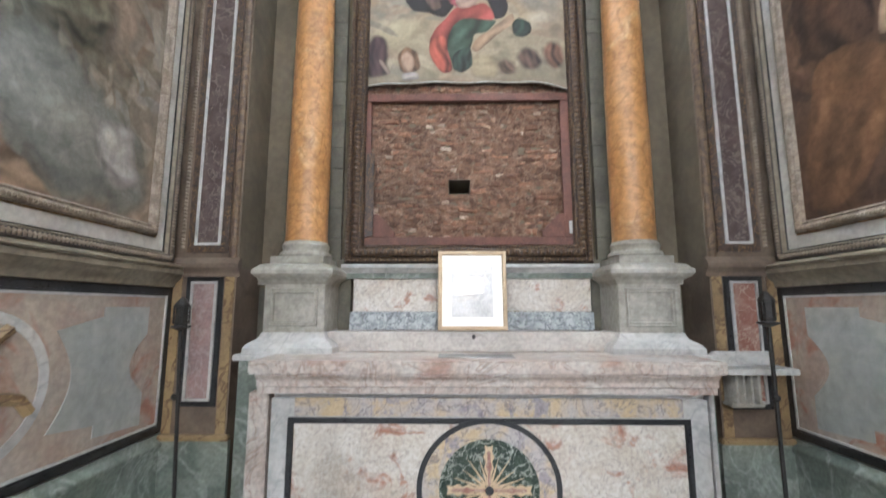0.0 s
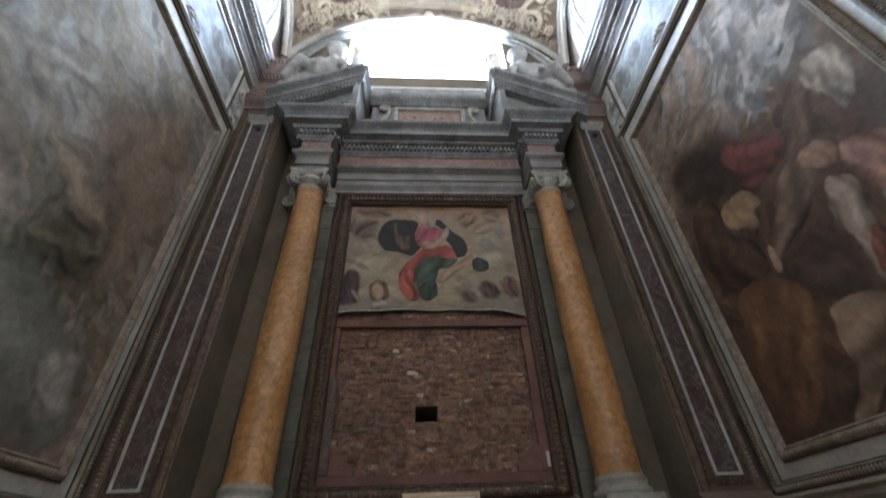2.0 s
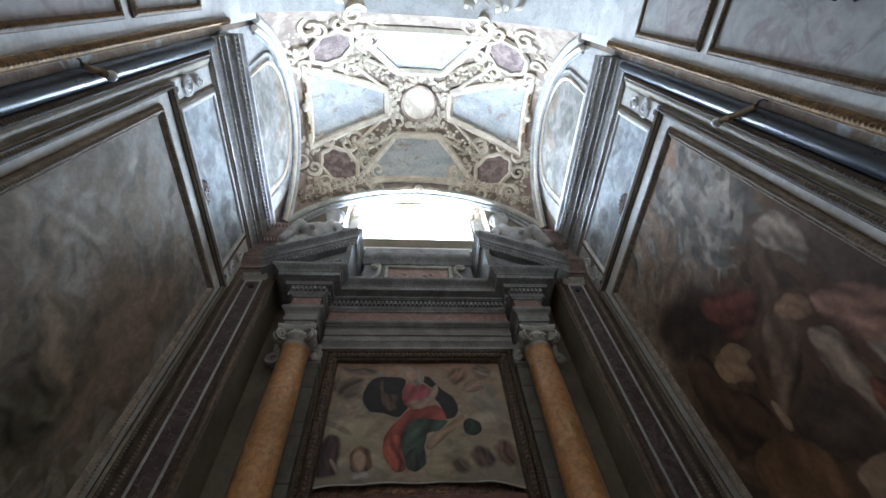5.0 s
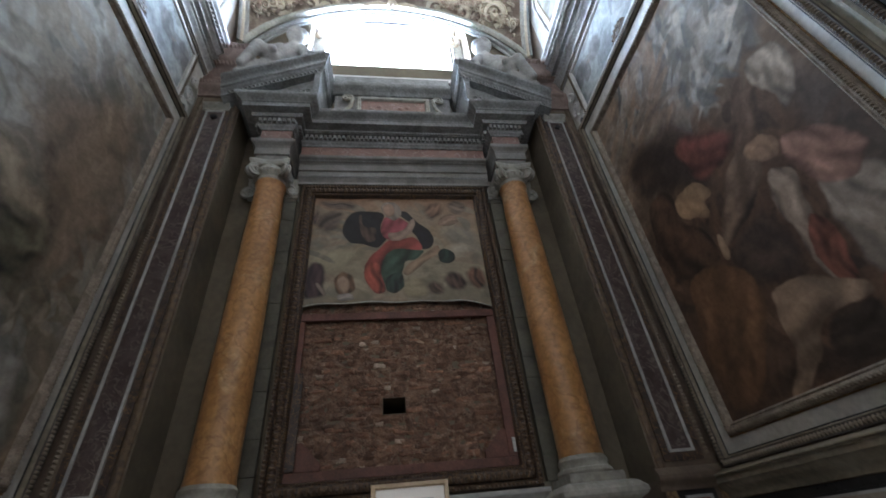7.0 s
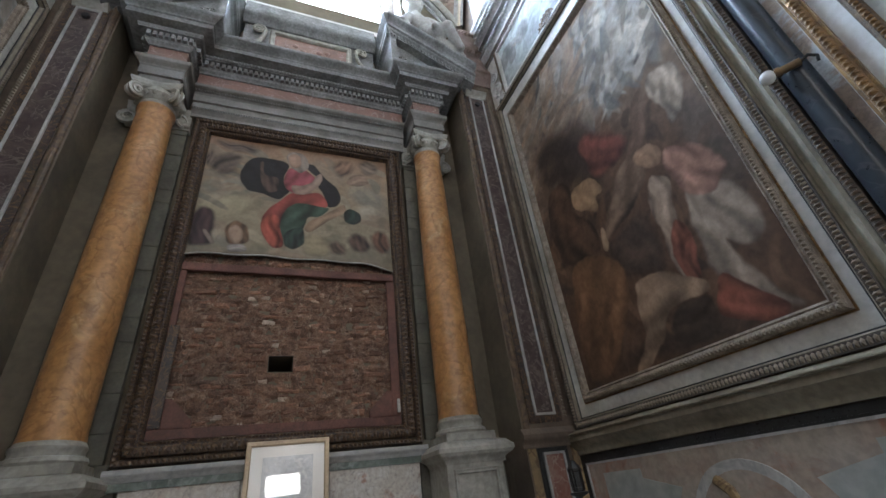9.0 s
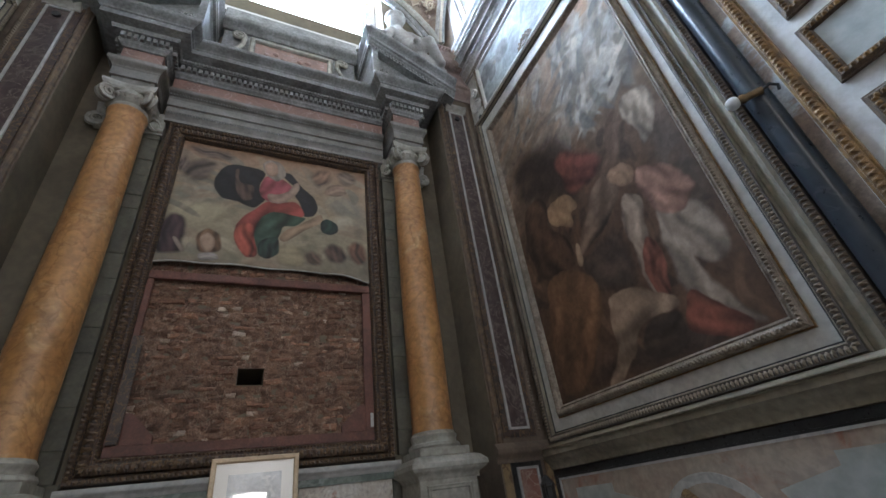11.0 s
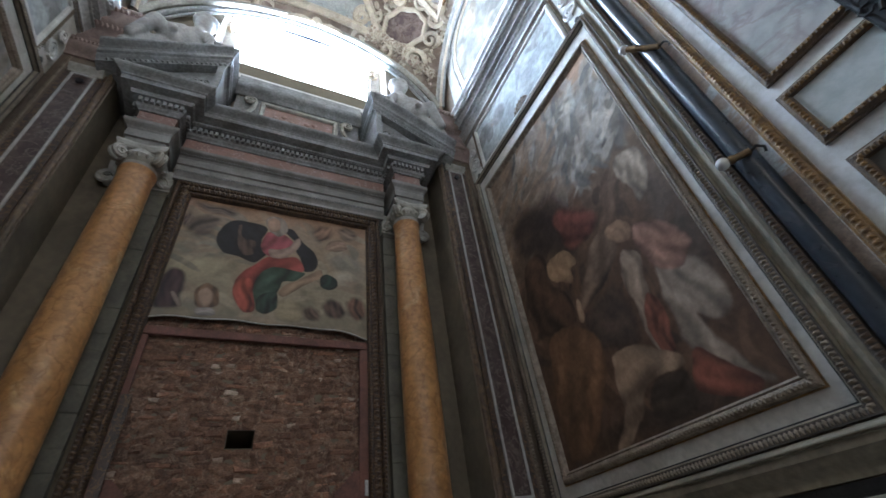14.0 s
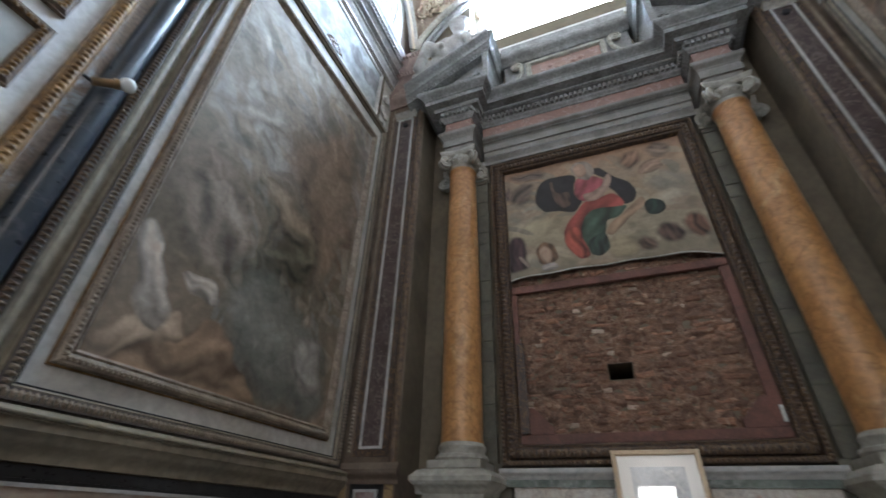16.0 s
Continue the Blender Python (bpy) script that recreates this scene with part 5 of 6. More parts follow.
    part("shell", bm, CARVED, p, "brown stucco shell", smooth=True)
    # main cornice
    c = thing("cornice_main", S(1.6, 5.75, 0), "grey-white moulded main cornice with carved rows", "cornice", "main cornices", "structure")
    part("lower_mouldings", bar_bm(S, [(5.76, 0), (5.76, 0.03), (5.785, 0.03), (5.785, 0.045), *cyma(5.80, 5.87, 0.045, 0.08), (5.875, 0.10), (5.885, 0.10), (5.885, 0.06), (5.94, 0.06), (5.94, 0)], 0.505, 2.74), UPPERST, c)
    part("corona", bar_bm(S, [(5.94, 0), (5.94, 0.13), (5.955, 0.13), (5.955, 0.12), *cyma(5.96, 6.015, 0.12, 0.16), (6.015, 0.185), (6.025, 0.185), (6.025, 0.15), (6.10, 0.15), (6.10, 0.19), *cyma(6.11, 6.16, 0.19, 0.22), (6.18, 0.22), (6.18, 0)], 0.505, 2.74), UPPERST, c)
    # two dark strips imitate shade between the eggs and leaves
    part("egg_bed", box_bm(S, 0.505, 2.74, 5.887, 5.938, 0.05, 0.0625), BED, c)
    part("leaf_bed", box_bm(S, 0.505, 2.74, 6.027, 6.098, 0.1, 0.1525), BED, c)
    part("egg_row", eggs(bmesh.new(), S, 0.505, 2.72, 0.042, 5.912, 0.022, 0.063, 0.045), UPPERST, c, kind="stuff")
    part("leaf_row", eggs(bmesh.new(), S, 0.505, 2.72, 0.046, 6.062, 0.032, 0.153, 0.045), UPPERST, c, kind="stuff")
    part("bead_row", eggs(bmesh.new(), S, 0.505, 2.72, 0.024, 5.772, 0.012, 0.031, 0.016), EGG, c, kind="stuff")
    # lunette over it
    l = thing("lunette_painting", S(1.7, 6.2, 0), "pale arched lunette fresco in grey stucco mouldings", "wall painting", "lunettes of the side walls")
    arch = [(2.40, 6.66)] + [(1.70 + 0.76 * math.cos(math.pi * k / 16), 7.32 + 0.74 * math.sin(math.pi * k / 16)) for k in range(17)] + [(1.0, 6.66)]
    part("ground", box_bm(S, 0.505, 2.745, 6.185, 8.5, 0, 0.006), UPPERST, l, "grey stucco ground")
    part("picture", slab_of(bmesh.new(), S, arch, 0.006, 0.014), LUNETTE_P, l)
    part("frame", tube(bmesh.new(), [S(u, v, 0.015) for u, v in arch + arch[:1]], 0.028, 6), CREAM, l, smooth=True)
    part("outer_frame", tube(bmesh.new(), [S(1.68 + (u - 1.68) * 1.13, 7.2 + (v - 7.2) * 1.1, 0.015) for u, v in arch + arch[:1]], 0.022, 6), UPPERST, l, smooth=True)
    part("base_panel", ring_bm(S, 1.0, 2.4, 6.32, 6.58, [(0, 0), (0, 0.02), *[(0.005 + q, 0.02 + w) for q, w in LEAF], (0.06, 0)]), STUCCO, l)
    for u, w in ((1.25, 1), (1.5, -1), (1.9, 1), (2.15, -1)):
        part("scroll", spiral(bmesh.new(), S, u, 6.45, 0.03, 0.09, 1.8, 0, w, 0.018), STUCCO, l, smooth=True)
    # uprights beside the entrance
    t = thing("entrance_moulding", S(0.6, 0, 0), "brown fascia with carved uprights beside the entrance", "moulding", "entrance mouldings", "structure")
    part("fascia", bar_bm(S, [(0.66, 0), (0.66, 0.03), (0.675, 0.035), *cyma(0.68, 0.715, 0.03, 0.012), (0.728, 0.012), (0.728, 0)], 1.80, 5.75, True), CORN, t, smooth=True)
    # upright coloured dark, as shade behind its carved leaves
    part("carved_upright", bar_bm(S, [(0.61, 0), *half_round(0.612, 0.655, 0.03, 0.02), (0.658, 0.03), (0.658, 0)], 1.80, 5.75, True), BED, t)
    part("carved_leaves", eggs(bmesh.new(), S, 1.82, 5.73, 0.024, 0.633, 0.018, 0.046, 0.014, True), CARVED, t, kind="stuff")
    part("flat_band", box_bm(side(s, 1.955), 0.437, 0.50, 0.0, 6.2, -0.004, 0.012), BANDM, t, "dark mottled flat band")
    col = thing("corner_colonnette", S(0.542, 0, 0), "polished black marble colonnette reflecting the window", "colonnette", "colonnettes at the entrance")
    part("shaft", lathe(bmesh.new(), [(0.068, 0.1), (0.055, 0.2), (0.055, 6.0), (0.07, 6.05), (0.07, 6.2)], s * (HALF - 0.02), 0.553, 28), DARKCOL, col, smooth=True)
    part("base", lathe(bmesh.new(), [(0.08, 0.0), (0.085, 0.04), (0.08, 0.08), (0.066, 0.1)], s * (HALF - 0.02), 0.542, 28), WHITE, col, smooth=True)
    for ky, kz, ry, rz in ((0.612, 2.95, 0.505, 2.945), (0.64, 4.148, 0.49, 3.95)) if s > 0 else ((0.56, 3.05, 0.47, 2.99), (0.55, 4.20, 0.48, 4.08)):
        root, tip = S(ry, rz, 0.075), S(ky, kz, 0.13)
        r = thing("rod_bracket", root, "tarnished brass rod with a white knob on the colonnette", "bracket", "rod brackets")
        part("rod", tube(bmesh.new(), [root, root.lerp(tip, 0.5), tip], 0.018, 14), BRASS, r, smooth=True)
        part("collar", tube(bmesh.new(), [root.lerp(tip, 0.6), root.lerp(tip, 0.75)], 0.023, 14), BRASS, r, smooth=True)
        part("knob", ball(bmesh.new(), tip, 0.032, sub=3), KNOB, r, "white glazed knob", smooth=True)
        part("hook", tube(bmesh.new(), [root, S(ry - 0.03, rz + 0.005, 0.07), S(ry - 0.05, rz - 0.02, 0.06), S(ry - 0.04, rz - 0.04, 0.05)], 0.007, 8), IRON, r, "dark iron hook", smooth=True)
    # entrance pier: gilt moulding and framed panels
    P = side(s, 1.88)
    t = thing("gilt_moulding", P(0.375, 0, 0), "gilded egg-and-dart upright on the entrance pier", "moulding", "gilt uprights", "structure")
    part("bed", bar_bm(P, [(0.37, 0), (0.37, 0.02), *half_round(0.38, 0.42, 0.018, 0.012), (0.43, 0.02), (0.43, 0)], 0.6, 6.2, True), GILT, t)
    part("eggs", eggs(bmesh.new(), P, 0.62, 6.18, 0.027, 0.40, 0.016, 0.028, 0.012, True), GILT, t, kind="stuff")
    for k, (u0, u1, v0, v1, mat) in enumerate(((-0.42, 0.24, 3.18, 4.5, PIER_P), (-0.14, 0.25, 2.77, 3.0, GREYM), (-0.42, 0.24, 1.5, 2.57, PIER_D), (-0.42, 0.24, 4.7, 5.6, PIER_P))):
        q = thing("pier_painting", P((u0 + u1) / 2, v0, 0), "small dark painting in a gilt carved frame" if mat is PIER_D else "faded small fresco in a gilt carved frame", "wall painting", "framed panels of the piers")
        part("picture", box_bm(P, u0, u1, v0, v1, 0, 0.01), mat, q)
        part("frame", ring_bm(P, u0, u1, v0, v1, [(0, 0), (0, 0.012), (0.008, 0.025), (0.03, 0.03), (0.042, 0.018), (0.048, 0.018), (0.048, 0)]), CARVED, q, "worn gilt carved frame")
        part("carving", egg_ring(P, u0, u1, v0, v1, 0.022, 0.02, 0.012, 0.028, 0.01), GILT, q, kind="stuff")

# ---- pilasters in the corners ----
PY = 2.75
for s in (-1, 1):
    A = lambda u, v, w, s=s: Vector((s * u, PY - w, v))  # noqa: E731
    p = thing("pilaster", A(1.74, 0, 0), "brown stucco corner pilaster with dark marble strips", "pilaster", "corner pilasters", "structure")
    part("body", box_bm(A, 1.53, HALF, 0.0, 6.2, -0.35, 0, bevel=0.0), BROWN, p)
    part("ochre_edge", box_bm(A, 1.54, 1.60, 0.735, 1.715, 0.0, 0.006), OCHRE, p, "ochre painted edge")
    part("carved_edge", bar_bm(A, half_round(1.535, 1.59, 0.0, 0.025), 1.84, 5.45, True), CARVED, p)
    part("flank", box_bm(lambda u, v, w, s=s: Vector((s * (1.53 - w), u, v)), PY + 0.004, BACK - 0.001, 1.78, 5.6, 0.0, 0.004), OLIVE, p, "olive plastered flank")
    part("ochre_edge", box_bm(A, 1.885, 1.945, 0.72, 1.72, 0.0, 0.006), OCHRE, p, "ochre painted edge")
    for v0, v1, mat in ((1.92, 5.22, PORPH), (0.93, 1.69, REDM if s > 0 else DUSKY)):
        part("strip", box_bm(A, 1.66, 1.80, v0 + 0.02, v1 - 0.02, 0, 0.012), mat, p, "dark veined marble strip")
        part("fillet", ring_bm(A, 1.66, 1.80, v0 + 0.02, v1 - 0.02, [(0, 0), (0, 0.022), (0.016, 0.022), (0.016, 0)]), WHITE, p, "white marble fillet")
        part("dark_border", ring_bm(A, 1.644, 1.816, v0 + 0.004, v1 - 0.004, [(0, 0), (0, 0.009), ((0.05, 0.009) if v0 > 1 else (0.034, 0.009)), ((0.05, 0) if v0 > 1 else (0.034, 0))]), BLACK if v0 < 1 else FRAMEW, p, "dark border")
    part("cross_band", bar_bm(A, [(1.715, 0), (1.715, 0.02), *cyma(1.73, 1.78, 0.02, 0.05), (1.80, 0.05), (1.84, 0.02), (1.84, 0)], 1.50, HALF), BROWN, p)
    part("carved_side", eggs(bmesh.new(), A, 1.9, 5.6, 0.026, 1.905, 0.016, 0.0, 0.02, True), EGG, p, kind="stuff")
    part("button", disc(bmesh.new(), A, 1.73, 5.12, 0.01, 0.03, 0.028, 0.028, 20), BLACK, p, "dark round boss")
    part("top_block", bar_bm(A, [(5.45, 0), (5.45, 0.02), *cyma(5.47, 5.58, 0.02, 0.07), (5.66, 0.08), (5.70, 0.04), (5.80, 0.05), *cyma(5.85, 5.98, 0.06, 0.14), (6.08, 0.16), (6.2, 0.17), (6.2, 0)], 1.52, HALF), IMPOST, p, "buff carved impost", smooth=True)
    part("impost_leaves", eggs(bmesh.new(), A, 1.53, 1.95, 0.035, 5.92, 0.04, 0.10, 0.03), IMPOST, p, kind="stuff")
    part("impost_beads", eggs(bmesh.new(), A, 1.53, 1.95, 0.028, 5.62, 0.022, 0.075, 0.022), IMPOST, p, kind="stuff")
    part("impost_dentils", eggs(bmesh.new(), A, 1.53, 1.95, 0.04, 6.13, 0.03, 0.165, 0.035), IMPOST, p, kind="stuff")
    part("strip_cap", bar_bm(A, [(5.225, 0), (5.225, 0.02), *cyma(5.23, 5.29, 0.02, 0.06), (5.30, 0.06), (5.31, 0)], 1.61, 1.85), PALE, p, "pale flared cap", smooth=True)
    part("plinth", box_bm(A, 1.5, HALF, 0.0, 0.70, 0.0, 0.03), GREEN, p, "green marble plinth")
    part("plinth_top", box_bm(A, 1.5, HALF, 0.70, 0.735, 0.0, 0.045, bevel=0.008), OCHRE, p)
    # sunk green-grey panels of the recess beside the column
    r = thing("recess_panel", (s * 1.43, BACK, 0), "dark stone panel in the recess beside the pedestal", "wall panel", "recess panels")
    part("slab", box_bm(lambda u, v, w, s=s: Vector((s * u, BACK - w, v)), 1.36, 1.525, 0.0, 1.66, 0, 0.02), GREENST, r)
    part("rail", bar_bm(lambda u, v, w, s=s: Vector((s * u, BACK - w, v)), [(1.68, 0), (1.68, 0.05), *cyma(1.70, 1.75, 0.05, 0.09), (1.77, 0.09), (1.77, 0)], 1.30, 1.525), PALE, r)

# ---- the columns, their pedestals and capitals ----
CY = 2.90
for s in (-1, 1):
    cx = 1.13 * s
    p = thing("pedestal", (cx, 2.95, 1.20), "pale grey stone column pedestal with a sunk panel", "pedestal", "column pedestals")
    Pd = lambda u, v, w, cx=cx: Vector((cx + u, 2.72 - w, v))  # noqa: E731
    part("die", box_bm(Pd, -0.195, 0.195, 1.36, 1.67, -0.37, 0, bevel=0.004), PALE, p)
    part("panel_frame", ring_bm(Pd, -0.125, 0.125, 1.43, 1.61, [(0, 0), (0.006, 0.016), (0.016, 0.012), (0.024, 0.018), (0.03, 0)]), PALE, p)

    def square(bm, prof, cx=cx):
        loops = [[bm.verts.new((cx + a * (0.195 + d), (2.72 - d) if b < 0 else 3.09, z)) for a, b in ((-1, -1), (1, -1), (1, 1), (-1, 1))] for d, z in prof]
        for a, b in zip(loops, loops[1:]):
            for i in range(4):
                bm.faces.new((a[i], a[(i + 1) % 4], b[(i + 1) % 4], b[i]))
        bm.faces.new(loops[0])
        bm.faces.new(loops[-1])
        return bm
    part("base", square(bmesh.new(), [(0.085, 1.235), (0.085, 1.27), *[(w, c) for c, w in cyma(1.275, 1.34, 0.08, 0.012)], (0.005, 1.36)]), WHITE, p, "white marble moulded base", smooth=True)
    part("cap", square(bmesh.new(), [(0.0, 1.665), (0.012, 1.68), *[(w, c) for c, w in cyma(1.685, 1.725, 0.015, 0.06)], (0.066, 1.73), (0.066, 1.755), (0.05, 1.77), (0.03, 1.79), (0.0, 1.80)]), PALE, p, smooth=True)
    c = thing("column", (cx, CY, 1.80), "yellow marble column with a grey base and scrolled capital", "column", "altar columns")
    part("plinth", box_bm(lambda u, v, w, cx=cx: Vector((cx + u, CY - w, v)), -0.175, 0.175, 1.80, 1.85, -0.175, 0.175, bevel=0.004), PALE, c)
    part("base", lathe(bmesh.new(), [(0.17, 1.85), (0.178, 1.865), (0.17, 1.885), (0.155, 1.89), (0.152, 1.91), (0.158, 1.92), (0.16, 1.935), (0.15, 1.95), (0.144, 1.96)], cx, CY, 40), PALE, c, smooth=True)
    part("shaft", lathe(bmesh.new(), [(0.146, 1.96), (0.141, 2.0), (0.142, 2.5), (0.140, 3.0), (0.135, 3.5), (0.128, 4.0), (0.122, 4.28), (0.124, 4.32), (0.132, 4.335), (0.132, 4.35), (0.122, 4.36)], cx, CY, 48), YELLOW, c, smooth=True)
    cap = part("capital", lathe(bmesh.new(), [(0.122, 4.355), (0.128, 4.37), (0.126, 4.39), (0.15, 4.42), (0.165, 4.445), (0.15, 4.47), (0.14, 4.49), (0.14, 4.52)], cx, CY, 40), PALE, c, "pale stone scrolled capital", smooth=True)
    bm = bmesh.new()
    for k in range(4):
        a = math.pi / 4 + k * math.pi / 2
        o = Vector((math.cos(a), math.sin(a), 0))
        V = lambda u, v, w, o=o, cx=cx: Vector((cx, CY, v)) + o * u + Vector((-o.y, o.x, 0)) * w  # noqa: E731
        for w in (-0.02, 0.02):
            spiral(bm, V, 0.185, 4.43, w, 0.062, 2.1, 1.9, -1, 0.017, 22)
        disc(bm, V, 0.185, 4.43, -0.022, 0.022, 0.05, 0.05, 20)
    part("volutes", bm, PALE, cap, smooth=True)
    eggbm = bmesh.new()
    for k in range(16):
        a = 2 * math.pi * k / 16
        ball(eggbm, (cx + 0.15 * math.cos(a), CY + 0.15 * math.sin(a), 4.44), 0.022, (1, 1, 1.3))
    part("egg_row", eggbm, PALE, cap, smooth=True)
    bm = bmesh.new()
    n = 8
    def abacus(r, z):
        pts = []
        for k in range(4):
            a0 = math.pi / 4 + k * math.pi / 2
            p0, p1 = Vector((math.cos(a0), math.sin(a0))) * r * 1.42, Vector((math.cos(a0 + math.pi / 2), math.sin(a0 + math.pi / 2))) * r * 1.42
            for i in range(n):
                f = i / n
                q = p0.lerp(p1, f) * (1 - 0.16 * math.sin(math.pi * f))
                pts.append(bm.verts.new((cx + q.x, CY + q.y, z)))
        return pts
    loops = [abacus(0.15, 4.50), abacus(0.165, 4.515), abacus(0.175, 4.54), abacus(0.175, 4.56)]
    for a, b in zip(loops, loops[1:]):
        for i in range(len(a)):
            bm.faces.new((a[i], a[(i + 1) % len(a)], b[(i + 1) % len(a)], b[i]))
    bm.faces.new(loops[0])
    bm.faces.new(loops[-1])
    part("abacus", bm, PALE, cap)
    # flat pilaster of jointed stone behind each column
    A = lambda u, v, w, s=s: Vector((s * u, BACK - w, v))  # noqa: E731
    b = thing("back_pilaster", A(1.1, 1.8, 0), "greenish jointed stone pilaster behind the column", "pilaster", "pilasters behind the columns", "structure")
    z = 1.86
    k = 0
    while z < 4.35:
        h = min((0.16, 0.22, 0.12, 0.19)[k % 4], 4.36 - z)
        part("stone", box_bm(A, 0.93, 1.30, z + 0.001, z + h - 0.001, 0, 0.05 + 0.002 * (k % 3), bevel=0.003), GREENST, b)
        z += h
        k += 1
    part("capital", bar_bm(A, [(4.36, 0), (4.36, 0.06), *half_round(4.38, 4.42, 0.06, 0.02), (4.46, 0.06), (4.56, 0.10), (4.56, 0)], 0.92, 1.38), PALE, b, smooth=True)
    part("volute", spiral(bmesh.new(), A, 1.36, 4.40, 0.07, 0.065, 2.2, 1.6, -1, 0.02), PALE, b, smooth=True)
    part("plinth", box_bm(A, 0.90, 1.33, 1.235, 1.86, 0, 0.045, bevel=0.004), GREENST, b)

# ---- entablature and broken pediment ----
E0 = altar_side(BACK)
ent = thing("entablature", (0, BACK, 4.5), "grey carved entablature with a dull red frieze", "entablature", kind="structure")
part("architrave", bar_bm(E0, [(4.50, 0), (4.50, 0.10), (4.53, 0.10), (4.57, 0.12), (4.585, 0.13), (4.64, 0.13), (4.645, 0.145), (4.72, 0.145), *cyma(4.73, 4.78, 0.15, 0.20), (4.80, 0.20), (4.80, 0)], -0.93, 0.93), ARCHI, ent)
part("frieze", box_bm(E0, -0.93, 0.93, 4.80, 4.97, 0, 0.15), FRIEZE, ent, "dull red marble frieze")
part("cornice", bar_bm(E0, [(4.97, 0), (4.97, 0.16), *cyma(4.975, 5.01, 0.165, 0.19), (5.02, 0.20), (5.02, 0.19), (5.08, 0.19), (5.08, 0.24), *half_round(5.085, 5.12, 0.24, 0.02), (5.13, 0.33), (5.18, 0.33), *cyma(5.185, 5.25, 0.335, 0.40), (5.27, 0.40), (5.30, 0.2), (5.30, 0)], -0.93, 0.93), GREY, ent)
DENT = mesh_of("dentil", box_bm(lambda u, v, w: Vector((u, -w, v)), -0.014, 0.014, 0, 0.05, 0, 0.035), GREY)
for i in range(40):
    piece("dentil", DENT, (-0.9 + 1.8 * (i + 0.5) / 40, BACK - 0.19, 5.025), ent)
part("leaf_row", eggs(bmesh.new(), E0, -0.93, 0.93, 0.03, 5.10, 0.015, 0.255, 0.015), GREY, ent, kind="stuff")
part("lower_bead_row", eggs(bmesh.new(), E0, -0.93, 0.93, 0.02, 4.578, 0.01, 0.125, 0.01), GREY, ent, kind="stuff")
part("bead_row", eggs(bmesh.new(), E0, -0.93, 0.93, 0.022, 4.752, 0.012, 0.17, 0.012), GREY, ent, kind="stuff")
for s in (-1, 1):
    A = lambda u, v, w, s=s: Vector((s * u, BACK - w, v))  # noqa: E731
    b = thing("entablature_block", A(1.13, 4.56, 0), "grey entablature block over a column with a red frieze", "entablature", "blocks over the columns", "structure")

    def proud(bm, prof, u0=0.99, u1=1.27, w0=0.34, A=A):
        """A moulding that runs round the front and both flanks of the block: (height, further out)."""
        loops = [[bm.verts.new(A(u, z, w)) for u, w in ((u0 - d, 0), (u0 - d, w0 + d), (u1 + d, w0 + d), (u1 + d, 0))] for z, d in prof]
        for a, c in zip(loops, loops[1:]):
            for i in range(3):
                bm.faces.new((a[i], a[i + 1], c[i + 1], c[i]))
        bm.faces.new(loops[0])
        bm.faces.new(loops[-1])
        return bm
    part("architrave", proud(bmesh.new(), [(4.56, 0.0), (4.62, 0.0), (4.625, 0.015), (4.71, 0.015), *cyma(4.72, 4.77, 0.02, 0.055), (4.80, 0.055)]), ARCHI, b)
    part("frieze", proud(bmesh.new(), [(4.80, 0.0), (4.97, 0.0)]), FRIEZE, b, "dull red marble frieze")
    part("cornice", proud(bmesh.new(), [(4.97, 0.01), *cyma(4.975, 5.01, 0.015, 0.04), (5.02, 0.05), (5.02, 0.04), (5.08, 0.04), (5.08, 0.09), (5.12, 0.10), (5.13, 0.17), (5.18, 0.17), *cyma(5.185, 5.25, 0.18, 0.24), (5.27, 0.24)]), GREY, b)
    for i in range(8):
        piece("dentil", DENT, A(0.955 + 0.35 * (i + 0.5) / 8, 5.025, 0.38), b)
    for i in range(7):
        for uu in (0.95, 1.31):
            o = piece("dentil", DENT, A(uu, 5.025, 0.08 + 0.04 * i), b, math.pi / 2 * (-1 if (uu < 1) == (s > 0) else 1))
    part("leaf_row", eggs(bmesh.new(), A, 0.90, 1.36, 0.032, 5.10, 0.016, 0.425, 0.015), GREY, b, kind="stuff")
    # half pediment, rising to the middle where it is cut off
    h = thing("pediment_half", A(1.15, 5.27, 0), "grey broken pediment half with carved raking cornice", "pediment", "halves of the broken pediment", "structure")
    part("tympanum", slab_of(bmesh.new(), A, [(0.80, 5.27), (1.55, 5.27), (0.80, 5.76)], 0.0, 0.42), GREY, h)
    bm = bmesh.new()
    prof = [(0.0, 0.0), (0.0, 0.50), *cyma(0.01, 0.06, 0.50, 0.54), (0.07, 0.56), (0.12, 0.56), *cyma(0.125, 0.18, 0.565, 0.62), (0.20, 0.62), (0.21, 0.0)]
    ends = []
    for u, z in ((1.66, 5.27), (0.72, 5.78)):
        ends.append([bm.verts.new(A(u, z + c * 0.95, w)) for c, w in prof])
    for i in range(len(prof)):
        j = (i + 1) % len(prof)
        bm.faces.new((ends[0][i], ends[0][j], ends[1][j], ends[1][i]))
    bm.faces.new(ends[0])
    bm.faces.new(ends[1])
    part("raking_cornice", bm, GREY, h)
    part("end_block", proud(bmesh.new(), [(5.27, 0.0), (5.70, 0.0), (5.78, 0.02), (5.84, 0.05), (5.90, 0.05), (5.98, 0.09), (5.99, 0.09)], 0.76, 0.82, 0.5), GREY, h)
    bm = bmesh.new()
    for i in range(24):
        f = (i + 0.5) / 24
        ball(bm, A(1.6 - 0.85 * f, 5.30 + 0.46 * f, 0.52), 0.014)
    part("bead_row", bm, GREY, h, kind="stuff")
    bm = bmesh.new()
    for i in range(9):
        f = (i + 0.5) / 9
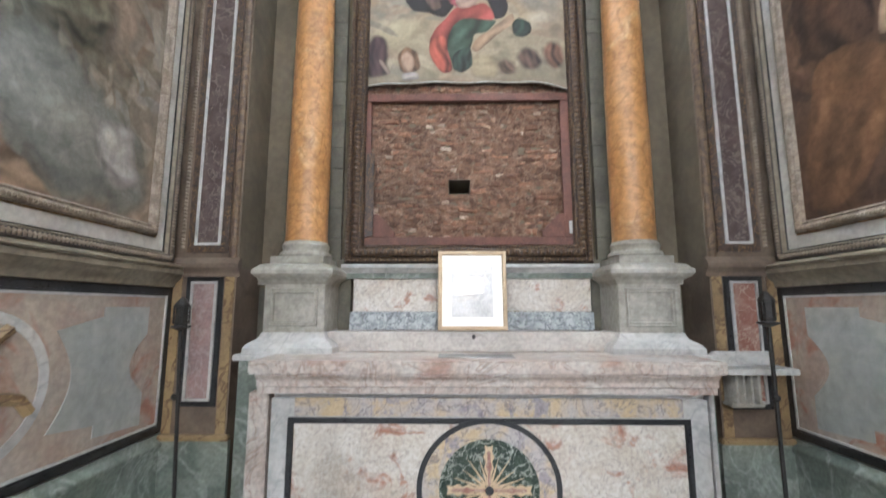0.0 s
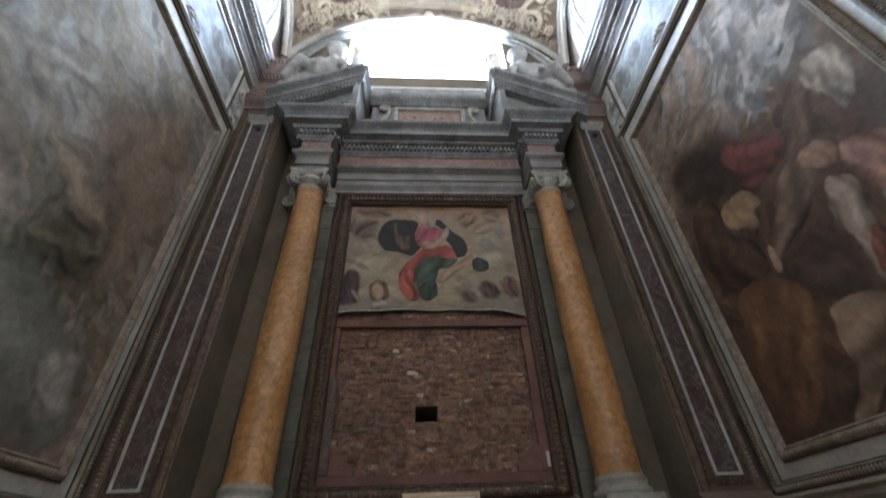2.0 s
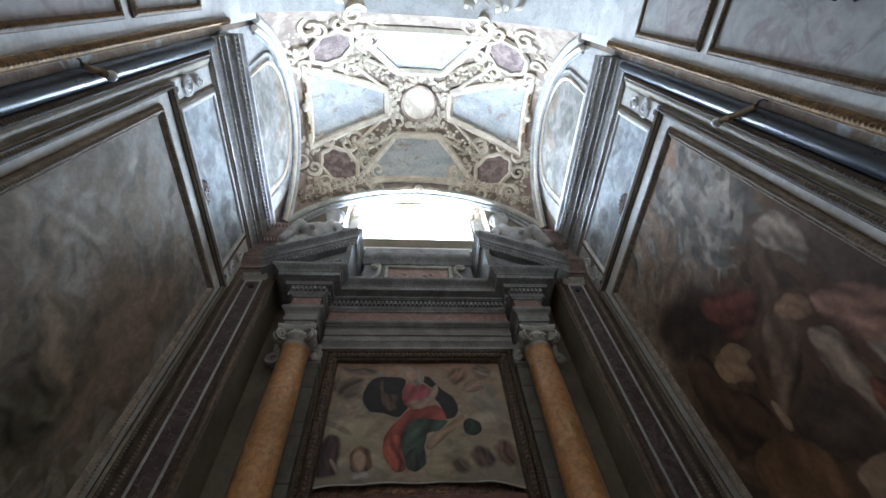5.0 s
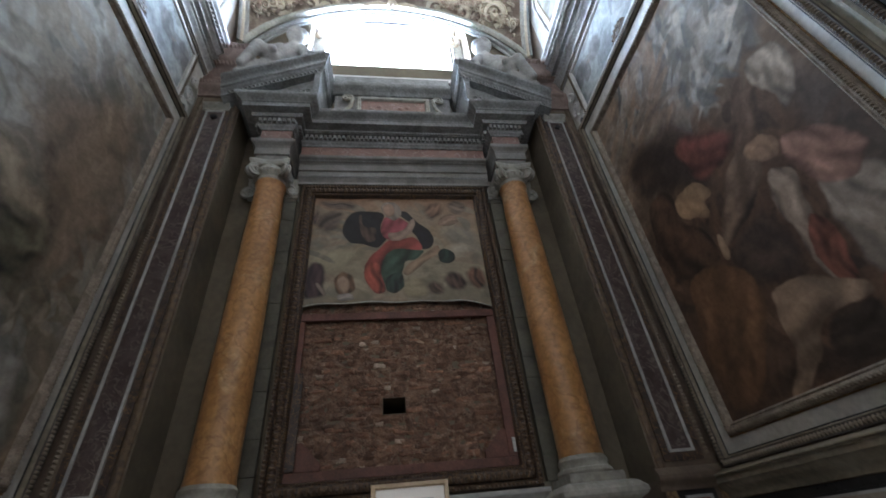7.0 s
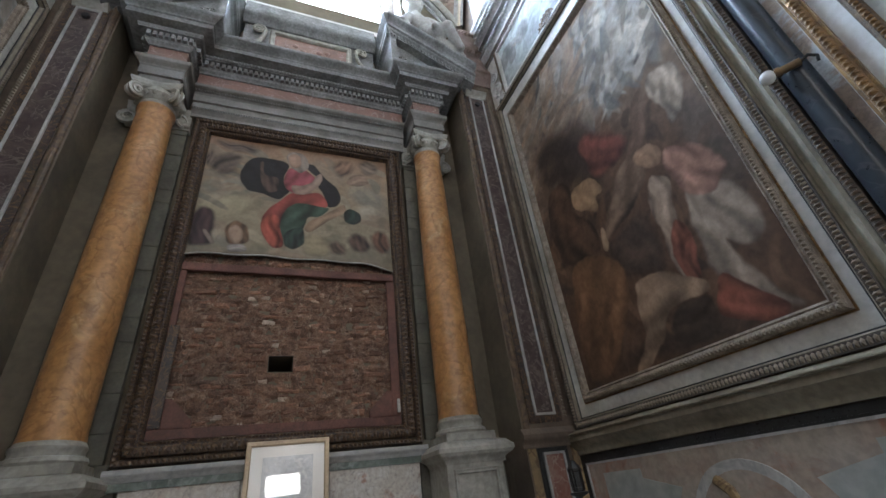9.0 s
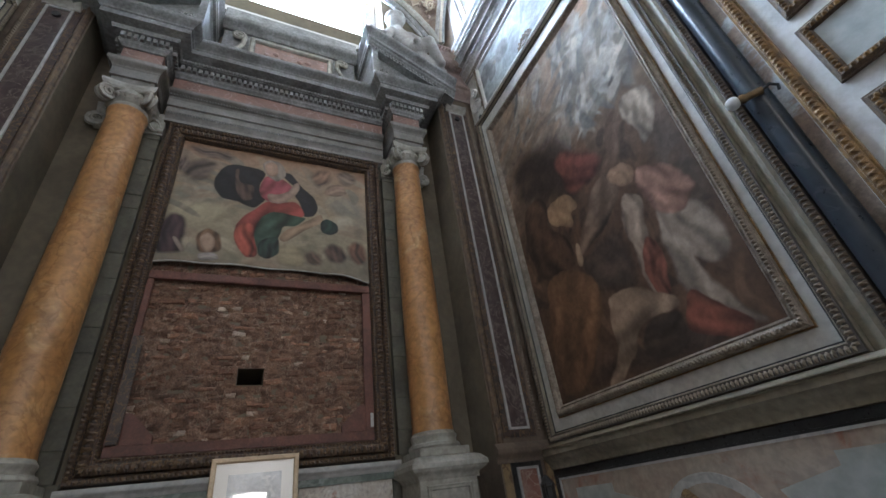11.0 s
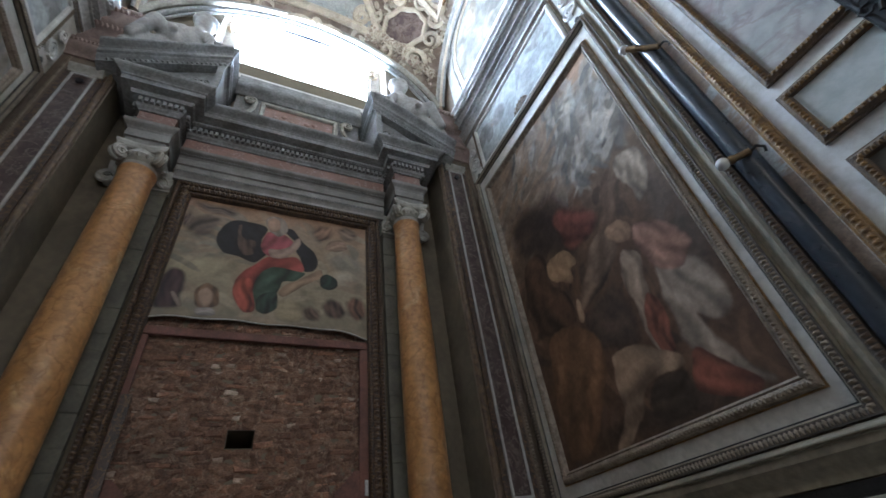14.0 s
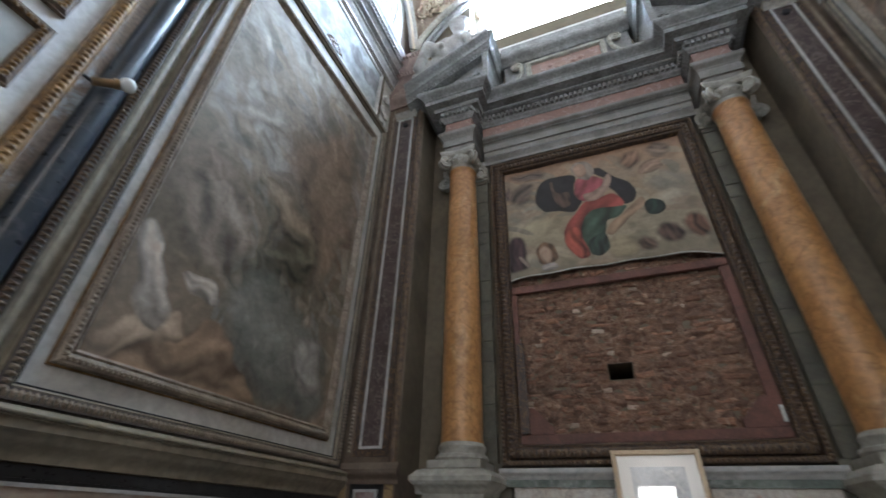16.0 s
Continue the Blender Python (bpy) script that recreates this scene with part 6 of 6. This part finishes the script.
        spiral(bm, A, 0.86 + 0.40 * f, 5.36 + 0.16 * (1 - f), 0.425, 0.03, 1.3, f * 5, 1, 0.01, 10)
    part("tympanum_carving", bm, GREY, h)

# attic between the halves
at = thing("attic_panel", (0, 2.95, 5.3), "grey carved attic block with a red panel and side scrolls", "attic", kind="structure")
AT = altar_side(2.98)
part("body", box_bm(AT, -0.66, 0.66, 5.28, 6.25, -0.12, 0), GREY, at)
part("base_moulding", bar_bm(AT, [(5.28, 0), (5.28, 0.20), (5.36, 0.20), *cyma(5.37, 5.42, 0.19, 0.05), (5.43, 0)], -0.82, 0.82), PALE, at)
part("red_panel", box_bm(AT, -0.36, 0.36, 5.50, 5.80, 0, 0.012), FRIEZE, at, "dull red marble panel")
part("panel_frame", ring_bm(AT, -0.36, 0.36, 5.50, 5.80, [(0, 0), (0, 0.02), (0.01, 0.04), (0.04, 0.045), (0.055, 0.025), (0.055, 0)]), PALE, at)
part("top_moulding", bar_bm(AT, [(5.90, 0), (5.90, 0.02), *cyma(5.91, 5.99, 0.03, 0.10), (6.03, 0.10), (6.05, 0.04), (6.25, 0.03), (6.25, 0)], -0.68, 0.68), GREY, at, smooth=True)
for s in (-1, 1):
    bm = bmesh.new()
    A = lambda u, v, w, s=s: AT(s * u, v, w)  # noqa: E731
    spiral(bm, A, 0.52, 5.82, 0.03, 0.06, 2.0, 3.14, -1, 0.02)
    tube(bm, [A(0.46, 5.82, 0.03), A(0.47, 5.7, 0.03), A(0.52, 5.6, 0.03), A(0.62, 5.5, 0.03), A(0.74, 5.46, 0.03)], 0.022, 8)
    part("scroll", bm, PALE, at, smooth=True)
bm = bmesh.new()
for i in range(7):
    ball(bm, AT(-0.24 + 0.08 * i, 5.65 + 0.05 * math.sin(i * 1.7), 0.015), 0.035, (1, 0.4, 1))
part("panel_relief", bm, FRIEZE, at, smooth=True)

# ---- altarpiece: frame, timber, canvas, bare brick ----
F0 = altar_side(BACK)
fr = thing("altarpiece_frame", (0, BACK, 1.82), "dark carved and gilt wooden altarpiece frame on the wall", "picture frame")
part("moulding", ring_bm(F0, -0.765, 0.765, 1.965, 4.38, [(0, 0), (0, 0.06), (0.012, 0.075), (0.025, 0.07), *[(0.03 + c, 0.07 + w) for c, w in half_round(0, 0.05, 0, 0.03)], (0.085, 0.06), (0.10, 0.085), (0.118, 0.09), (0.128, 0.07), (0.128, 0)]), FRAMEW, fr, smooth=True)
part("carved_leaves", egg_ring(F0, -0.765, 0.765, 1.965, 4.38, 0.04, 0.055, 0.026, 0.092, 0.022), CARVED, fr, kind="stuff")
part("bead_moulding", egg_ring(F0, -0.765, 0.765, 1.965, 4.38, 0.02, 0.012, 0.009, 0.072, 0.012), CARVED, fr, kind="stuff")
part("outer_carving", egg_ring(F0, -0.765, 0.765, 1.965, 4.38, 0.028, 0.108, 0.014, 0.088, 0.014), CARVED, fr, kind="stuff")
ti = thing("timber_stretcher", (0, BACK - 0.05, 1.97), "red-brown timber stretcher inside the empty frame", "stretcher")
part("bottom_rail", box_bm(F0, -0.76, 0.76, 1.967, 2.025, 0.02, 0.055, bevel=0.004), RAILW, ti)
part("top_rail", box_bm(F0, -0.76, 0.76, 3.075, 3.135, 0.02, 0.055, bevel=0.004), RAILW, ti)
part("stile", box_bm(F0, 0.70, 0.763, 2.027, 3.073, 0.02, 0.05, bevel=0.004), RAILW, ti)
part("stile", box_bm(F0, -0.763, -0.725, 2.027, 3.073, 0.02, 0.05, bevel=0.004), RAILW, ti)
part("loose_board", box_bm(F0, -0.755, -0.695, 2.03, 2.66, 0.052, 0.07, bevel=0.004), FRAMEW, ti, "dark loose board")
for s in (-1, 1):
    part("corner_brace", slab_of(bmesh.new(), F0, [(s * 0.70, 2.027), (s * 0.70, 2.20), (s * 0.665, 2.20), (s * 0.54, 2.07), (s * 0.54, 2.027)], 0.015, 0.045), RAILW, ti)
part("white_peg", box_bm(F0, 0.735, 0.755, 2.05, 2.14, 0.052, 0.062), WHITE, ti, "white wooden peg")

cv = thing("canvas_painting", (0, BACK - 0.05, 3.22), "painted canvas of red, green and dark draped shapes, cut off below", "painting")


def cloth_low(f):
    return 3.205 + 0.03 * np.sin(math.pi * f) - 0.035 * np.clip((f - 0.82) / 0.18, 0, 1) + 0.006 * np.sin(f * 23)


def cloth_out(f, g):
    return 0.03 + 0.035 * np.exp(-g * 7) * (0.6 + 0.4 * np.sin(f * 9)) + 0.004 * np.sin(f * 17 + g * 8)


picture_part("cloth", F0, -0.762, 0.762, 3.2, 4.385, cloth_out, 380, 290, CANVAS_P, CANVAS, cv, cloth_low)
part("lining_edge", tube(bmesh.new(), [F0(-0.76 + 1.52 * k / 40, float(cloth_low(k / 40)) - 0.004, float(cloth_out(k / 40, 0.0))) for k in range(41)], 0.006, 6), PALE, cv, "pale frayed canvas edge")

bw = thing("brick_infill", (0, BACK, 1.95), "rough bare brick and rubble infill behind the missing picture", "brick wall", kind="structure")
rnd = random.Random(12)
bm = bmesh.new()
nu, nv = 150, 130
g = [[None] * (nv + 1) for _ in range(nu + 1)]
for i in range(nu + 1):
    for j in range(nv + 1):
        u, v = -0.766 + 1.532 * i / nu, 1.96 + 1.28 * j / nv
        g[i][j] = bm.verts.new(F0(u, v, 0.006 + 0.014 * noise.noise(Vector((u * 16, 0, v * 26))) + 0.006 * noise.noise(Vector((u * 50, 3, v * 60)))))
for i in range(nu):
    for j in range(nv):
        u, v = -0.766 + 1.532 * (i + 0.5) / nu, 1.96 + 1.28 * (j + 0.5) / nv
        if not (-0.145 < u < 0.025 and 2.355 < v < 2.475):
            bm.faces.new((g[i][j], g[i + 1][j], g[i + 1][j + 1], g[i][j + 1]))
part("mortar_bed", bm, MORTAR, bw, smooth=True)
SHAPES = []
for k in range(9):
    L, H = (0.15, 0.115, 0.085, 0.13, 0.06, 0.16, 0.10, 0.09, 0.05)[k], (0.034, 0.036, 0.038, 0.03, 0.032, 0.035, 0.04, 0.034, 0.03)[k]
    b = bmesh.new()
    block(b, lambda u, v, w: Vector((u, -w, v)), -L / 2, L / 2, -H / 2, H / 2, -0.02, 0.012)
    bmesh.ops.bevel(b, geom=[e for e in b.edges if all(v.co.y < -0.01 for v in e.verts)], offset=0.007, segments=1, affect="EDGES")
    for v in b.verts:
        v.co += Vector((rnd.uniform(-0.010, 0.010), rnd.uniform(-0.004, 0.004), rnd.uniform(-0.007, 0.007)))
    SHAPES.append((L, mesh_of("brick", b, PALEBRICK if k in (4, 7) else BRICK)))
z = 2.04
while z < 3.20:
    x = -0.74 + rnd.uniform(-0.05, 0.03)
    while x < 0.72:
        L, me = SHAPES[rnd.choice((0, 0, 1, 1, 2, 2, 3, 3, 4, 5, 6, 6, 7, 8, 8))]
        x += L / 2
        zz = z + rnd.uniform(-0.010, 0.010) + 0.018 * noise.noise(Vector((x * 3, z * 2, 5)))
        if x + L / 2 < 0.75 and not (-0.20 < x < 0.08 and 2.33 < zz < 2.50) and rnd.random() > 0.22:
            o = piece("brick", me, F0(x, zz, rnd.uniform(-0.012, 0.004)), bw)
            o.rotation_euler = (rnd.uniform(-0.1, 0.1), rnd.uniform(-0.12, 0.12), rnd.uniform(-0.08, 0.08))
        x += L / 2 + rnd.uniform(0.008, 0.03)
    z += 0.05

# ---- ledge and marble back below the frame ----
lg = thing("marble_ledge", (0, BACK, 1.235), "veined rosy marble ledge under the altarpiece frame", "ledge")
part("ledge", bar_bm(F0, [(1.76, 0), (1.76, 0.10), *cyma(1.77, 1.80, 0.11, 0.14), (1.82, 0.14), (1.825, 0)], -0.90, 0.91), WHITE, lg, smooth=True)
part("shadow_moulding", bar_bm(F0, [(1.72, 0), (1.72, 0.09), (1.76, 0.095), (1.76, 0)], -0.88, 0.89), GREEN, lg)
part("rosy_slab", box_bm(F0, -0.82, -0.23, 1.49, 1.72, 0, 0.075), PINKM, lg, "rosy veined marble slab")
part("rosy_slab", box_bm(F0, -0.227, 0.27, 1.49, 1.72, 0, 0.073), PINKM, lg, "rosy veined marble slab")
part("rosy_slab", box_bm(F0, 0.273, 0.86, 1.49, 1.72, 0, 0.075), PINKM, lg, "rosy veined marble slab")
part("spotted_step", box_bm(F0, -0.84, 0.87, 1.36, 1.487, 0, 0.095, bevel=0.004), BRECCIA, lg, "blue-white spotted marble step")
part("end_slab", box_bm(F0, -0.92, -0.845, 1.36, 1.72, 0, 0.05), GREENST, lg)
part("end_slab", box_bm(F0, 0.875, 0.93, 1.36, 1.72, 0, 0.05), GREENST, lg)

# ---- altar ----
al = thing("altar", (0.07, 2.7, 0.16), "inlaid marble altar with a rose marble table top", "altar")
T0 = altar_side(2.30)
part("table_top", box_bm(T0, -1.21, 1.32, 1.165, 1.235, -0.78, 0.0, bevel=0.008), ROSE, al, "worn rose marble table top")
part("edge_moulding", bar_bm(T0, [(1.10, -0.06), (1.06, -0.05), (1.06, -0.045), (1.095, -0.045), (1.10, -0.03), (1.125, -0.03), *cyma(1.13, 1.16, -0.028, -0.006), (1.163, -0.006), (1.163, -0.06)], -1.17, 1.28), ROSE, al)
part("altar_stone", box_bm(lambda u, v, w: Vector((u, v, w)), -0.20, 0.24, 2.45, 2.66, 1.232, 1.2365), GREY, al, "grey inset altar stone")
T1 = altar_side(2.40)
part("body", box_bm(T1, -1.10, 1.24, 0.16, 1.09, -0.65, -0.012), WHITE, al)
part("corner_post", box_bm(T1, -1.235, -1.125, 0.16, 1.058, -0.3, 0.01, bevel=0.006), ROSE, al, "rosy veined corner post")
part("corner_post", box_bm(T1, 1.262, 1.285, 0.16, 1.058, -0.3, 0.01, bevel=0.006), WHITE, al)
part("white_border", ring_bm(T1, -1.01, 1.15, 0.30, 0.925, [(0, -0.012), (0, 0.0), (0.10, 0.0), (0.10, -0.012)]), WHITE, al, "white veined border")
part("brecciated_border", box_bm(T1, -0.98, 1.12, 0.932, 1.03, -0.01, 0.004), BROCCA, al, "yellow and violet brecciated strip")
part("black_line", ring_bm(T1, -0.985, 1.125, 0.325, 0.895, [(0, -0.012), (0, 0.006), (0.03, 0.006), (0.03, -0.012)]), BLACK, al, "black marble line")
part("field", box_bm(T1, -0.98, 1.12, 0.33, 0.893, -0.012, 0.003), PINKM, al, "rosy breccia field")
CX, CZ = 0.075, 0.565
part("black_circle", disc(bmesh.new(), T1, CX, CZ, 0, 0.009, 0.385, 0.36, 64, 0.925), BLACK, al, "black marble ring")
part("pale_circle", disc(bmesh.new(), T1, CX, CZ, 0, 0.008, 0.357, 0.36, 64), BROCCA, al, "pale yellow and rose marble ring")
part("green_circle", disc(bmesh.new(), T1, CX, CZ, 0, 0.011, 0.265, 0.255, 64), VERDE, al, "dark green marble disc")
for k in range(20):
    a = 2 * math.pi * k / 20
    if k % 5 == 0:
        continue
    r1 = 0.17 + 0.03 * (k % 2)
    pts = [(CX + 0.03 * math.cos(a - 0.25), CZ + 0.03 * math.sin(a - 0.25)), (CX + r1 * math.cos(a), CZ + r1 * math.sin(a)), (CX + 0.03 * math.cos(a + 0.25), CZ + 0.03 * math.sin(a + 0.25))]
    part("ray", slab_of(bmesh.new(), T1, pts, 0.011, 0.014), LIGHTWOOD, al, "buff marble ray")
for k in range(4):
    a = math.pi / 2 * k
    rot = lambda p, q, a=a: (CX + p * math.cos(a) - q * math.sin(a), CZ + p * math.sin(a) + q * math.cos(a))  # noqa: E731
    arm = [(0.0, 0.018), (0.07, 0.012), (0.11, 0.026), (0.14, 0.016), (0.165, 0.03), (0.19, 0.018), (0.225, 0.022), (0.215, 0.0)]
    outline = [rot(p, q) for p, q in arm] + [rot(p, -q) for p, q in reversed(arm[:-1])]
    part("cross_arm", slab_of(bmesh.new(), T1, outline, 0.011, 0.017), LIGHTWOOD, al, "buff cross arm")
    inner = [(0.0, 0.008), (0.09, 0.006), (0.12, 0.016), (0.15, 0.008), (0.19, 0.009), (0.20, 0.0)]
    part("cross_core", slab_of(bmesh.new(), T1, [rot(p, q) for p, q in inner] + [rot(p, -q) for p, q in reversed(inner[:-1])], 0.017, 0.02), REDM, al, "dark red cross core")
part("cross_hub", disc(bmesh.new(), T1, CX, CZ, 0.017, 0.024, 0.022, 0.022, 24), BLACK, al)
part("base_step", box_bm(T1, -1.25, 1.37, 0.16, 0.26, -0.3, 0.03, bevel=0.006), ROSE, al)
solid("predella", box_bm(A0, -1.52, 1.52, 0.0, 0.16, 0.0, 1.15, bevel=0.008), WHITE, "low white marble step under the altar", "step")
wg = thing("altar_wing", (0, 2.85, 0.16), "pale marble shelf wing behind the altar table", "altar wing")
W0 = altar_side(2.62)
part("shelf", box_bm(W0, -1.46, 1.47, 1.195, 1.2325, -0.48, 0.0, bevel=0.006), WHITE, wg, "white marble shelf")
part("body", box_bm(W0, -1.43, 1.44, 0.16, 1.195, -0.46, -0.03), GREEN, wg, "green-grey marble body")
gr = thing("gradine", (0, 2.9, 1.235), "greyish white veined marble gradine step on the altar", "altar step")
part("step", box_bm(altar_side(2.78), -1.28, 1.28, 1.236, 1.36, -0.22, 0.0, bevel=0.006), STREAK, gr)
part("keyhole", disc(bmesh.new(), altar_side(2.78), 0.02, 1.33, 0.0, 0.004, 0.012, 0.016, 16), BLACK, gr)

# ---- leaning framed picture ----
tilt = math.atan2(0.045, 0.53)


def lean(u, v, w):
    c, q = math.cos(tilt), math.sin(tilt)
    return Vector((u + 0.02 + 0.0 * v, 2.885 + v * q - w * c, 1.362 + v * c + w * q))


fp = thing("framed_picture", lean(0, 0, 0), "pale wood picture frame with glass leaning on the ledge", "picture")
part("frame", ring_bm(lean, -0.205, 0.205, 0.03, 0.515, [(0, 0), (0, 0.016), (0.006, 0.022), (0.024, 0.022), (0.028, 0.016), (0.028, 0)]), LIGHTWOOD, fp)
part("mat", box_bm(lean, -0.206, 0.206, 0.029, 0.516, 0.002, 0.006), PAPER, fp, "white mat board")
PRINT = stone("faded_grey_print", (0.56, 0.57, 0.58), (0.42, 0.43, 0.44), 7, None, rough=0.7, dirt=0.2, patch=(0.55, 0.55, 0.54))
part("print", box_bm(lean, -0.14, 0.14, 0.09, 0.455, 0.006, 0.008), PRINT, fp, "faded grey print")
gl = part("glass", box_bm(lean, -0.205, 0.205, 0.03, 0.515, 0.011, 0.014), GLASS, fp, "clear reflecting glass")
gl.visible_shadow = False

# ---- reclining stucco children on the pediment ----


def limb(bm, a, b, r0, r1):
    a, b = Vector(a), Vector(b)
    for i in range(9):
        f = i / 8
        ball(bm, a.lerp(b, f), r0 + (r1 - r0) * f, sub=2)


for s in (-1, 1):
    A = lambda u, v, w, s=s: Vector((s * u, 2.72 - w, v))  # noqa: E731
    bm = bmesh.new()
    ball(bm, A(1.10, 6.53, 0.04), 0.105, (0.95, 1, 1.12), 3)
    for k in range(14):
        a = k * 2.4
        ball(bm, A(1.10 + 0.09 * math.cos(a), 6.60 + 0.04 * math.sin(a * 1.3), 0.04 + 0.08 * math.sin(a)), 0.042, sub=2)
    limb(bm, A(1.11, 6.42, 0.03), A(1.13, 6.30, 0.02), 0.055, 0.10)
    limb(bm, A(1.13, 6.28, 0.02), A(1.30, 6.04, 0.05), 0.11, 0.115)
    limb(bm, A(1.02, 6.28, 0.06), A(0.94, 6.12, 0.10), 0.06, 0.05)
    limb(bm, A(0.94, 6.12, 0.10), A(0.97, 5.98, 0.12), 0.05, 0.04)
    limb(bm, A(1.24, 6.26, 0.08), A(1.36, 6.12, 0.14), 0.055, 0.045)
    limb(bm, A(1.36, 6.12, 0.14), A(1.26, 6.02, 0.2), 0.045, 0.04)
    limb(bm, A(1.30, 6.02, 0.1), A(1.42, 6.06, 0.2), 0.085, 0.075)
    limb(bm, A(1.42, 6.06, 0.2), A(1.56, 5.80, 0.16), 0.07, 0.05)
    limb(bm, A(1.34, 5.95, 0.04), A(1.60, 5.74, 0.08), 0.095, 0.055)
    limb(bm, A(1.05, 6.02, 0.0), A(1.5, 5.72, 0.0), 0.08, 0.08)
    ob = solid("statue", bm, STATUE, "white stucco reclining figure on the broken pediment", "statue", "thing", True, "figures on the pediment")
    ob.pop("kind")
    rm = ob.modifiers.new("merge", "REMESH")
    rm.mode, rm.voxel_size, rm.use_smooth_shade = "VOXEL", 0.014, True

# winged mask over the window arch
mk = thing("arch_mask", (0.03, 3.0, 8.3), "cream stucco winged mask on the arch crown", "ceiling ornament")
part("mask", ball(bmesh.new(), (0.03, 2.98, 8.24), 0.085, (0.9, 0.8, 1.1), 2), CREAM, mk, smooth=True)
for s in (-1, 1):
    bm = bmesh.new()
    for k in range(5):
        tube(bm, [(0.03 + s * 0.06, 3.0, 8.25), (0.03 + s * (0.2 + 0.03 * k), 3.0, 8.34 - 0.03 * k), (0.03 + s * (0.36 + 0.02 * k), 3.0, 8.28 - 0.035 * k)], 0.024, 6, 0.4)
    part("wing", bm, CREAM, mk, smooth=True)

# gilt masks at the springing of the side fields
for s in (-1, 1):
    c = on_vault(1.80 * s, YC, 0.03)
    g2 = thing("gilt_mask", c, "white and gilt stucco mask with scrolls on the vault", "ceiling ornament", "gilt masks of the vault")
    part("mask", ball(bmesh.new(), c, 0.075, (0.8, 0.9, 1.1), 2), CREAM, g2, smooth=True)
    G = lambda u, v, w, c=c, s=s: c + Vector((-s * (0.6 * w - 0.5 * v), u, v * 0.85 - 0.5 * w))  # noqa: E731
    for k, (u, v) in enumerate(((0.16, 0.05), (-0.16, 0.05), (0.3, -0.05), (-0.3, -0.05), (0.42, 0.03), (-0.42, 0.03))):
        part("scroll", spiral(bmesh.new(), G, u, v, 0.02, 0.09, 1.6, 0.5 * k, 1 if k % 2 else -1, 0.02, 16), GILT, g2, "gilt scroll", smooth=True)


# ---- processional lantern poles and the bracket shelf ----
for x, y, zt in ((-1.745, 2.55, 1.40), (1.655, 2.45, 1.43)):
    t = thing("lantern_pole", (x, y, 0), "black iron pole with a small lantern before the pilaster", "lantern", "lantern poles")
    part("pole", tube(bmesh.new(), [(x + (0.06 if x < 0 else 0.0), y, 0.01), (x, y, zt)], 0.011, 10), IRON, t, smooth=True)
    part("foot", lathe(bmesh.new(), [(0.12, 0.0), (0.12, 0.015), (0.03, 0.05), (0.015, 0.12)], x + (0.06 if x < 0 else 0.0), y, 24), IRON, t, smooth=True)
    part("collar", lathe(bmesh.new(), [(0.012, zt - 0.42), (0.022, zt - 0.41), (0.022, zt - 0.395), (0.012, zt - 0.385)], x, y, 16), IRON, t, smooth=True)
    part("tray", lathe(bmesh.new(), [(0.012, zt - 0.02), (0.055, zt), (0.055, zt + 0.008), (0.02, zt + 0.012)], x, y, 20), IRON, t, smooth=True)
    lan = part("lantern", lathe(bmesh.new(), [(0.036, zt + 0.012), (0.038, zt + 0.03), (0.034, zt + 0.035), (0.034, zt + 0.115), (0.042, zt + 0.12), (0.042, zt + 0.135), (0.02, zt + 0.165), (0.008, zt + 0.18)], x, y, 8), IRON, t)
    for k in range(4):
        a = math.pi / 2 * k + 0.4
        part("bar", tube(bmesh.new(), [(x + 0.041 * math.cos(a), y + 0.041 * math.sin(a), zt + 0.02), (x + 0.041 * math.cos(a), y + 0.041 * math.sin(a), zt + 0.13)], 0.005, 6), IRON, lan)
sh = thing("bracket_shelf", (1.66, 2.72, 1.12), "white marble shelf on a fluted bracket", "shelf")
SH = altar_side(2.715)
part("shelf", box_bm(SH, 1.475, 1.89, 1.13, 1.165, -0.03, 0.16, bevel=0.006), WHITE, sh)
part("upstand", box_bm(SH, 1.475, 1.85, 1.165, 1.25, -0.03, 0.02, bevel=0.012), WHITE, sh)
for i in range(4):
    part("flute", bar_bm(SH, half_round(1.55 + 0.045 * i, 1.592 + 0.045 * i, -0.02, 0.10), 0.955, 1.13, True), PALE, sh, smooth=True)
part("bracket_foot", box_bm(SH, 1.54, 1.735, 0.93, 0.955, -0.03, 0.07, bevel=0.006), PALE, sh)

# ---- dark grille leaf folded against the entrance pier ----
gt = thing("iron_grille", (1.85, -0.25, 0.0), "dark iron grille leaf folded against the entrance pier", "gate")
GP = right_side(1.86)
for v0, v1 in ((0.1, 0.14), (1.7, 1.74), (4.2, 4.24)):
    part("rail", box_bm(GP, -0.58, -0.07, v0, v1, 0.0, 0.03, bevel=0.005), SOOT, gt)
for k in range(8):
    u = -0.09 - 0.06 * k
    part("bar", tube(bmesh.new(), [GP(u, 0.05, 0.045), GP(u, 4.35, 0.045)], 0.009, 8), SOOT, gt)
part("backing", box_bm(GP, -0.58, -0.075, 0.15, 4.19, 0.0, 0.02), SOOT, gt, "dark sheet backing")
bm = bmesh.new()
leafy = random.Random(12)
for k in range(150):
    u = -0.085 - 0.12 * (k % 4) + leafy.uniform(-0.02, 0.015)
    spiral(bm, GP, u, 0.2 + 0.0272 * k + leafy.uniform(-0.02, 0.02), 0.045 + leafy.uniform(-0.01, 0.01), leafy.uniform(0.025, 0.045), 1.4, leafy.uniform(0, 6.3), 1 if k % 2 else -1, leafy.uniform(0.006, 0.012), 9)
part("scrollwork", bm, SOOT, gt, kind="stuff")
